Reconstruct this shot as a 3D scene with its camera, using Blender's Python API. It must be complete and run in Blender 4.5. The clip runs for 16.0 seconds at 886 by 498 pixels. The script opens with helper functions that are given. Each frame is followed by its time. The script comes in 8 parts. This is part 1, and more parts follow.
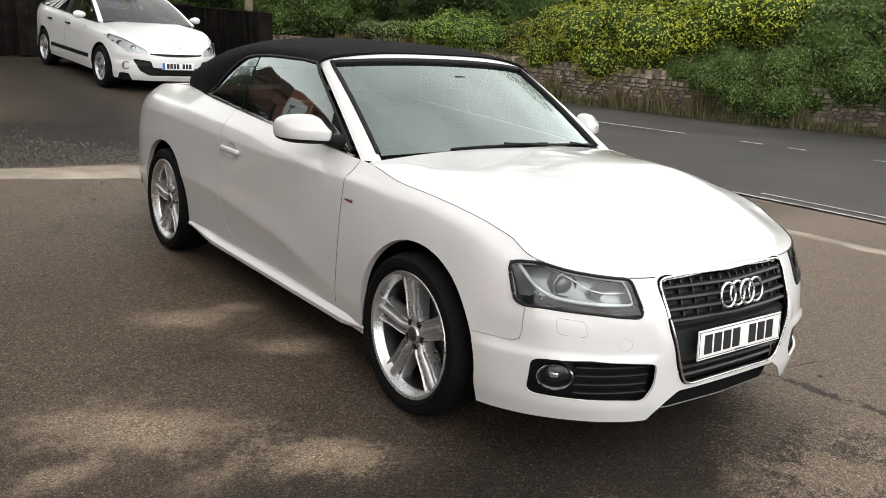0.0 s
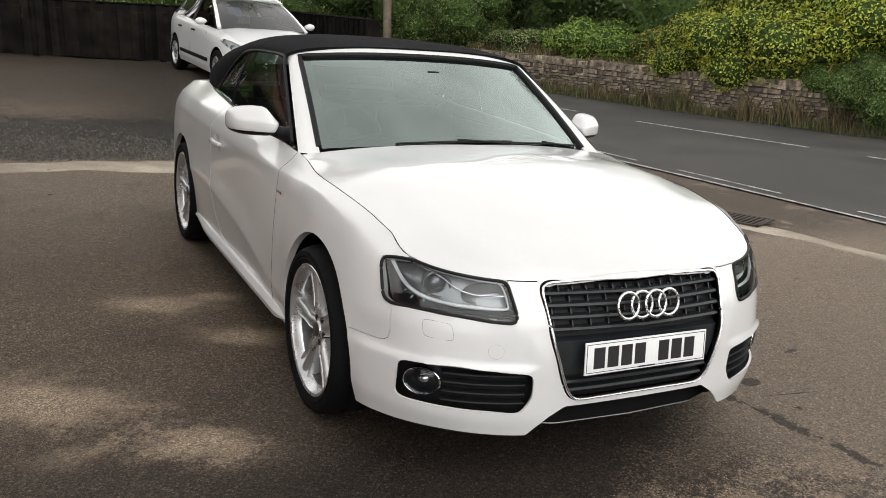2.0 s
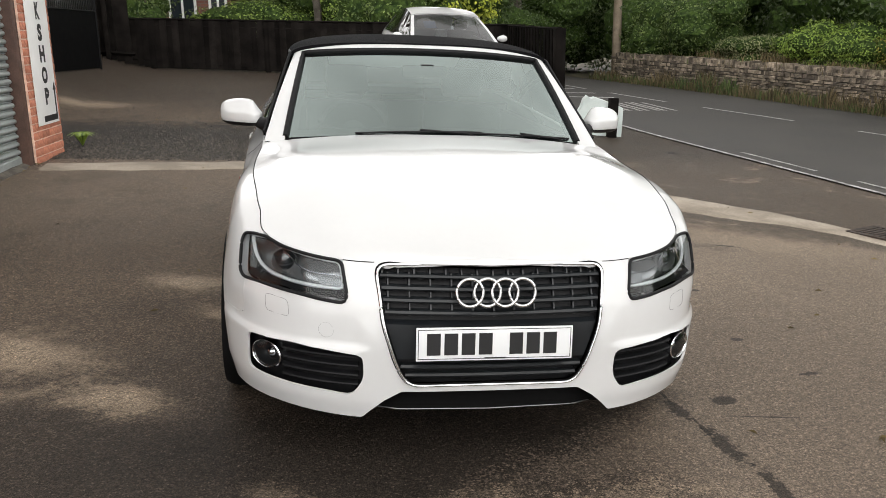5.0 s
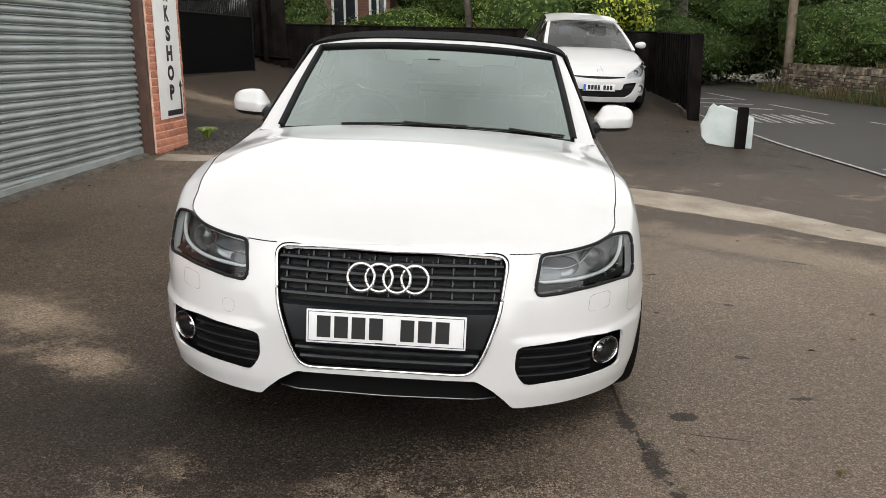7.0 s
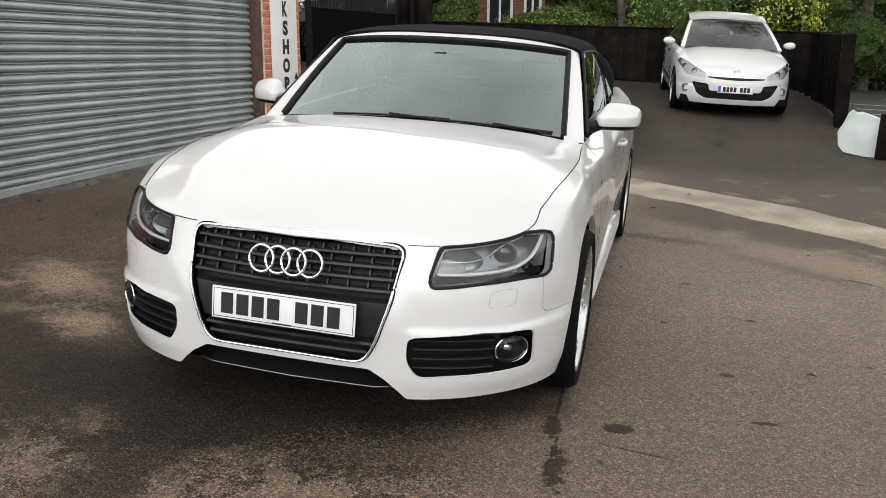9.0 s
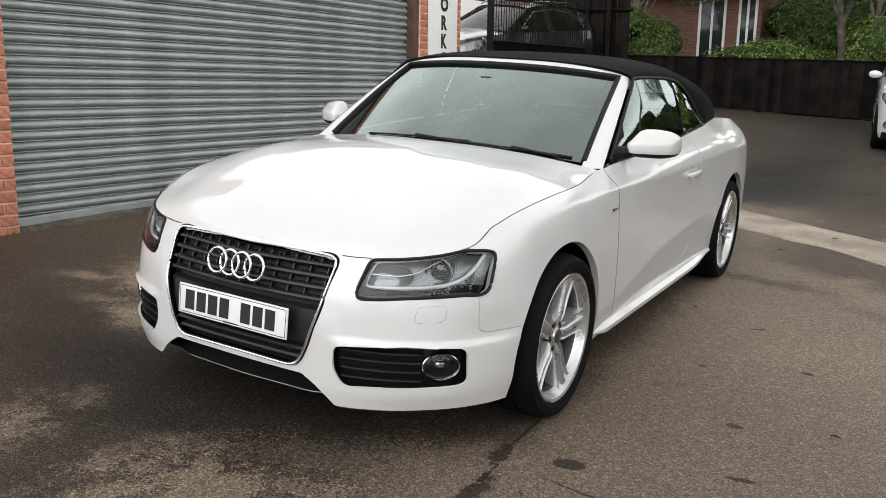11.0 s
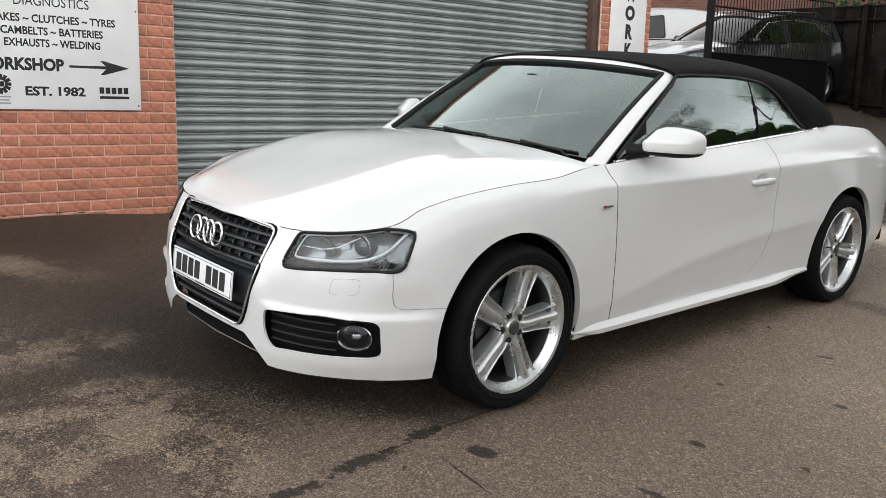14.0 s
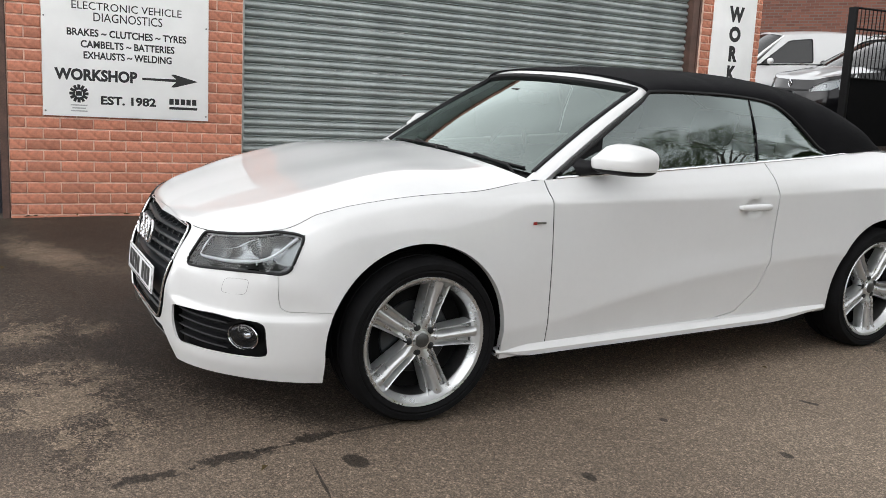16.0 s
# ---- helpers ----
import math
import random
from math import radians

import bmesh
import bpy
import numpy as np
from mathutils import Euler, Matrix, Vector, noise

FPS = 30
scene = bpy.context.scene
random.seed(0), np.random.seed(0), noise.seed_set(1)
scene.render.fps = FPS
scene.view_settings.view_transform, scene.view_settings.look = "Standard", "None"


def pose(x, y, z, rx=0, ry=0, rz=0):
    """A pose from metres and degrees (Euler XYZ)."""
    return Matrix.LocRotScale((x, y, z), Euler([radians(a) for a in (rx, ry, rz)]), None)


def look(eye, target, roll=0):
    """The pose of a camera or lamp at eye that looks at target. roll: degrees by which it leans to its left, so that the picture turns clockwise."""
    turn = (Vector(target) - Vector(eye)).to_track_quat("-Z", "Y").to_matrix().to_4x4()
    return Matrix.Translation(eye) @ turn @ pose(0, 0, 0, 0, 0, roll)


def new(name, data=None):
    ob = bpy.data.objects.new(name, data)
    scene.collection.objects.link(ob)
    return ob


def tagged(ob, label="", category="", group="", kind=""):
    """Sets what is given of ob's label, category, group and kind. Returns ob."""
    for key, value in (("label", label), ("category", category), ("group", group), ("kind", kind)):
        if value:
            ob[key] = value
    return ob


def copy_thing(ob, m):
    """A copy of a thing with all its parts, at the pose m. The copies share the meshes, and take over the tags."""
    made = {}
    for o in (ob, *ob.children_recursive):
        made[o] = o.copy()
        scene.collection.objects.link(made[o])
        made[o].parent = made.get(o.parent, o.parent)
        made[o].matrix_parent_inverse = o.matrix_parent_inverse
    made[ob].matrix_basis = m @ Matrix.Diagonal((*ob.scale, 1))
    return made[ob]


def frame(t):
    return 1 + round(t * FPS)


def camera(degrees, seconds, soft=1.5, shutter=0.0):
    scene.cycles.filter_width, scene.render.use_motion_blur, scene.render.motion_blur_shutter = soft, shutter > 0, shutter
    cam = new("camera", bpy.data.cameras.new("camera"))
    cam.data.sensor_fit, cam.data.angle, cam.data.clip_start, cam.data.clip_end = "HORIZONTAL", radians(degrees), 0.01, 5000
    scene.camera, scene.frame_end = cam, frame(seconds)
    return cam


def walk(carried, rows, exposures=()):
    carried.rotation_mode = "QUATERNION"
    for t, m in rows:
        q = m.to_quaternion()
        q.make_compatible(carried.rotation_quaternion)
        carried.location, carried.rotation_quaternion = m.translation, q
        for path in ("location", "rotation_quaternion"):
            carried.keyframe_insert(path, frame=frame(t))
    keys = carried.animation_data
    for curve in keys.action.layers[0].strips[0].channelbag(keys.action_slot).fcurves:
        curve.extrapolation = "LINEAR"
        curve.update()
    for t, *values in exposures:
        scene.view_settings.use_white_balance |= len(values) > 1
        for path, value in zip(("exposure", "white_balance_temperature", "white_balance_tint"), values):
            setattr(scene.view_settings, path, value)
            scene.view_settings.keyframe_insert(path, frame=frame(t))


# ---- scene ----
cam = camera(55.0, 16.0, soft=0.85)
METRES, EYE, TILT, LEAN, TURN = 7.343, 1.4025, 0.0, 0.0, -39.3
ROWS = [
    (0.0, 0.0, 0.0, 0.0, 1.06, -13.38, -4.44),
    (0.5, 0.0284, 0.0064, 0.0013, 3.5, -13.84, -4.4),
    (1.0, 0.0651, 0.0092, -0.0003, 6.09, -14.02, -4.25),
    (1.5, 0.0977, 0.0178, -0.0024, 8.7, -13.87, -4.57),
    (2.0, 0.1279, 0.0295, -0.0011, 11.68, -13.49, -4.63),
    (2.5, 0.162, 0.0394, -0.0025, 14.93, -13.54, -4.3),
    (3.0, 0.1943, 0.0474, -0.0038, 17.84, -14.0, -4.19),
    (3.5, 0.2228, 0.0601, -0.0056, 20.83, -13.98, -4.02),
    (4.0, 0.2499, 0.0699, -0.0052, 23.48, -13.89, -3.61),
    (6.5, 0.3812, 0.1405, -0.0061, 38.29, -13.56, -3.33),
    (7.0, 0.4038, 0.1621, -0.0076, 41.23, -13.68, -3.47),
    (7.5, 0.4243, 0.1824, -0.0063, 44.47, -14.26, -3.21),
    (8.0, 0.4503, 0.2047, -0.0049, 48.17, -14.54, -3.45),
    (8.5, 0.4704, 0.2255, -0.0066, 50.14, -14.34, -3.77),
    (9.0, 0.4886, 0.2501, -0.0033, 53.31, -14.53, -4.05),
    (11.5, 0.5685, 0.3915, -0.0049, 72.72, -12.81, -3.74),
    (12.0, 0.5757, 0.4184, -0.0075, 76.47, -12.82, -3.36),
    (12.5, 0.5831, 0.4432, -0.0056, 79.67, -13.48, -3.08),
    (13.0, 0.5996, 0.4684, -0.0045, 82.27, -13.73, -3.11),
    (13.5, 0.6087, 0.4909, -0.0048, 84.75, -13.82, -3.48),
    (14.0, 0.6069, 0.5193, -0.0052, 87.26, -13.38, -3.87),
    (14.5, 0.6053, 0.5493, -0.0027, 90.46, -13.18, -3.61),
    (15.0, 0.6085, 0.5855, -0.003, 93.81, -12.98, -3.76),
    (15.5, 0.6073, 0.6195, -0.0058, 96.39, -12.67, -4.2),
    (16.0, 0.5984, 0.6536, -0.0036, 98.93, -12.59, -4.41),
]
LEVEL = pose(0, 0, 0, 0.39, 3.94, 0)
walk(cam, [(t, LEVEL @ pose(-2.828, -2.509, EYE, TILT, LEAN, TURN) @ pose(METRES * x, METRES * y, METRES * z, 90 + pitch, roll, yaw)) for t, x, y, z, yaw, pitch, roll in ROWS],
     [(0.0, 1.32, 6650, 10), (1.0, 1.26, 6650, 10), (2.5, 1.10, 6650, 10), (4.0, 1.18, 6650, 10), (8.0, 1.10, 6620, 10), (11.5, 1.09, 6500, 10), (16.0, 1.19, 6380, 10)])

# ---- daylight: an overcast sky with a weak, wide sun ----
world = bpy.data.worlds.new("overcast")
scene.world = world
world.use_nodes = True
wn_, wl_ = world.node_tree.nodes, world.node_tree.links
sky = wn_.new("ShaderNodeTexSky")
sky.sky_type, sky.sun_disc = "NISHITA", False
sky.sun_elevation, sky.sun_rotation = radians(47), radians(182)
sky.dust_density, sky.air_density = 1.2, 1.0
hsv = wn_.new("ShaderNodeHueSaturation")
hsv.inputs["Saturation"].default_value = 0.02
wl_.new(sky.outputs[0], hsv.inputs["Color"])
cloud = wn_.new("ShaderNodeMix")
cloud.data_type = "RGBA"
cloud.inputs["Factor"].default_value = 0.75
veil, tone = wn_.new("ShaderNodeTexNoise"), wn_.new("ShaderNodeMapRange")
veil.inputs["Scale"].default_value, veil.inputs["Detail"].default_value = 2.6, 6.0
tone.inputs["From Min"].default_value, tone.inputs["From Max"].default_value = 0.3, 0.7
tone.inputs["To Min"].default_value, tone.inputs["To Max"].default_value = 2.9, 5.1
heaven, up_, haze, layer = wn_.new("ShaderNodeTexCoord"), wn_.new("ShaderNodeSeparateXYZ"), wn_.new("ShaderNodeMapRange"), wn_.new("ShaderNodeMath")
wl_.new(heaven.outputs["Generated"], veil.inputs["Vector"])
wl_.new(heaven.outputs["Generated"], up_.inputs[0])
haze.inputs["From Min"].default_value, haze.inputs["From Max"].default_value = 0.0, 1.0
haze.inputs["To Min"].default_value, haze.inputs["To Max"].default_value = 2.2, 0.40
wl_.new(up_.outputs["Z"], haze.inputs["Value"])
wl_.new(veil.outputs["Fac"], tone.inputs["Value"])
layer.operation = "MULTIPLY"
wl_.new(tone.outputs[0], layer.inputs[0])
wl_.new(haze.outputs[0], layer.inputs[1])
wl_.new(layer.outputs[0], cloud.inputs["B"])
wl_.new(hsv.outputs[0], cloud.inputs["A"])
wl_.new(cloud.outputs["Result"], wn_["Background"].inputs["Color"])
wn_["Background"].inputs["Strength"].default_value = 0.15
sun = new("sun", bpy.data.lights.new("sun", "SUN"))
sun.data.energy, sun.data.angle, sun.data.color = 0.44, radians(60), (1.0, 0.985, 0.96)
sun.matrix_world = look((-0.2, -6.0, 6.4), (0, 0, 0))


# ---- materials ----
def shade(name, color, rough=0.6, metal=0.0, vary=0.15, scale=8.0, fine=120.0, bump=0.0, coat=0.0, second=None, per_piece=0.0, spec=0.5, coarse=1.0):
    """A principled surface whose colour drifts at two scales, with a fine relief."""
    m = bpy.data.materials.new(name)
    m.use_nodes = True
    n, l = m.node_tree.nodes, m.node_tree.links
    b = n["Principled BSDF"]
    b.inputs["Metallic"].default_value = metal
    b.inputs["Specular IOR Level"].default_value = spec
    b.inputs["Coat Weight"].default_value = coat
    b.inputs["Coat Roughness"].default_value = 0.03
    tc = n.new("ShaderNodeTexCoord")
    big, small = n.new("ShaderNodeTexNoise"), n.new("ShaderNodeTexNoise")
    for t, s in ((big, scale), (small, fine)):
        t.inputs["Scale"].default_value, t.inputs["Detail"].default_value = s, 6.0
        l.new(tc.outputs["Object"], t.inputs["Vector"])
    ramp = n.new("ShaderNodeValToRGB")
    ramp.color_ramp.elements[0].position, ramp.color_ramp.elements[1].position = 0.36, 0.66
    dark = [c * (1 - vary) for c in color]
    lite = [min(1.0, c * (1 + vary)) for c in color]
    if second:
        dark, lite = list(color), list(second)
    ramp.color_ramp.elements[0].color, ramp.color_ramp.elements[1].color = (*dark, 1), (*lite, 1)
    l.new(big.outputs["Fac"], ramp.inputs[0])
    mix = n.new("ShaderNodeMix")
    mix.data_type, mix.blend_type = "RGBA", "OVERLAY"
    mix.inputs["Factor"].default_value = min(1.0, vary * 2.0) * coarse
    l.new(ramp.outputs[0], mix.inputs["A"])
    l.new(small.outputs["Fac"], mix.inputs["B"])
    out = mix.outputs["Result"]
    if per_piece:
        info, hs, mp = n.new("ShaderNodeObjectInfo"), n.new("ShaderNodeHueSaturation"), n.new("ShaderNodeMapRange")
        mp.inputs["To Min"].default_value, mp.inputs["To Max"].default_value = 1 - per_piece, 1 + per_piece
        geo, add = n.new("ShaderNodeNewGeometry"), n.new("ShaderNodeMath")
        add.operation = "ADD"
        fr = n.new("ShaderNodeMath")
        fr.operation = "FRACT"
        l.new(info.outputs["Random"], add.inputs[0])
        l.new(geo.outputs["Random Per Island"], add.inputs[1])
        l.new(add.outputs[0], fr.inputs[0])
        l.new(fr.outputs[0], mp.inputs["Value"])
        l.new(mp.outputs[0], hs.inputs["Value"])
        l.new(out, hs.inputs["Color"])
        out = hs.outputs[0]
    l.new(out, b.inputs["Base Color"])
    rr = n.new("ShaderNodeMapRange")
    rr.inputs["To Min"].default_value, rr.inputs["To Max"].default_value = max(0.02, rough * 0.85), min(1.0, rough * 1.15)
    l.new(big.outputs["Fac"], rr.inputs["Value"])
    l.new(rr.outputs[0], b.inputs["Roughness"])
    if bump:
        bp = n.new("ShaderNodeBump")
        bp.inputs["Strength"].default_value, bp.inputs["Distance"].default_value = min(1.0, bump), 0.004
        l.new(small.outputs["Fac"], bp.inputs["Height"])
        l.new(bp.outputs[0], b.inputs["Normal"])
    return m


def glass(name, tint, ior=1.6, rough=0.01, gleam=(0.9, 0.9, 0.9)):
    """A pane: tinted see-through, with gloss by Fresnel."""
    m = bpy.data.materials.new(name)
    m.use_nodes = True
    n, l = m.node_tree.nodes, m.node_tree.links
    n.remove(n["Principled BSDF"])
    clear, gloss, fr, mix = n.new("ShaderNodeBsdfTransparent"), n.new("ShaderNodeBsdfGlossy"), n.new("ShaderNodeFresnel"), n.new("ShaderNodeMixShader")
    clear.inputs[0].default_value = (*tint, 1)
    gloss.inputs["Roughness"].default_value = rough
    gloss.inputs["Color"].default_value = (*gleam, 1)
    fr.inputs["IOR"].default_value = ior
    l.new(fr.outputs[0], mix.inputs[0])
    l.new(clear.outputs[0], mix.inputs[1])
    l.new(gloss.outputs[0], mix.inputs[2])
    l.new(mix.outputs[0], n["Material Output"].inputs["Surface"])
    return m


white_paint = shade("white_paint", (0.63, 0.632, 0.632), 0.35, vary=0.015, scale=3, fine=40, coat=1.0)
black_plastic = shade("black_plastic", (0.008, 0.008, 0.009), 0.5, vary=0.2, scale=20, fine=300, bump=0.1, spec=0.2)
dark_grey = shade("dark_grey_plastic", (0.0095, 0.0115, 0.0135), 0.33, vary=0.15, scale=15, fine=200, spec=0.45)
chrome = shade("chrome", (0.75, 0.76, 0.78), 0.08, metal=1.0, vary=0.03)
silver = shade("alloy_silver", (0.60, 0.61, 0.615), 0.28, metal=0.8, vary=0.06, scale=14, fine=90)
rubber = shade("tyre_rubber", (0.0055, 0.0055, 0.006), 0.8, vary=0.25, scale=12, fine=150, bump=0.2, spec=0.12)
fabric = shade("soft_top_fabric", (0.0065, 0.0065, 0.0075), 0.9, vary=0.2, scale=5, fine=700, bump=0.35, spec=0.1)
seat_mat = shade("seat_leather", (0.035, 0.036, 0.038), 0.55, vary=0.15, scale=10, fine=200, bump=0.15)
dark_void = shade("under_body_black", (0.005, 0.005, 0.005), 0.9, vary=0.1, spec=0.08)
steel = shade("brushed_steel", (0.22, 0.22, 0.22), 0.4, metal=1.0, vary=0.15)
plate_white = shade("plate_white", (0.78, 0.79, 0.80), 0.3, vary=0.02, scale=6)
letter_black = shade("letter_black", (0.012, 0.012, 0.013), 0.5, vary=0.1)
screen_glass = glass("windscreen_glass", (0.62, 0.74, 0.72), 4.2, gleam=(0.87, 1.0, 0.96))
side_glass = glass("side_glass", (0.34, 0.42, 0.40), 2.35, gleam=(0.86, 0.97, 0.95))
lamp_glass = glass("lamp_glass", (0.85, 0.88, 0.90), 1.5)
lens_glass = glass("lens_glass", (0.35, 0.38, 0.42), 2.2)


# ---- small builders ----
def part(name, bm, material, parent=None, label="", smooth=True):
    """Links a bmesh as one mesh object under its thing."""
    me = bpy.data.meshes.new(name)
    bm.normal_update()
    bm.to_mesh(me)
    bm.free()
    for mt in material if isinstance(material, (list, tuple)) else [material]:
        me.materials.append(mt)
    if smooth:
        me.shade_smooth()
        me.set_sharp_from_angle(angle=radians(smooth if smooth is not True else 38))
    ob = new(name, me)
    if parent:
        ob.parent = parent
    if label:
        ob["label"] = label
    return ob


def empty(name, m, label, category, group="", kind=""):
    ob = new(name)
    ob.matrix_basis = m
    return tagged(ob, label, category, group, kind)


def box(bm, x0, x1, y0, y1, z0, z1, bevel=0.0, m=None, seg=2):
    """Adds a box, bevelled, to bm."""
    v = bmesh.ops.create_cube(bm, size=1.0)["verts"]
    bmesh.ops.transform(bm, matrix=Matrix.LocRotScale(((x0 + x1) / 2, (y0 + y1) / 2, (z0 + z1) / 2), None, (abs(x1 - x0), abs(y1 - y0), abs(z1 - z0))), verts=v)
    if bevel:
        e = list({e for q in v for e in q.link_edges})
        r = bmesh.ops.bevel(bm, geom=e, offset=bevel, segments=seg, affect="EDGES", profile=0.6)
        v = list({q for f in r["faces"] for q in f.verts} | {q for q in v if q.is_valid})
    if m is not None:
        bmesh.ops.transform(bm, matrix=m, verts=[q for q in v if q.is_valid])
    return bm


def boxed(*a, **k):
    return box(bmesh.new(), *a, **k)


def sheet(bm, rows, mirror=False, flip=False):
    """Adds a grid of points, a list of equally long rows."""
    vs = [[bm.verts.new(p) for p in r] for r in rows]
    for a, b in zip(vs, vs[1:]):
        for i in range(len(a) - 1):
            q = (a[i], a[i + 1], b[i + 1], b[i])
            try:
                bm.faces.new(q[::-1] if flip else q)
            except ValueError:
                pass
    return vs


def lathe(bm, prof, n=40, m=None):
    """Turns a profile of (radius, height) about z."""
    rows = [[Vector((r * math.cos(2 * math.pi * k / n), r * math.sin(2 * math.pi * k / n), h)) for r, h in prof] for k in range(n + 1)]
    if m is not None:
        rows = [[m @ p for p in r] for r in rows]
    sheet(bm, rows)
    bmesh.ops.remove_doubles(bm, verts=bm.verts, dist=1e-5)
    bmesh.ops.recalc_face_normals(bm, faces=bm.faces)
    return bm


def tube(bm, pts, r, n=8, closed=False, flat=1.0):
    """A round bar along points."""
    pts = [Vector(p) for p in pts]
    rows = []
    k = len(pts)
    for i, p in enumerate(pts):
        a = pts[(i - 1) % k] if closed or i else pts[0]
        b = pts[(i + 1) % k] if closed or i < k - 1 else pts[-1]
        d = (b - a).normalized()
        side = d.cross(Vector((0, 0, 1)) if abs(d.z) < 0.9 else Vector((0, 1, 0))).normalized()
        up = side.cross(d)
        rr = r[i] if isinstance(r, (list, tuple)) else r
        rows.append([p + (side * math.cos(2 * math.pi * j / n) * flat + up * math.sin(2 * math.pi * j / n)) * rr for j in range(n + 1)])
    if closed:
        rows.append(rows[0])
    sheet(bm, rows)
    if not closed:
        for row in (rows[0], rows[-1]):
            bm.faces.new([bm.verts.new(p) for p in row[:-1]])
    bmesh.ops.remove_doubles(bm, verts=bm.verts, dist=1e-5)
    bmesh.ops.recalc_face_normals(bm, faces=bm.faces)
    return bm


def smooth_step(a, b, x):
    t = min(1.0, max(0.0, (x - a) / (b - a)))
    return t * t * (3 - 2 * t)


def pchip(xs, ys, q):
    """Monotone cubic through points; ys may have columns."""
    xs, ys, q = np.asarray(xs, float), np.asarray(ys, float), np.atleast_1d(np.asarray(q, float))
    if ys.ndim == 1:
        return pchip(xs, ys[:, None], q)[:, 0]
    h, d = np.diff(xs), np.diff(ys, axis=0) / np.diff(xs)[:, None]
    m = np.zeros_like(ys)
    same = d[:-1] * d[1:] > 0
    w1, w2 = (2 * h[1:] + h[:-1])[:, None], (h[1:] + 2 * h[:-1])[:, None]
    with np.errstate(divide="ignore", invalid="ignore"):
        m[1:-1] = np.where(same, (w1 + w2) / (w1 / d[:-1] + w2 / d[1:]), 0)
    m[0], m[-1] = d[0], d[-1]
    i = np.clip(np.searchsorted(xs, q, side="right") - 1, 0, len(h) - 1)
    t = np.clip((q - xs[i]) / h[i], 0, 1)[:, None]
    hh = h[i][:, None]
    return (1 + 2 * t) * (1 - t) ** 2 * ys[i] + t * (1 - t) ** 2 * hh * m[i] + t * t * (3 - 2 * t) * ys[i + 1] + t * t * (t - 1) * hh * m[i + 1]


# ---- ground ----
RISE_Y, RISE_Z = np.linspace(6, 15, 40), pchip([6.0, 7.5, 9.0, 10.6, 11.6, 14.0, 15.0], [0, 0.015, 0.075, 0.21, 0.28, 0.40, 0.41], np.linspace(6, 15, 40))


def ground_at(x, y):
    """Height of the ground: it falls towards the road and rises up the drive behind."""
    z = -0.035 - 0.05 * min(max(x, -14), 13) + 0.018 * min(max(y, -12), 30)
    z += 0.34 * (1 - smooth_step(-4.9, -3.3, x)) * smooth_step(7.2, 10.4, y)
    z += 0.065 * (1 - smooth_step(-3.3, -2.3, x)) * (1 - smooth_step(-0.3, 0.7, y)) * smooth_step(-9.0, -6.0, x)
    return z + float(np.interp(y, RISE_Y, RISE_Z)) * (1 - smooth_step(3.9, 4.9, x)) + 0.9 * smooth_step(15, 40, x)


def road_left(y):
    return float(pchip([-60, -10, 1, 6.5, 10, 16, 24, 40, 90], [7.5, 6.0, 5.5, 5.1, 4.87, 4.9, 4.2, 0.0, -25], y)[0])


def road_right(y):
    return float(pchip([-60, -10, 5, 8.7, 12, 18, 24, 40, 90], [20, 17.2, 14.6, 13.4, 12.55, 11.7, 10.3, 6.0, -18], y)[0])


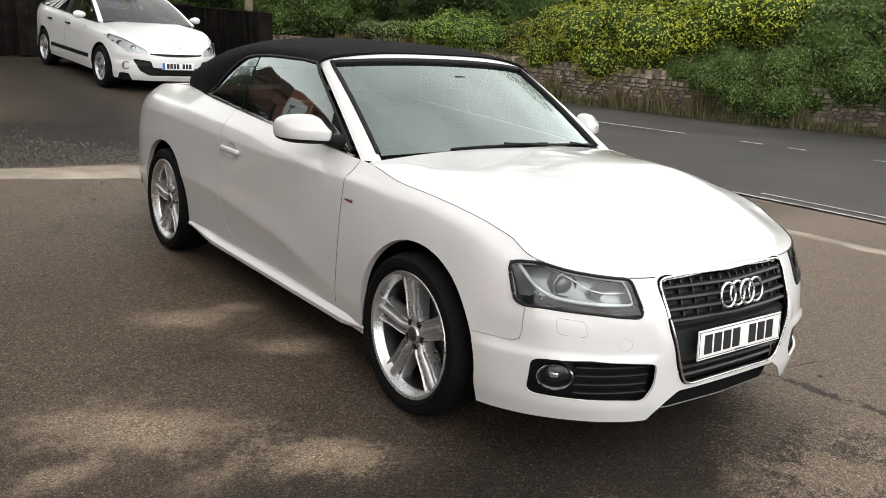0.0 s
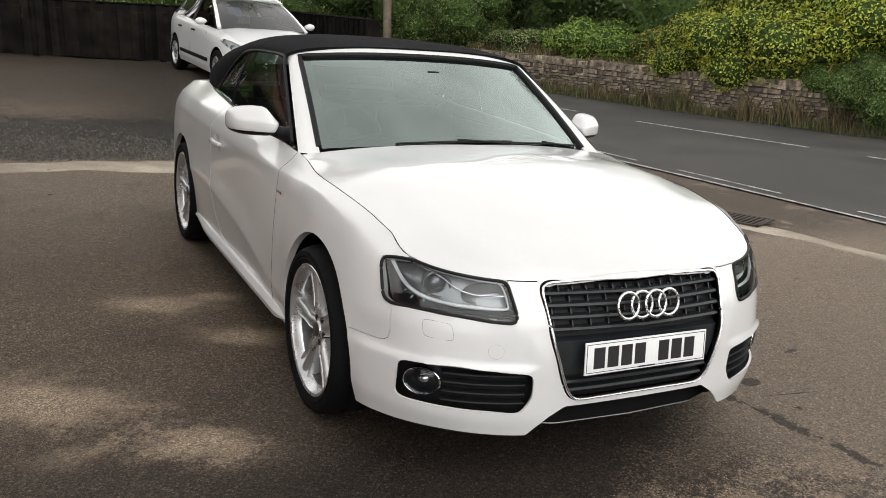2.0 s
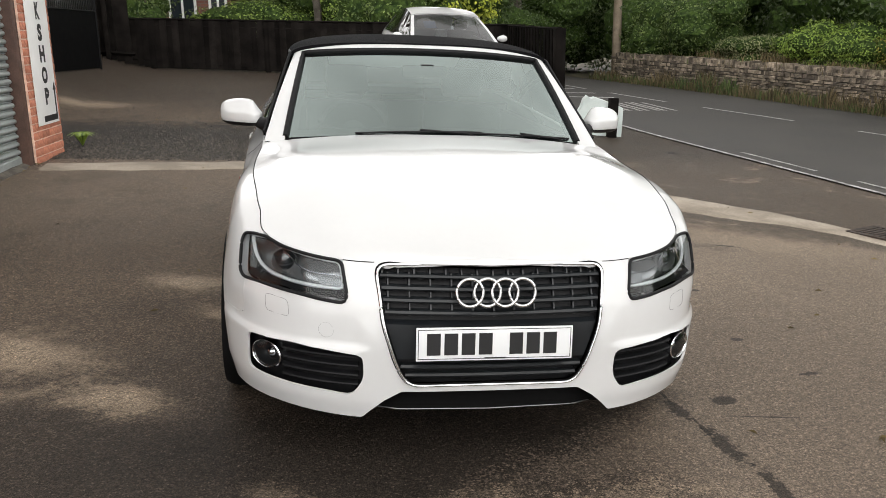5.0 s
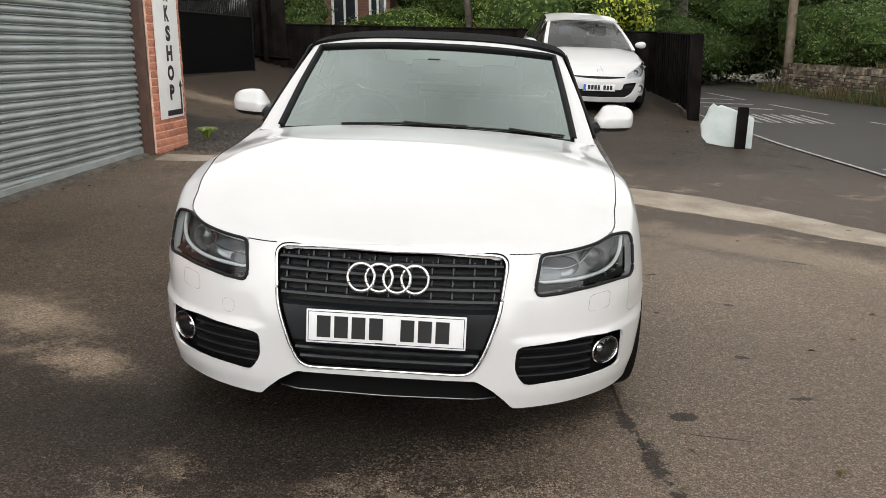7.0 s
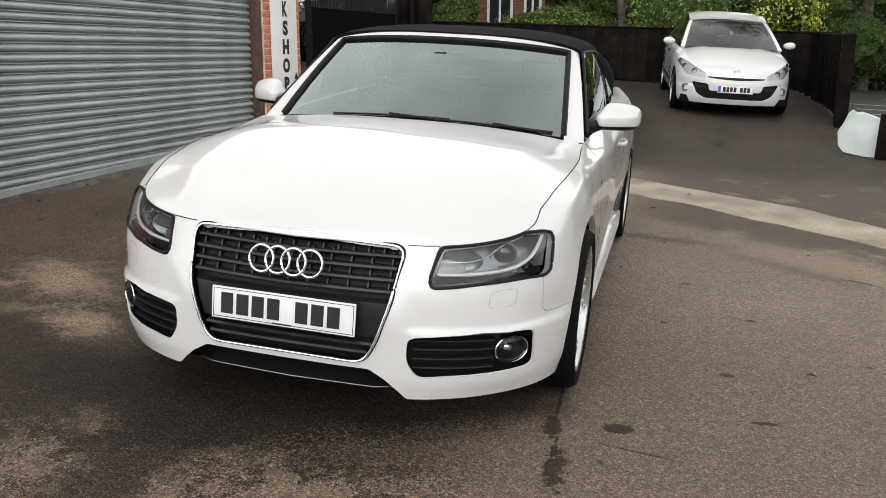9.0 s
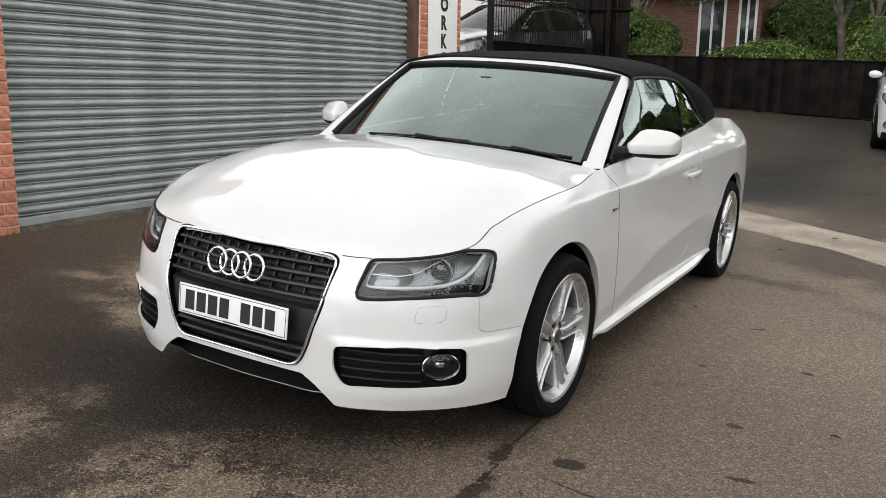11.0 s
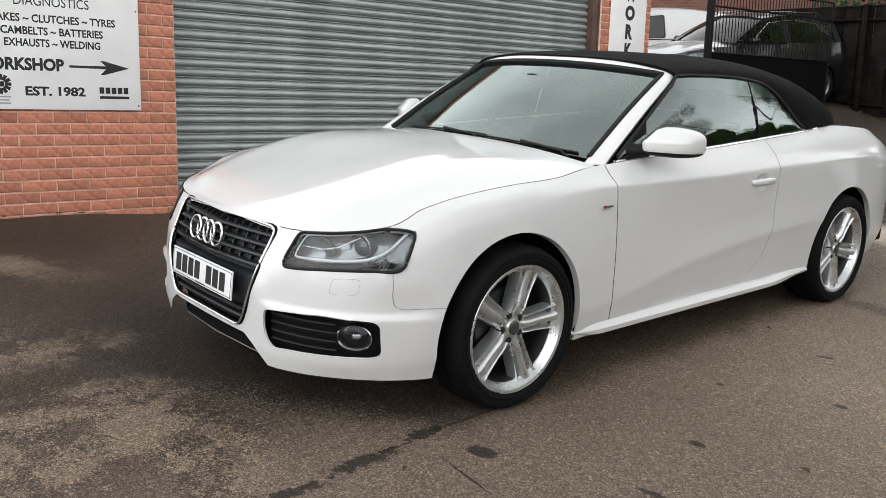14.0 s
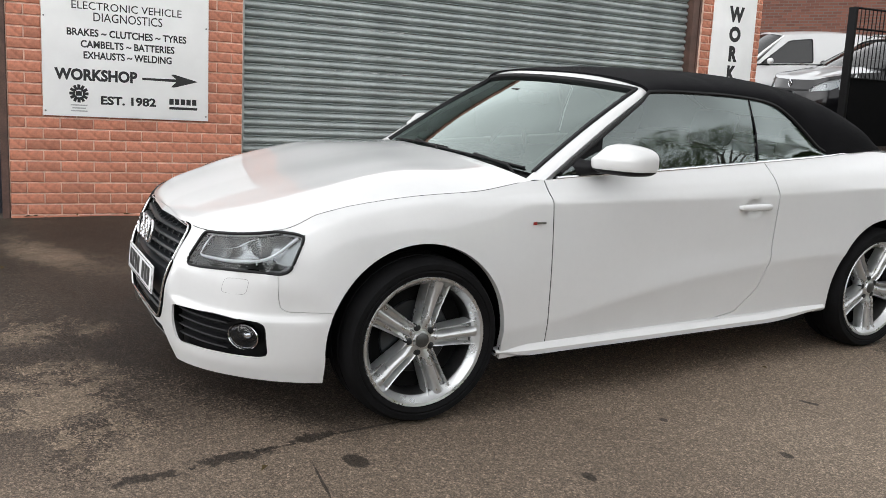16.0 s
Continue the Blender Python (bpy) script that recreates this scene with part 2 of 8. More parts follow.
def ground_material():
    """Worn tarmac: a dark part by the workshop, a paler gritty part by the road, with spills, dry patches, grit and a
    damp oval that also holds the car's shade.
    """
    m = shade("worn_tarmac", (0.05, 0.047, 0.044), 0.62)
    n, l = m.node_tree.nodes, m.node_tree.links
    b = n["Principled BSDF"]
    for k in list(b.inputs["Base Color"].links) + list(b.inputs["Roughness"].links) + list(b.inputs["Normal"].links):
        l.remove(k)
    b.inputs["Specular IOR Level"].default_value = 0.20
    tc = n.new("ShaderNodeTexCoord")
    sep = n.new("ShaderNodeSeparateXYZ")
    l.new(tc.outputs["Object"], sep.inputs[0])

    def noise_of(scale, detail=5.0, rough=0.55):
        t = n.new("ShaderNodeTexNoise")
        t.inputs["Scale"].default_value, t.inputs["Detail"].default_value, t.inputs["Roughness"].default_value = scale, detail, rough
        l.new(tc.outputs["Object"], t.inputs["Vector"])
        return t.outputs["Fac"]

    def math_of(op, a, c, clamp=False):
        t = n.new("ShaderNodeMath")
        t.operation, t.use_clamp = op, clamp
        for i, v in enumerate((a, c)):
            if isinstance(v, (int, float)):
                t.inputs[i].default_value = v
            else:
                l.new(v, t.inputs[i])
        return t.outputs[0]

    def ramp_of(v, a, c):
        t = n.new("ShaderNodeMapRange")
        t.interpolation_type = "SMOOTHSTEP"
        t.inputs["From Min"].default_value, t.inputs["From Max"].default_value = a, c
        l.new(v, t.inputs["Value"])
        return t.outputs[0]

    def blend(fac, a, c):
        t = n.new("ShaderNodeMix")
        t.data_type = "RGBA"
        l.new(fac, t.inputs["Factor"])
        for key, v in (("A", a), ("B", c)):
            if isinstance(v, tuple):
                t.inputs[key].default_value = (*v, 1)
            else:
                l.new(v, t.inputs[key])
        return t.outputs["Result"]

    def oval(x, y, rx, ry, turn):
        """Distance from a patch's middle, 1 at its rim."""
        c, s = math.cos(turn), math.sin(turn)
        dx, dy = math_of("SUBTRACT", sep.outputs[0], x), math_of("SUBTRACT", sep.outputs[1], y)
        u = math_of("DIVIDE", math_of("ADD", math_of("MULTIPLY", dx, c), math_of("MULTIPLY", dy, s)), rx)
        v = math_of("DIVIDE", math_of("SUBTRACT", math_of("MULTIPLY", dy, c), math_of("MULTIPLY", dx, s)), ry)
        return math_of("SQRT", math_of("ADD", math_of("MULTIPLY", u, u), math_of("MULTIPLY", v, v)), 0)

    def patch(x, y, rx, ry, turn=0.0, rag=1.0):
        """A dusty patch: solid within, broken into crumbs towards a ragged rim."""
        r = math_of("ADD", oval(x, y, rx, ry, turn), math_of("MULTIPLY", wander, rag))
        r = math_of("ADD", r, math_of("ADD", math_of("MULTIPLY", math_of("SUBTRACT", crumbs, 0.5), 2.8), math_of("MULTIPLY", math_of("SUBTRACT", r1, 0.5), 0.8)))
        return ramp_of(math_of("ADD", r, math_of("MULTIPLY", math_of("SUBTRACT", r2, 0.5), 0.8)), 1.08, 0.94)

    def spill(x, y, rx, ry, rag=0.5, turn=0.0):
        """A wet mark with a frayed edge."""
        r = math_of("ADD", oval(x, y, rx, ry, turn), math_of("MULTIPLY", math_of("SUBTRACT", fray, 0.5), rag * 8))
        r = math_of("ADD", r, math_of("MULTIPLY", math_of("SUBTRACT", crumbs, 0.5), rag * 4))
        return ramp_of(r, 1.1, 0.85)

    def cells(scale):
        t, c = n.new("ShaderNodeTexVoronoi"), n.new("ShaderNodeSeparateColor")
        t.inputs["Scale"].default_value = scale
        l.new(tc.outputs["Object"], t.inputs["Vector"])
        l.new(t.outputs["Color"], c.inputs[0])
        return t.outputs["Distance"], c.outputs[0], c.outputs[1]

    d1, r1, q1 = cells(118.0)
    d2, r2, q2 = cells(250.0)
    fray = noise_of(26.0, 8.0, 0.7)
    crumbs = noise_of(42.0, 6.0, 0.75)
    ragged = noise_of(3.0, 12.0, 0.74)
    drift = noise_of(6.5, 8.0, 0.66)
    wander = math_of("ADD", math_of("MULTIPLY", math_of("SUBTRACT", ragged, 0.5), 2.4), math_of("MULTIPLY", math_of("SUBTRACT", drift, 0.5), 2.6))
    broad = noise_of(0.55, 5.0)
    blotch = noise_of(1.7, 7.0, 0.62)
    grit = noise_of(70.0, 4.0, 0.85)
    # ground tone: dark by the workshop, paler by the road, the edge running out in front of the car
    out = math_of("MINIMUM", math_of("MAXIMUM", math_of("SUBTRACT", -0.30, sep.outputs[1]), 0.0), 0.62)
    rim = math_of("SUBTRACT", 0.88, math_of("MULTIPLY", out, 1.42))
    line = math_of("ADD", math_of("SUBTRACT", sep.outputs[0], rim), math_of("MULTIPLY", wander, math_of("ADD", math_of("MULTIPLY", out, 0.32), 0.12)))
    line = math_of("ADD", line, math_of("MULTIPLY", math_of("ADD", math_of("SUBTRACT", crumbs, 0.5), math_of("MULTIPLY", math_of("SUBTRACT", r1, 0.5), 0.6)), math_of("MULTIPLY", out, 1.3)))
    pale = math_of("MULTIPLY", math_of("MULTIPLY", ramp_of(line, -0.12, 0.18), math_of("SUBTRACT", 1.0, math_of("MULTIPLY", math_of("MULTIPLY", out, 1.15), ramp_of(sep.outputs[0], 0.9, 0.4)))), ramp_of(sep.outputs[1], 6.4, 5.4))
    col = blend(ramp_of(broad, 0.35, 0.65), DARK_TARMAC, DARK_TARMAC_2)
    # dark oval under the nose: damp ground with the car's shade painted in
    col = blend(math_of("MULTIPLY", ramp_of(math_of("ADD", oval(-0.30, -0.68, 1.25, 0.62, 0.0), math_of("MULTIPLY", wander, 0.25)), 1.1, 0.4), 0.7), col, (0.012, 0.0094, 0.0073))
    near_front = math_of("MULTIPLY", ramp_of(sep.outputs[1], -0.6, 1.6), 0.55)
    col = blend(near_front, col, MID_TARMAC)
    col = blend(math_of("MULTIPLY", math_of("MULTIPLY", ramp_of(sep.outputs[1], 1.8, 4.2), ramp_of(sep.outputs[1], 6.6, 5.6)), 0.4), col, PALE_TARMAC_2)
    col = blend(math_of("MULTIPLY", ramp_of(blotch, 0.50, 0.68), 0.30), col, (0.030, 0.024, 0.019))
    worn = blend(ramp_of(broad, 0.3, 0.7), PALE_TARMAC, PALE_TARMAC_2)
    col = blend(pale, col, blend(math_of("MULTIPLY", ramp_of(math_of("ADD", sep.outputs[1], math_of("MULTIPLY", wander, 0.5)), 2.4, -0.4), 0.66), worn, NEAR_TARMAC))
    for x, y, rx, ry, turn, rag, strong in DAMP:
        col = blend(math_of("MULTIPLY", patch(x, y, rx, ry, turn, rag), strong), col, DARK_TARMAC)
    drive = math_of("MULTIPLY", ramp_of(sep.outputs[1], 6.0, 7.0), ramp_of(sep.outputs[0], -1.5, 1.0))
    col = blend(math_of("MULTIPLY", drive, 0.93), col, (0.011, 0.0088, 0.0073))
    # gravelly dark strip beyond the edging, and long scrapes on the drive
    strip = math_of("MULTIPLY", math_of("MULTIPLY", ramp_of(math_of("ADD", sep.outputs[1], math_of("MULTIPLY", wander, 0.35)), 5.9, 6.3), ramp_of(math_of("ADD", sep.outputs[1], math_of("MULTIPLY", wander, 0.8)), 9.4, 8.4)), ramp_of(sep.outputs[0], 1.6, 0.2))
    col = blend(math_of("MULTIPLY", strip, 0.9), col, (0.015, 0.0125, 0.0105))
    damp = math_of("MULTIPLY", ramp_of(math_of("ADD", sep.outputs[1], math_of("MULTIPLY", ragged, 1.6)), 9.6, 12.0), 0.8)
    col = blend(damp, col, DARK_TARMAC)
    wet = math_of("ADD", math_of("MULTIPLY", sep.outputs[0], 0.62), math_of("ADD", sep.outputs[1], math_of("MULTIPLY", math_of("SUBTRACT", ragged, 0.5), 0.8)))
    wet = math_of("MULTIPLY", math_of("MULTIPLY", ramp_of(wet, 4.1, 4.5), ramp_of(sep.outputs[0], 0.6, 1.6)), ramp_of(sep.outputs[1], 1.2, 2.4))
    wet = math_of("MULTIPLY", wet, ramp_of(math_of("ADD", blotch, math_of("MULTIPLY", drift, 0.5)), 0.56, 0.70))
    col = blend(math_of("MULTIPLY", wet, 0.85), col, (0.085, 0.066, 0.051))
    # stone chips of two sizes in dark binder
    lum = math_of("ADD", math_of("MULTIPLY", math_of("POWER", r1, 3.0), 1.05), 0.70)
    lum = math_of("MULTIPLY", lum, math_of("ADD", math_of("MULTIPLY", math_of("POWER", r2, 2.0), 1.6), 0.48))
    lum = math_of("MULTIPLY", lum, math_of("SUBTRACT", 1.17, math_of("MULTIPLY", d1, 0.50)))
    lum = math_of("MULTIPLY", lum, math_of("MAXIMUM", math_of("ADD", math_of("MULTIPLY", grit, 2.2), -0.08), 0.3))
    lum = math_of("POWER", math_of("MAXIMUM", lum, 0.02), math_of("SUBTRACT", 1.0, math_of("MULTIPLY", pale, 0.28)))
    vary = n.new("ShaderNodeMix")
    vary.data_type, vary.blend_type = "RGBA", "MULTIPLY"
    vary.inputs["Factor"].default_value = 1.0
    l.new(col, vary.inputs["A"])
    l.new(lum, vary.inputs["B"])
    col = blend(math_of("MULTIPLY", math_of("MULTIPLY", ramp_of(d1, 0.40, 0.22), ramp_of(q1, 0.90, 0.96)), 0.75), vary.outputs["Result"], (0.25, 0.21, 0.17))
    dust = n.new("ShaderNodeMix")
    dust.data_type, dust.blend_type = "RGBA", "MULTIPLY"
    dust.inputs["Factor"].default_value, dust.inputs["A"].default_value = 1.0, (*DRY_PATCH, 1)
    l.new(math_of("MULTIPLY", math_of("POWER", math_of("MAXIMUM", lum, 0.05), 0.75), math_of("ADD", math_of("MULTIPLY", crumbs, 1.1), 0.42)), dust.inputs["B"])
    for x, y, rx, ry, turn, rag, strong in PATCHES:
        col = blend(math_of("MULTIPLY", patch(x, y, rx, ry, turn, rag), strong), col, dust.outputs["Result"])
    # mottled dusty ground out in front of the bumper
    mottle = math_of("ADD", noise_of(3.4, 13.0, 0.70), math_of("ADD", math_of("MULTIPLY", math_of("SUBTRACT", crumbs, 0.5), 0.22), math_of("MULTIPLY", math_of("SUBTRACT", r2, 0.5), 0.07)))
    reach = math_of("MULTIPLY", ramp_of(math_of("ADD", sep.outputs[1], math_of("MULTIPLY", wander, 0.30)), -0.82, -1.06), ramp_of(math_of("ADD", sep.outputs[0], math_of("MULTIPLY", wander, 0.4)), -1.3, -0.6))
    reach = math_of("MULTIPLY", reach, ramp_of(math_of("ADD", math_of("ABSOLUTE", math_of("ADD", sep.outputs[0], 0.36), 0.0), math_of("MULTIPLY", wander, 0.25)), 0.02, 0.30))
    reach = math_of("MULTIPLY", reach, math_of("MULTIPLY", ramp_of(sep.outputs[0], 1.1, 0.6), ramp_of(sep.outputs[1], -2.5, -1.7)))
    col = blend(math_of("MULTIPLY", math_of("MULTIPLY", reach, ramp_of(mottle, 0.492, 0.530)), 0.48), col, dust.outputs["Result"])
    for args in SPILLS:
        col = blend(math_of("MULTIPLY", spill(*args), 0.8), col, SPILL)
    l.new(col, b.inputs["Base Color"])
    l.new(math_of("ADD", math_of("MULTIPLY", broad, 0.35), 0.37), b.inputs["Roughness"])
    bp = n.new("ShaderNodeBump")
    bp.inputs["Strength"].default_value, bp.inputs["Distance"].default_value = 0.8, 0.006
    l.new(lum, bp.inputs["Height"])
    l.new(bp.outputs[0], b.inputs["Normal"])
    return m


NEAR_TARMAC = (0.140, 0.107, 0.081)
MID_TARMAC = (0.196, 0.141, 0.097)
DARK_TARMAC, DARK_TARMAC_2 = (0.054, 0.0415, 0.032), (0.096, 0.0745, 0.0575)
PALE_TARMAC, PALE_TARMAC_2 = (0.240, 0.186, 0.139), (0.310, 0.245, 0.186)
DRY_PATCH, SPILL = (0.39, 0.302, 0.218), (0.010, 0.008, 0.007)
# dry dusty patches, damp islands: x, y, half-lengths, turn, raggedness, strength
PATCHES = [(-1.83, 0.42, 0.34, 0.19, -0.55, 0.9, 0.95), (-1.38, -0.09, 0.26, 0.14, -0.6, 1.0, 0.92), (-2.15, 0.22, 0.16, 0.07, 0.2, 1.1, 0.7), (-1.20, 1.48, 0.23, 0.13, -0.3, 0.7, 1.0), (-0.92, 1.52, 0.15, 0.08, -0.2, 0.7, 0.95), (-0.89, 0.90, 0.19, 0.11, -0.4, 0.8, 0.95),
           (-2.35, -0.95, 0.40, 0.18, 0.5, 1.1, 0.5), (-1.75, -0.05, 0.13, 0.07, 0.3, 1.1, 0.4), (2.6, 2.5, 0.8, 0.35, -0.6, 1.1, 0.4), (-3.65, 10.08, 0.72, 0.22, 0.25, 0.5, 0.7)]
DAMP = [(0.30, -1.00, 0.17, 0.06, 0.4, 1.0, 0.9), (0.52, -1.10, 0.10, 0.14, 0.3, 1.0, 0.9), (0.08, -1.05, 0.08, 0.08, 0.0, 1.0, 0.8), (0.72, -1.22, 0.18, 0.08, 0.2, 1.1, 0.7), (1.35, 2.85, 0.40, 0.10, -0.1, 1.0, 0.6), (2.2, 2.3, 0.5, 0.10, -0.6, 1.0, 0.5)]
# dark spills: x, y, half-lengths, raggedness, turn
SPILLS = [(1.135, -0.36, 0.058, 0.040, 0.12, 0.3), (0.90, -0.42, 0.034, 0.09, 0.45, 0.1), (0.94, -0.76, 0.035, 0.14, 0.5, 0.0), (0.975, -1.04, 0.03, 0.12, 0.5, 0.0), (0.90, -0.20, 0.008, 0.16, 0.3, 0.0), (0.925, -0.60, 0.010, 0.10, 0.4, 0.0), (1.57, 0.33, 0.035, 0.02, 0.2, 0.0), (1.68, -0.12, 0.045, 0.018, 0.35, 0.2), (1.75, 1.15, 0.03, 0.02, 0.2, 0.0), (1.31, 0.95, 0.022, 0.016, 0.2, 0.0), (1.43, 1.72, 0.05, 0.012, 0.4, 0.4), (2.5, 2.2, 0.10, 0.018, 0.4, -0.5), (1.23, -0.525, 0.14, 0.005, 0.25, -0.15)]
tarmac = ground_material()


def spread(near, far, step, grow=1.25):
    """Even steps over a near stretch, growing steps out to the far ends."""
    v = list(np.arange(near[0], near[1] + 1e-6, step))
    d = step
    while v[-1] < far[1]:
        d *= grow
        v.append(v[-1] + d)
    d = step
    while v[0] > far[0]:
        d *= grow
        v.insert(0, v[0] - d)
    return v


bm = bmesh.new()
sheet(bm, [[(x, y, ground_at(x, y)) for x in spread((-8, 18), (-900, 900), 0.4)] for y in spread((-6, 26), (-900, 900), 0.4)])
bmesh.ops.recalc_face_normals(bm, faces=bm.faces)
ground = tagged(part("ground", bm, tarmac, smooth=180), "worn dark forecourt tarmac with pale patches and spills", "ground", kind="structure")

road_mat = shade("road_asphalt", (0.033, 0.030, 0.028), 0.75, second=(0.055, 0.050, 0.0455), vary=0.35, scale=0.9, fine=110, bump=0.6)
concrete = shade("worn_concrete", (0.23, 0.190, 0.146), 0.75, second=(0.40, 0.342, 0.275), vary=0.3, scale=2.5, fine=60, bump=0.5)
line_white = shade("road_paint_white", (0.13, 0.125, 0.12), 0.6, second=(0.52, 0.51, 0.49), vary=0.3, scale=9, fine=60, bump=0.3)
grass_mat = shade("verge_soil", (0.05, 0.045, 0.025), 0.9, second=(0.10, 0.085, 0.045), vary=0.3, scale=3, fine=40, bump=0.6)


def ribbon(name, left, right, material, lift, thick=0.0, label="", category="road", parent=None, step=0.4, tuck=0.0):
    """A strip over the ground between two polylines of (x, y)."""
    bm = bmesh.new()
    k = max(2, int(max(sum(math.dist(a, b) for a, b in zip(p, p[1:])) for p in (left, right)) / step))

    def along(p):
        d = np.r_[0, np.cumsum([math.dist(a, b) for a, b in zip(p, p[1:])])]
        q = np.linspace(0, d[-1], k + 1)
        return np.c_[np.interp(q, d, [a[0] for a in p]), np.interp(q, d, [a[1] for a in p])]

    a, b = along(left), along(right)
    w = max(1, int(math.dist(a[0], b[0]) / step))
    rows = []
    for p, q in zip(a, b):
        row = [p + (q - p) * j / w for j in range(w + 1)]
        row = [(x, y, ground_at(x, y) + lift) for x, y in row]
        if tuck:
            d = (q - p) / np.linalg.norm(q - p) * tuck
            row = [(*(p - d), row[0][2] - lift - 0.012)] + row + [(*(q + d), row[-1][2] - lift - 0.012)]
        rows.append(row)
    sheet(bm, rows)
    bmesh.ops.recalc_face_normals(bm, faces=bm.faces)
    if sum(f.normal.z for f in bm.faces) < 0:
        bmesh.ops.reverse_faces(bm, faces=bm.faces)
    ob = part(name, bm, material, parent, smooth=180)
    if not parent:
        tagged(ob, label, category, kind="structure")
    return ob


ys = [-60, -40, -25, -15] + list(np.arange(-10, 30, 0.8)) + [34, 40, 50, 65, 90]
ribbon("road", [(road_left(y), y) for y in ys], [(road_right(y) - 0.35, y) for y in ys], road_mat, 0.008, label="grey worn asphalt road with painted lines", step=0.6)
verge = ribbon("verge", [(road_right(y) - 0.5, y) for y in ys], [(road_right(y) + 40, y) for y in ys], grass_mat, 0.02, label="brown overgrown soil verge below the stone wall", category="verge", step=0.8)
band_out = [(-3.0, 5.75), (-1.2, 5.92), (0.0, 5.88), (0.6, 5.66), (1.0, 5.38), (1.7, 5.02), (2.4, 4.62), (3.0, 4.05), (3.75, 3.0), (4.15, 2.0), (4.3, 0.9), (4.35, -2), (4.5, -9)]
band_in = [(-3.0, 5.3), (-1.2, 5.48), (-0.2, 5.2), (0.4, 4.95), (0.95, 4.62), (1.5, 4.3), (2.1, 3.85), (2.75, 3.4), (3.56, 2.66), (3.98, 1.85), (4.17, 0.85), (4.22, -2), (4.38, -9)]
def ragged_line(p, k):
    """The same line in short steps, worn uneven."""
    d = np.r_[0, np.cumsum([math.dist(a, b) for a, b in zip(p, p[1:])])]
    q = np.arange(0, d[-1], 0.12)
    return [(x + k * noise.noise((x * 3, y * 3, 1)) + k * 0.5 * noise.noise((x * 11, y * 11, 5)), y + k * noise.noise((x * 3, y * 3, 9))) for x, y in zip(np.interp(q, d, [a[0] for a in p]), np.interp(q, d, [a[1] for a in p]))]


ribbon("concrete_edging", ragged_line(band_out, 0.06), ragged_line(band_in, 0.09), concrete, 0.006, label="worn pale concrete edging band across the forecourt", category="edging", step=0.12, tuck=0.03)


def mark(pts, width, material=None, name="road_marking"):
    """A painted line along points, on the road."""
    a, b = [], []
    for i, p in enumerate(pts):
        q, r = pts[max(0, i - 1)], pts[min(len(pts) - 1, i + 1)]
        d = np.array([r[0] - q[0], r[1] - q[1]])
        d = d / np.linalg.norm(d)
        a.append((p[0] - d[1] * width / 2, p[1] + d[0] * width / 2))
        b.append((p[0] + d[1] * width / 2, p[1] - d[0] * width / 2))
    return ribbon(name, a, b, material or line_white, 0.016, label="worn painted line on the asphalt", category="road marking")


def edge_x(y):
    return road_left(y) + 0.02


mark([(edge_x(y), y) for y in np.arange(-9, 16.1, 0.8)], 0.07)
for y0 in (-6.5, -2.2, 1.0, 3.4, 5.6):
    mark([(edge_x(y) + 0.28, y) for y in np.linspace(y0, y0 + 1.5, 4)], 0.065)


def mid_x(y):
    return float(pchip([-20, 3.4, 6.6, 10, 12, 15.3, 24], [12.6, 10.6, 10.0, 9.15, 8.85, 8.15, 7.0], y)[0])


for y0, y1 in ((-9.0, -6.4), (-4.4, -1.8), (0.2, 3.6), (4.6, 4.9), (5.3, 5.7), (6.65, 10.0), (11.6, 14.2), (15.6, 18.2), (19.6, 22.2)):
    mark([(mid_x(y), y) for y in np.linspace(y0, y1, 6)], 0.13)

# ---- workshop wall ----
wq = math.hypot(1, 0.052)
WALL = Matrix(((1 / wq, 0.052 / wq, 0, -3.385), (-0.052 / wq, 1 / wq, 0, 0.35), (0, 0, 1, 0), (0, 0, 0, 1)))
brick_mat = shade("painted_brick", (0.43, 0.157, 0.092), 0.7, second=(0.55, 0.222, 0.140), vary=0.28, scale=14, fine=34, bump=1.0, per_piece=0.16)
mortar = shade("mortar", (0.80, 0.57, 0.46), 0.85, vary=0.2, scale=14, fine=120, bump=0.5)
render_wall = shade("upper_wall", (0.42, 0.20, 0.15), 0.8, vary=0.2, scale=3, fine=60, bump=0.4)
slat_mat = shade("galvanised_slat", (0.37, 0.405, 0.40), 0.38, metal=0.25, vary=0.12, scale=5, fine=60, bump=0.08, per_piece=0.05)
frame_brown = shade("brown_door_frame", (0.10, 0.055, 0.042), 0.6, vary=0.25, scale=8, fine=90, bump=0.2)
sign_white = shade("sign_white", (0.88, 0.88, 0.87), 0.45, vary=0.04, scale=3, fine=50)

# ---- the white convertible ----
def car_matrix(x, y, yaw, z=None):
    """Stands a car on the ground with its front axle at x, y; yaw in degrees, nose towards -y at 0."""
    f0 = Vector((-math.sin(radians(yaw)), math.cos(radians(yaw)), 0))
    x0 = Vector((f0.y, -f0.x, 0))
    p = Vector((x, y, 0))

    def up(q):
        return Vector((q.x, q.y, ground_at(q.x, q.y)))

    f = (up(p + f0 * 2.7) - up(p)).normalized()
    s = (up(p + x0 * 0.8) - up(p - x0 * 0.8)).normalized()
    n = s.cross(f).normalized()
    s = f.cross(n)
    o = up(p)
    return Matrix(((s.x, f.x, n.x, o.x), (s.y, f.y, n.y, o.y), (s.z, f.z, n.z, o.z), (0, 0, 0, 1)))


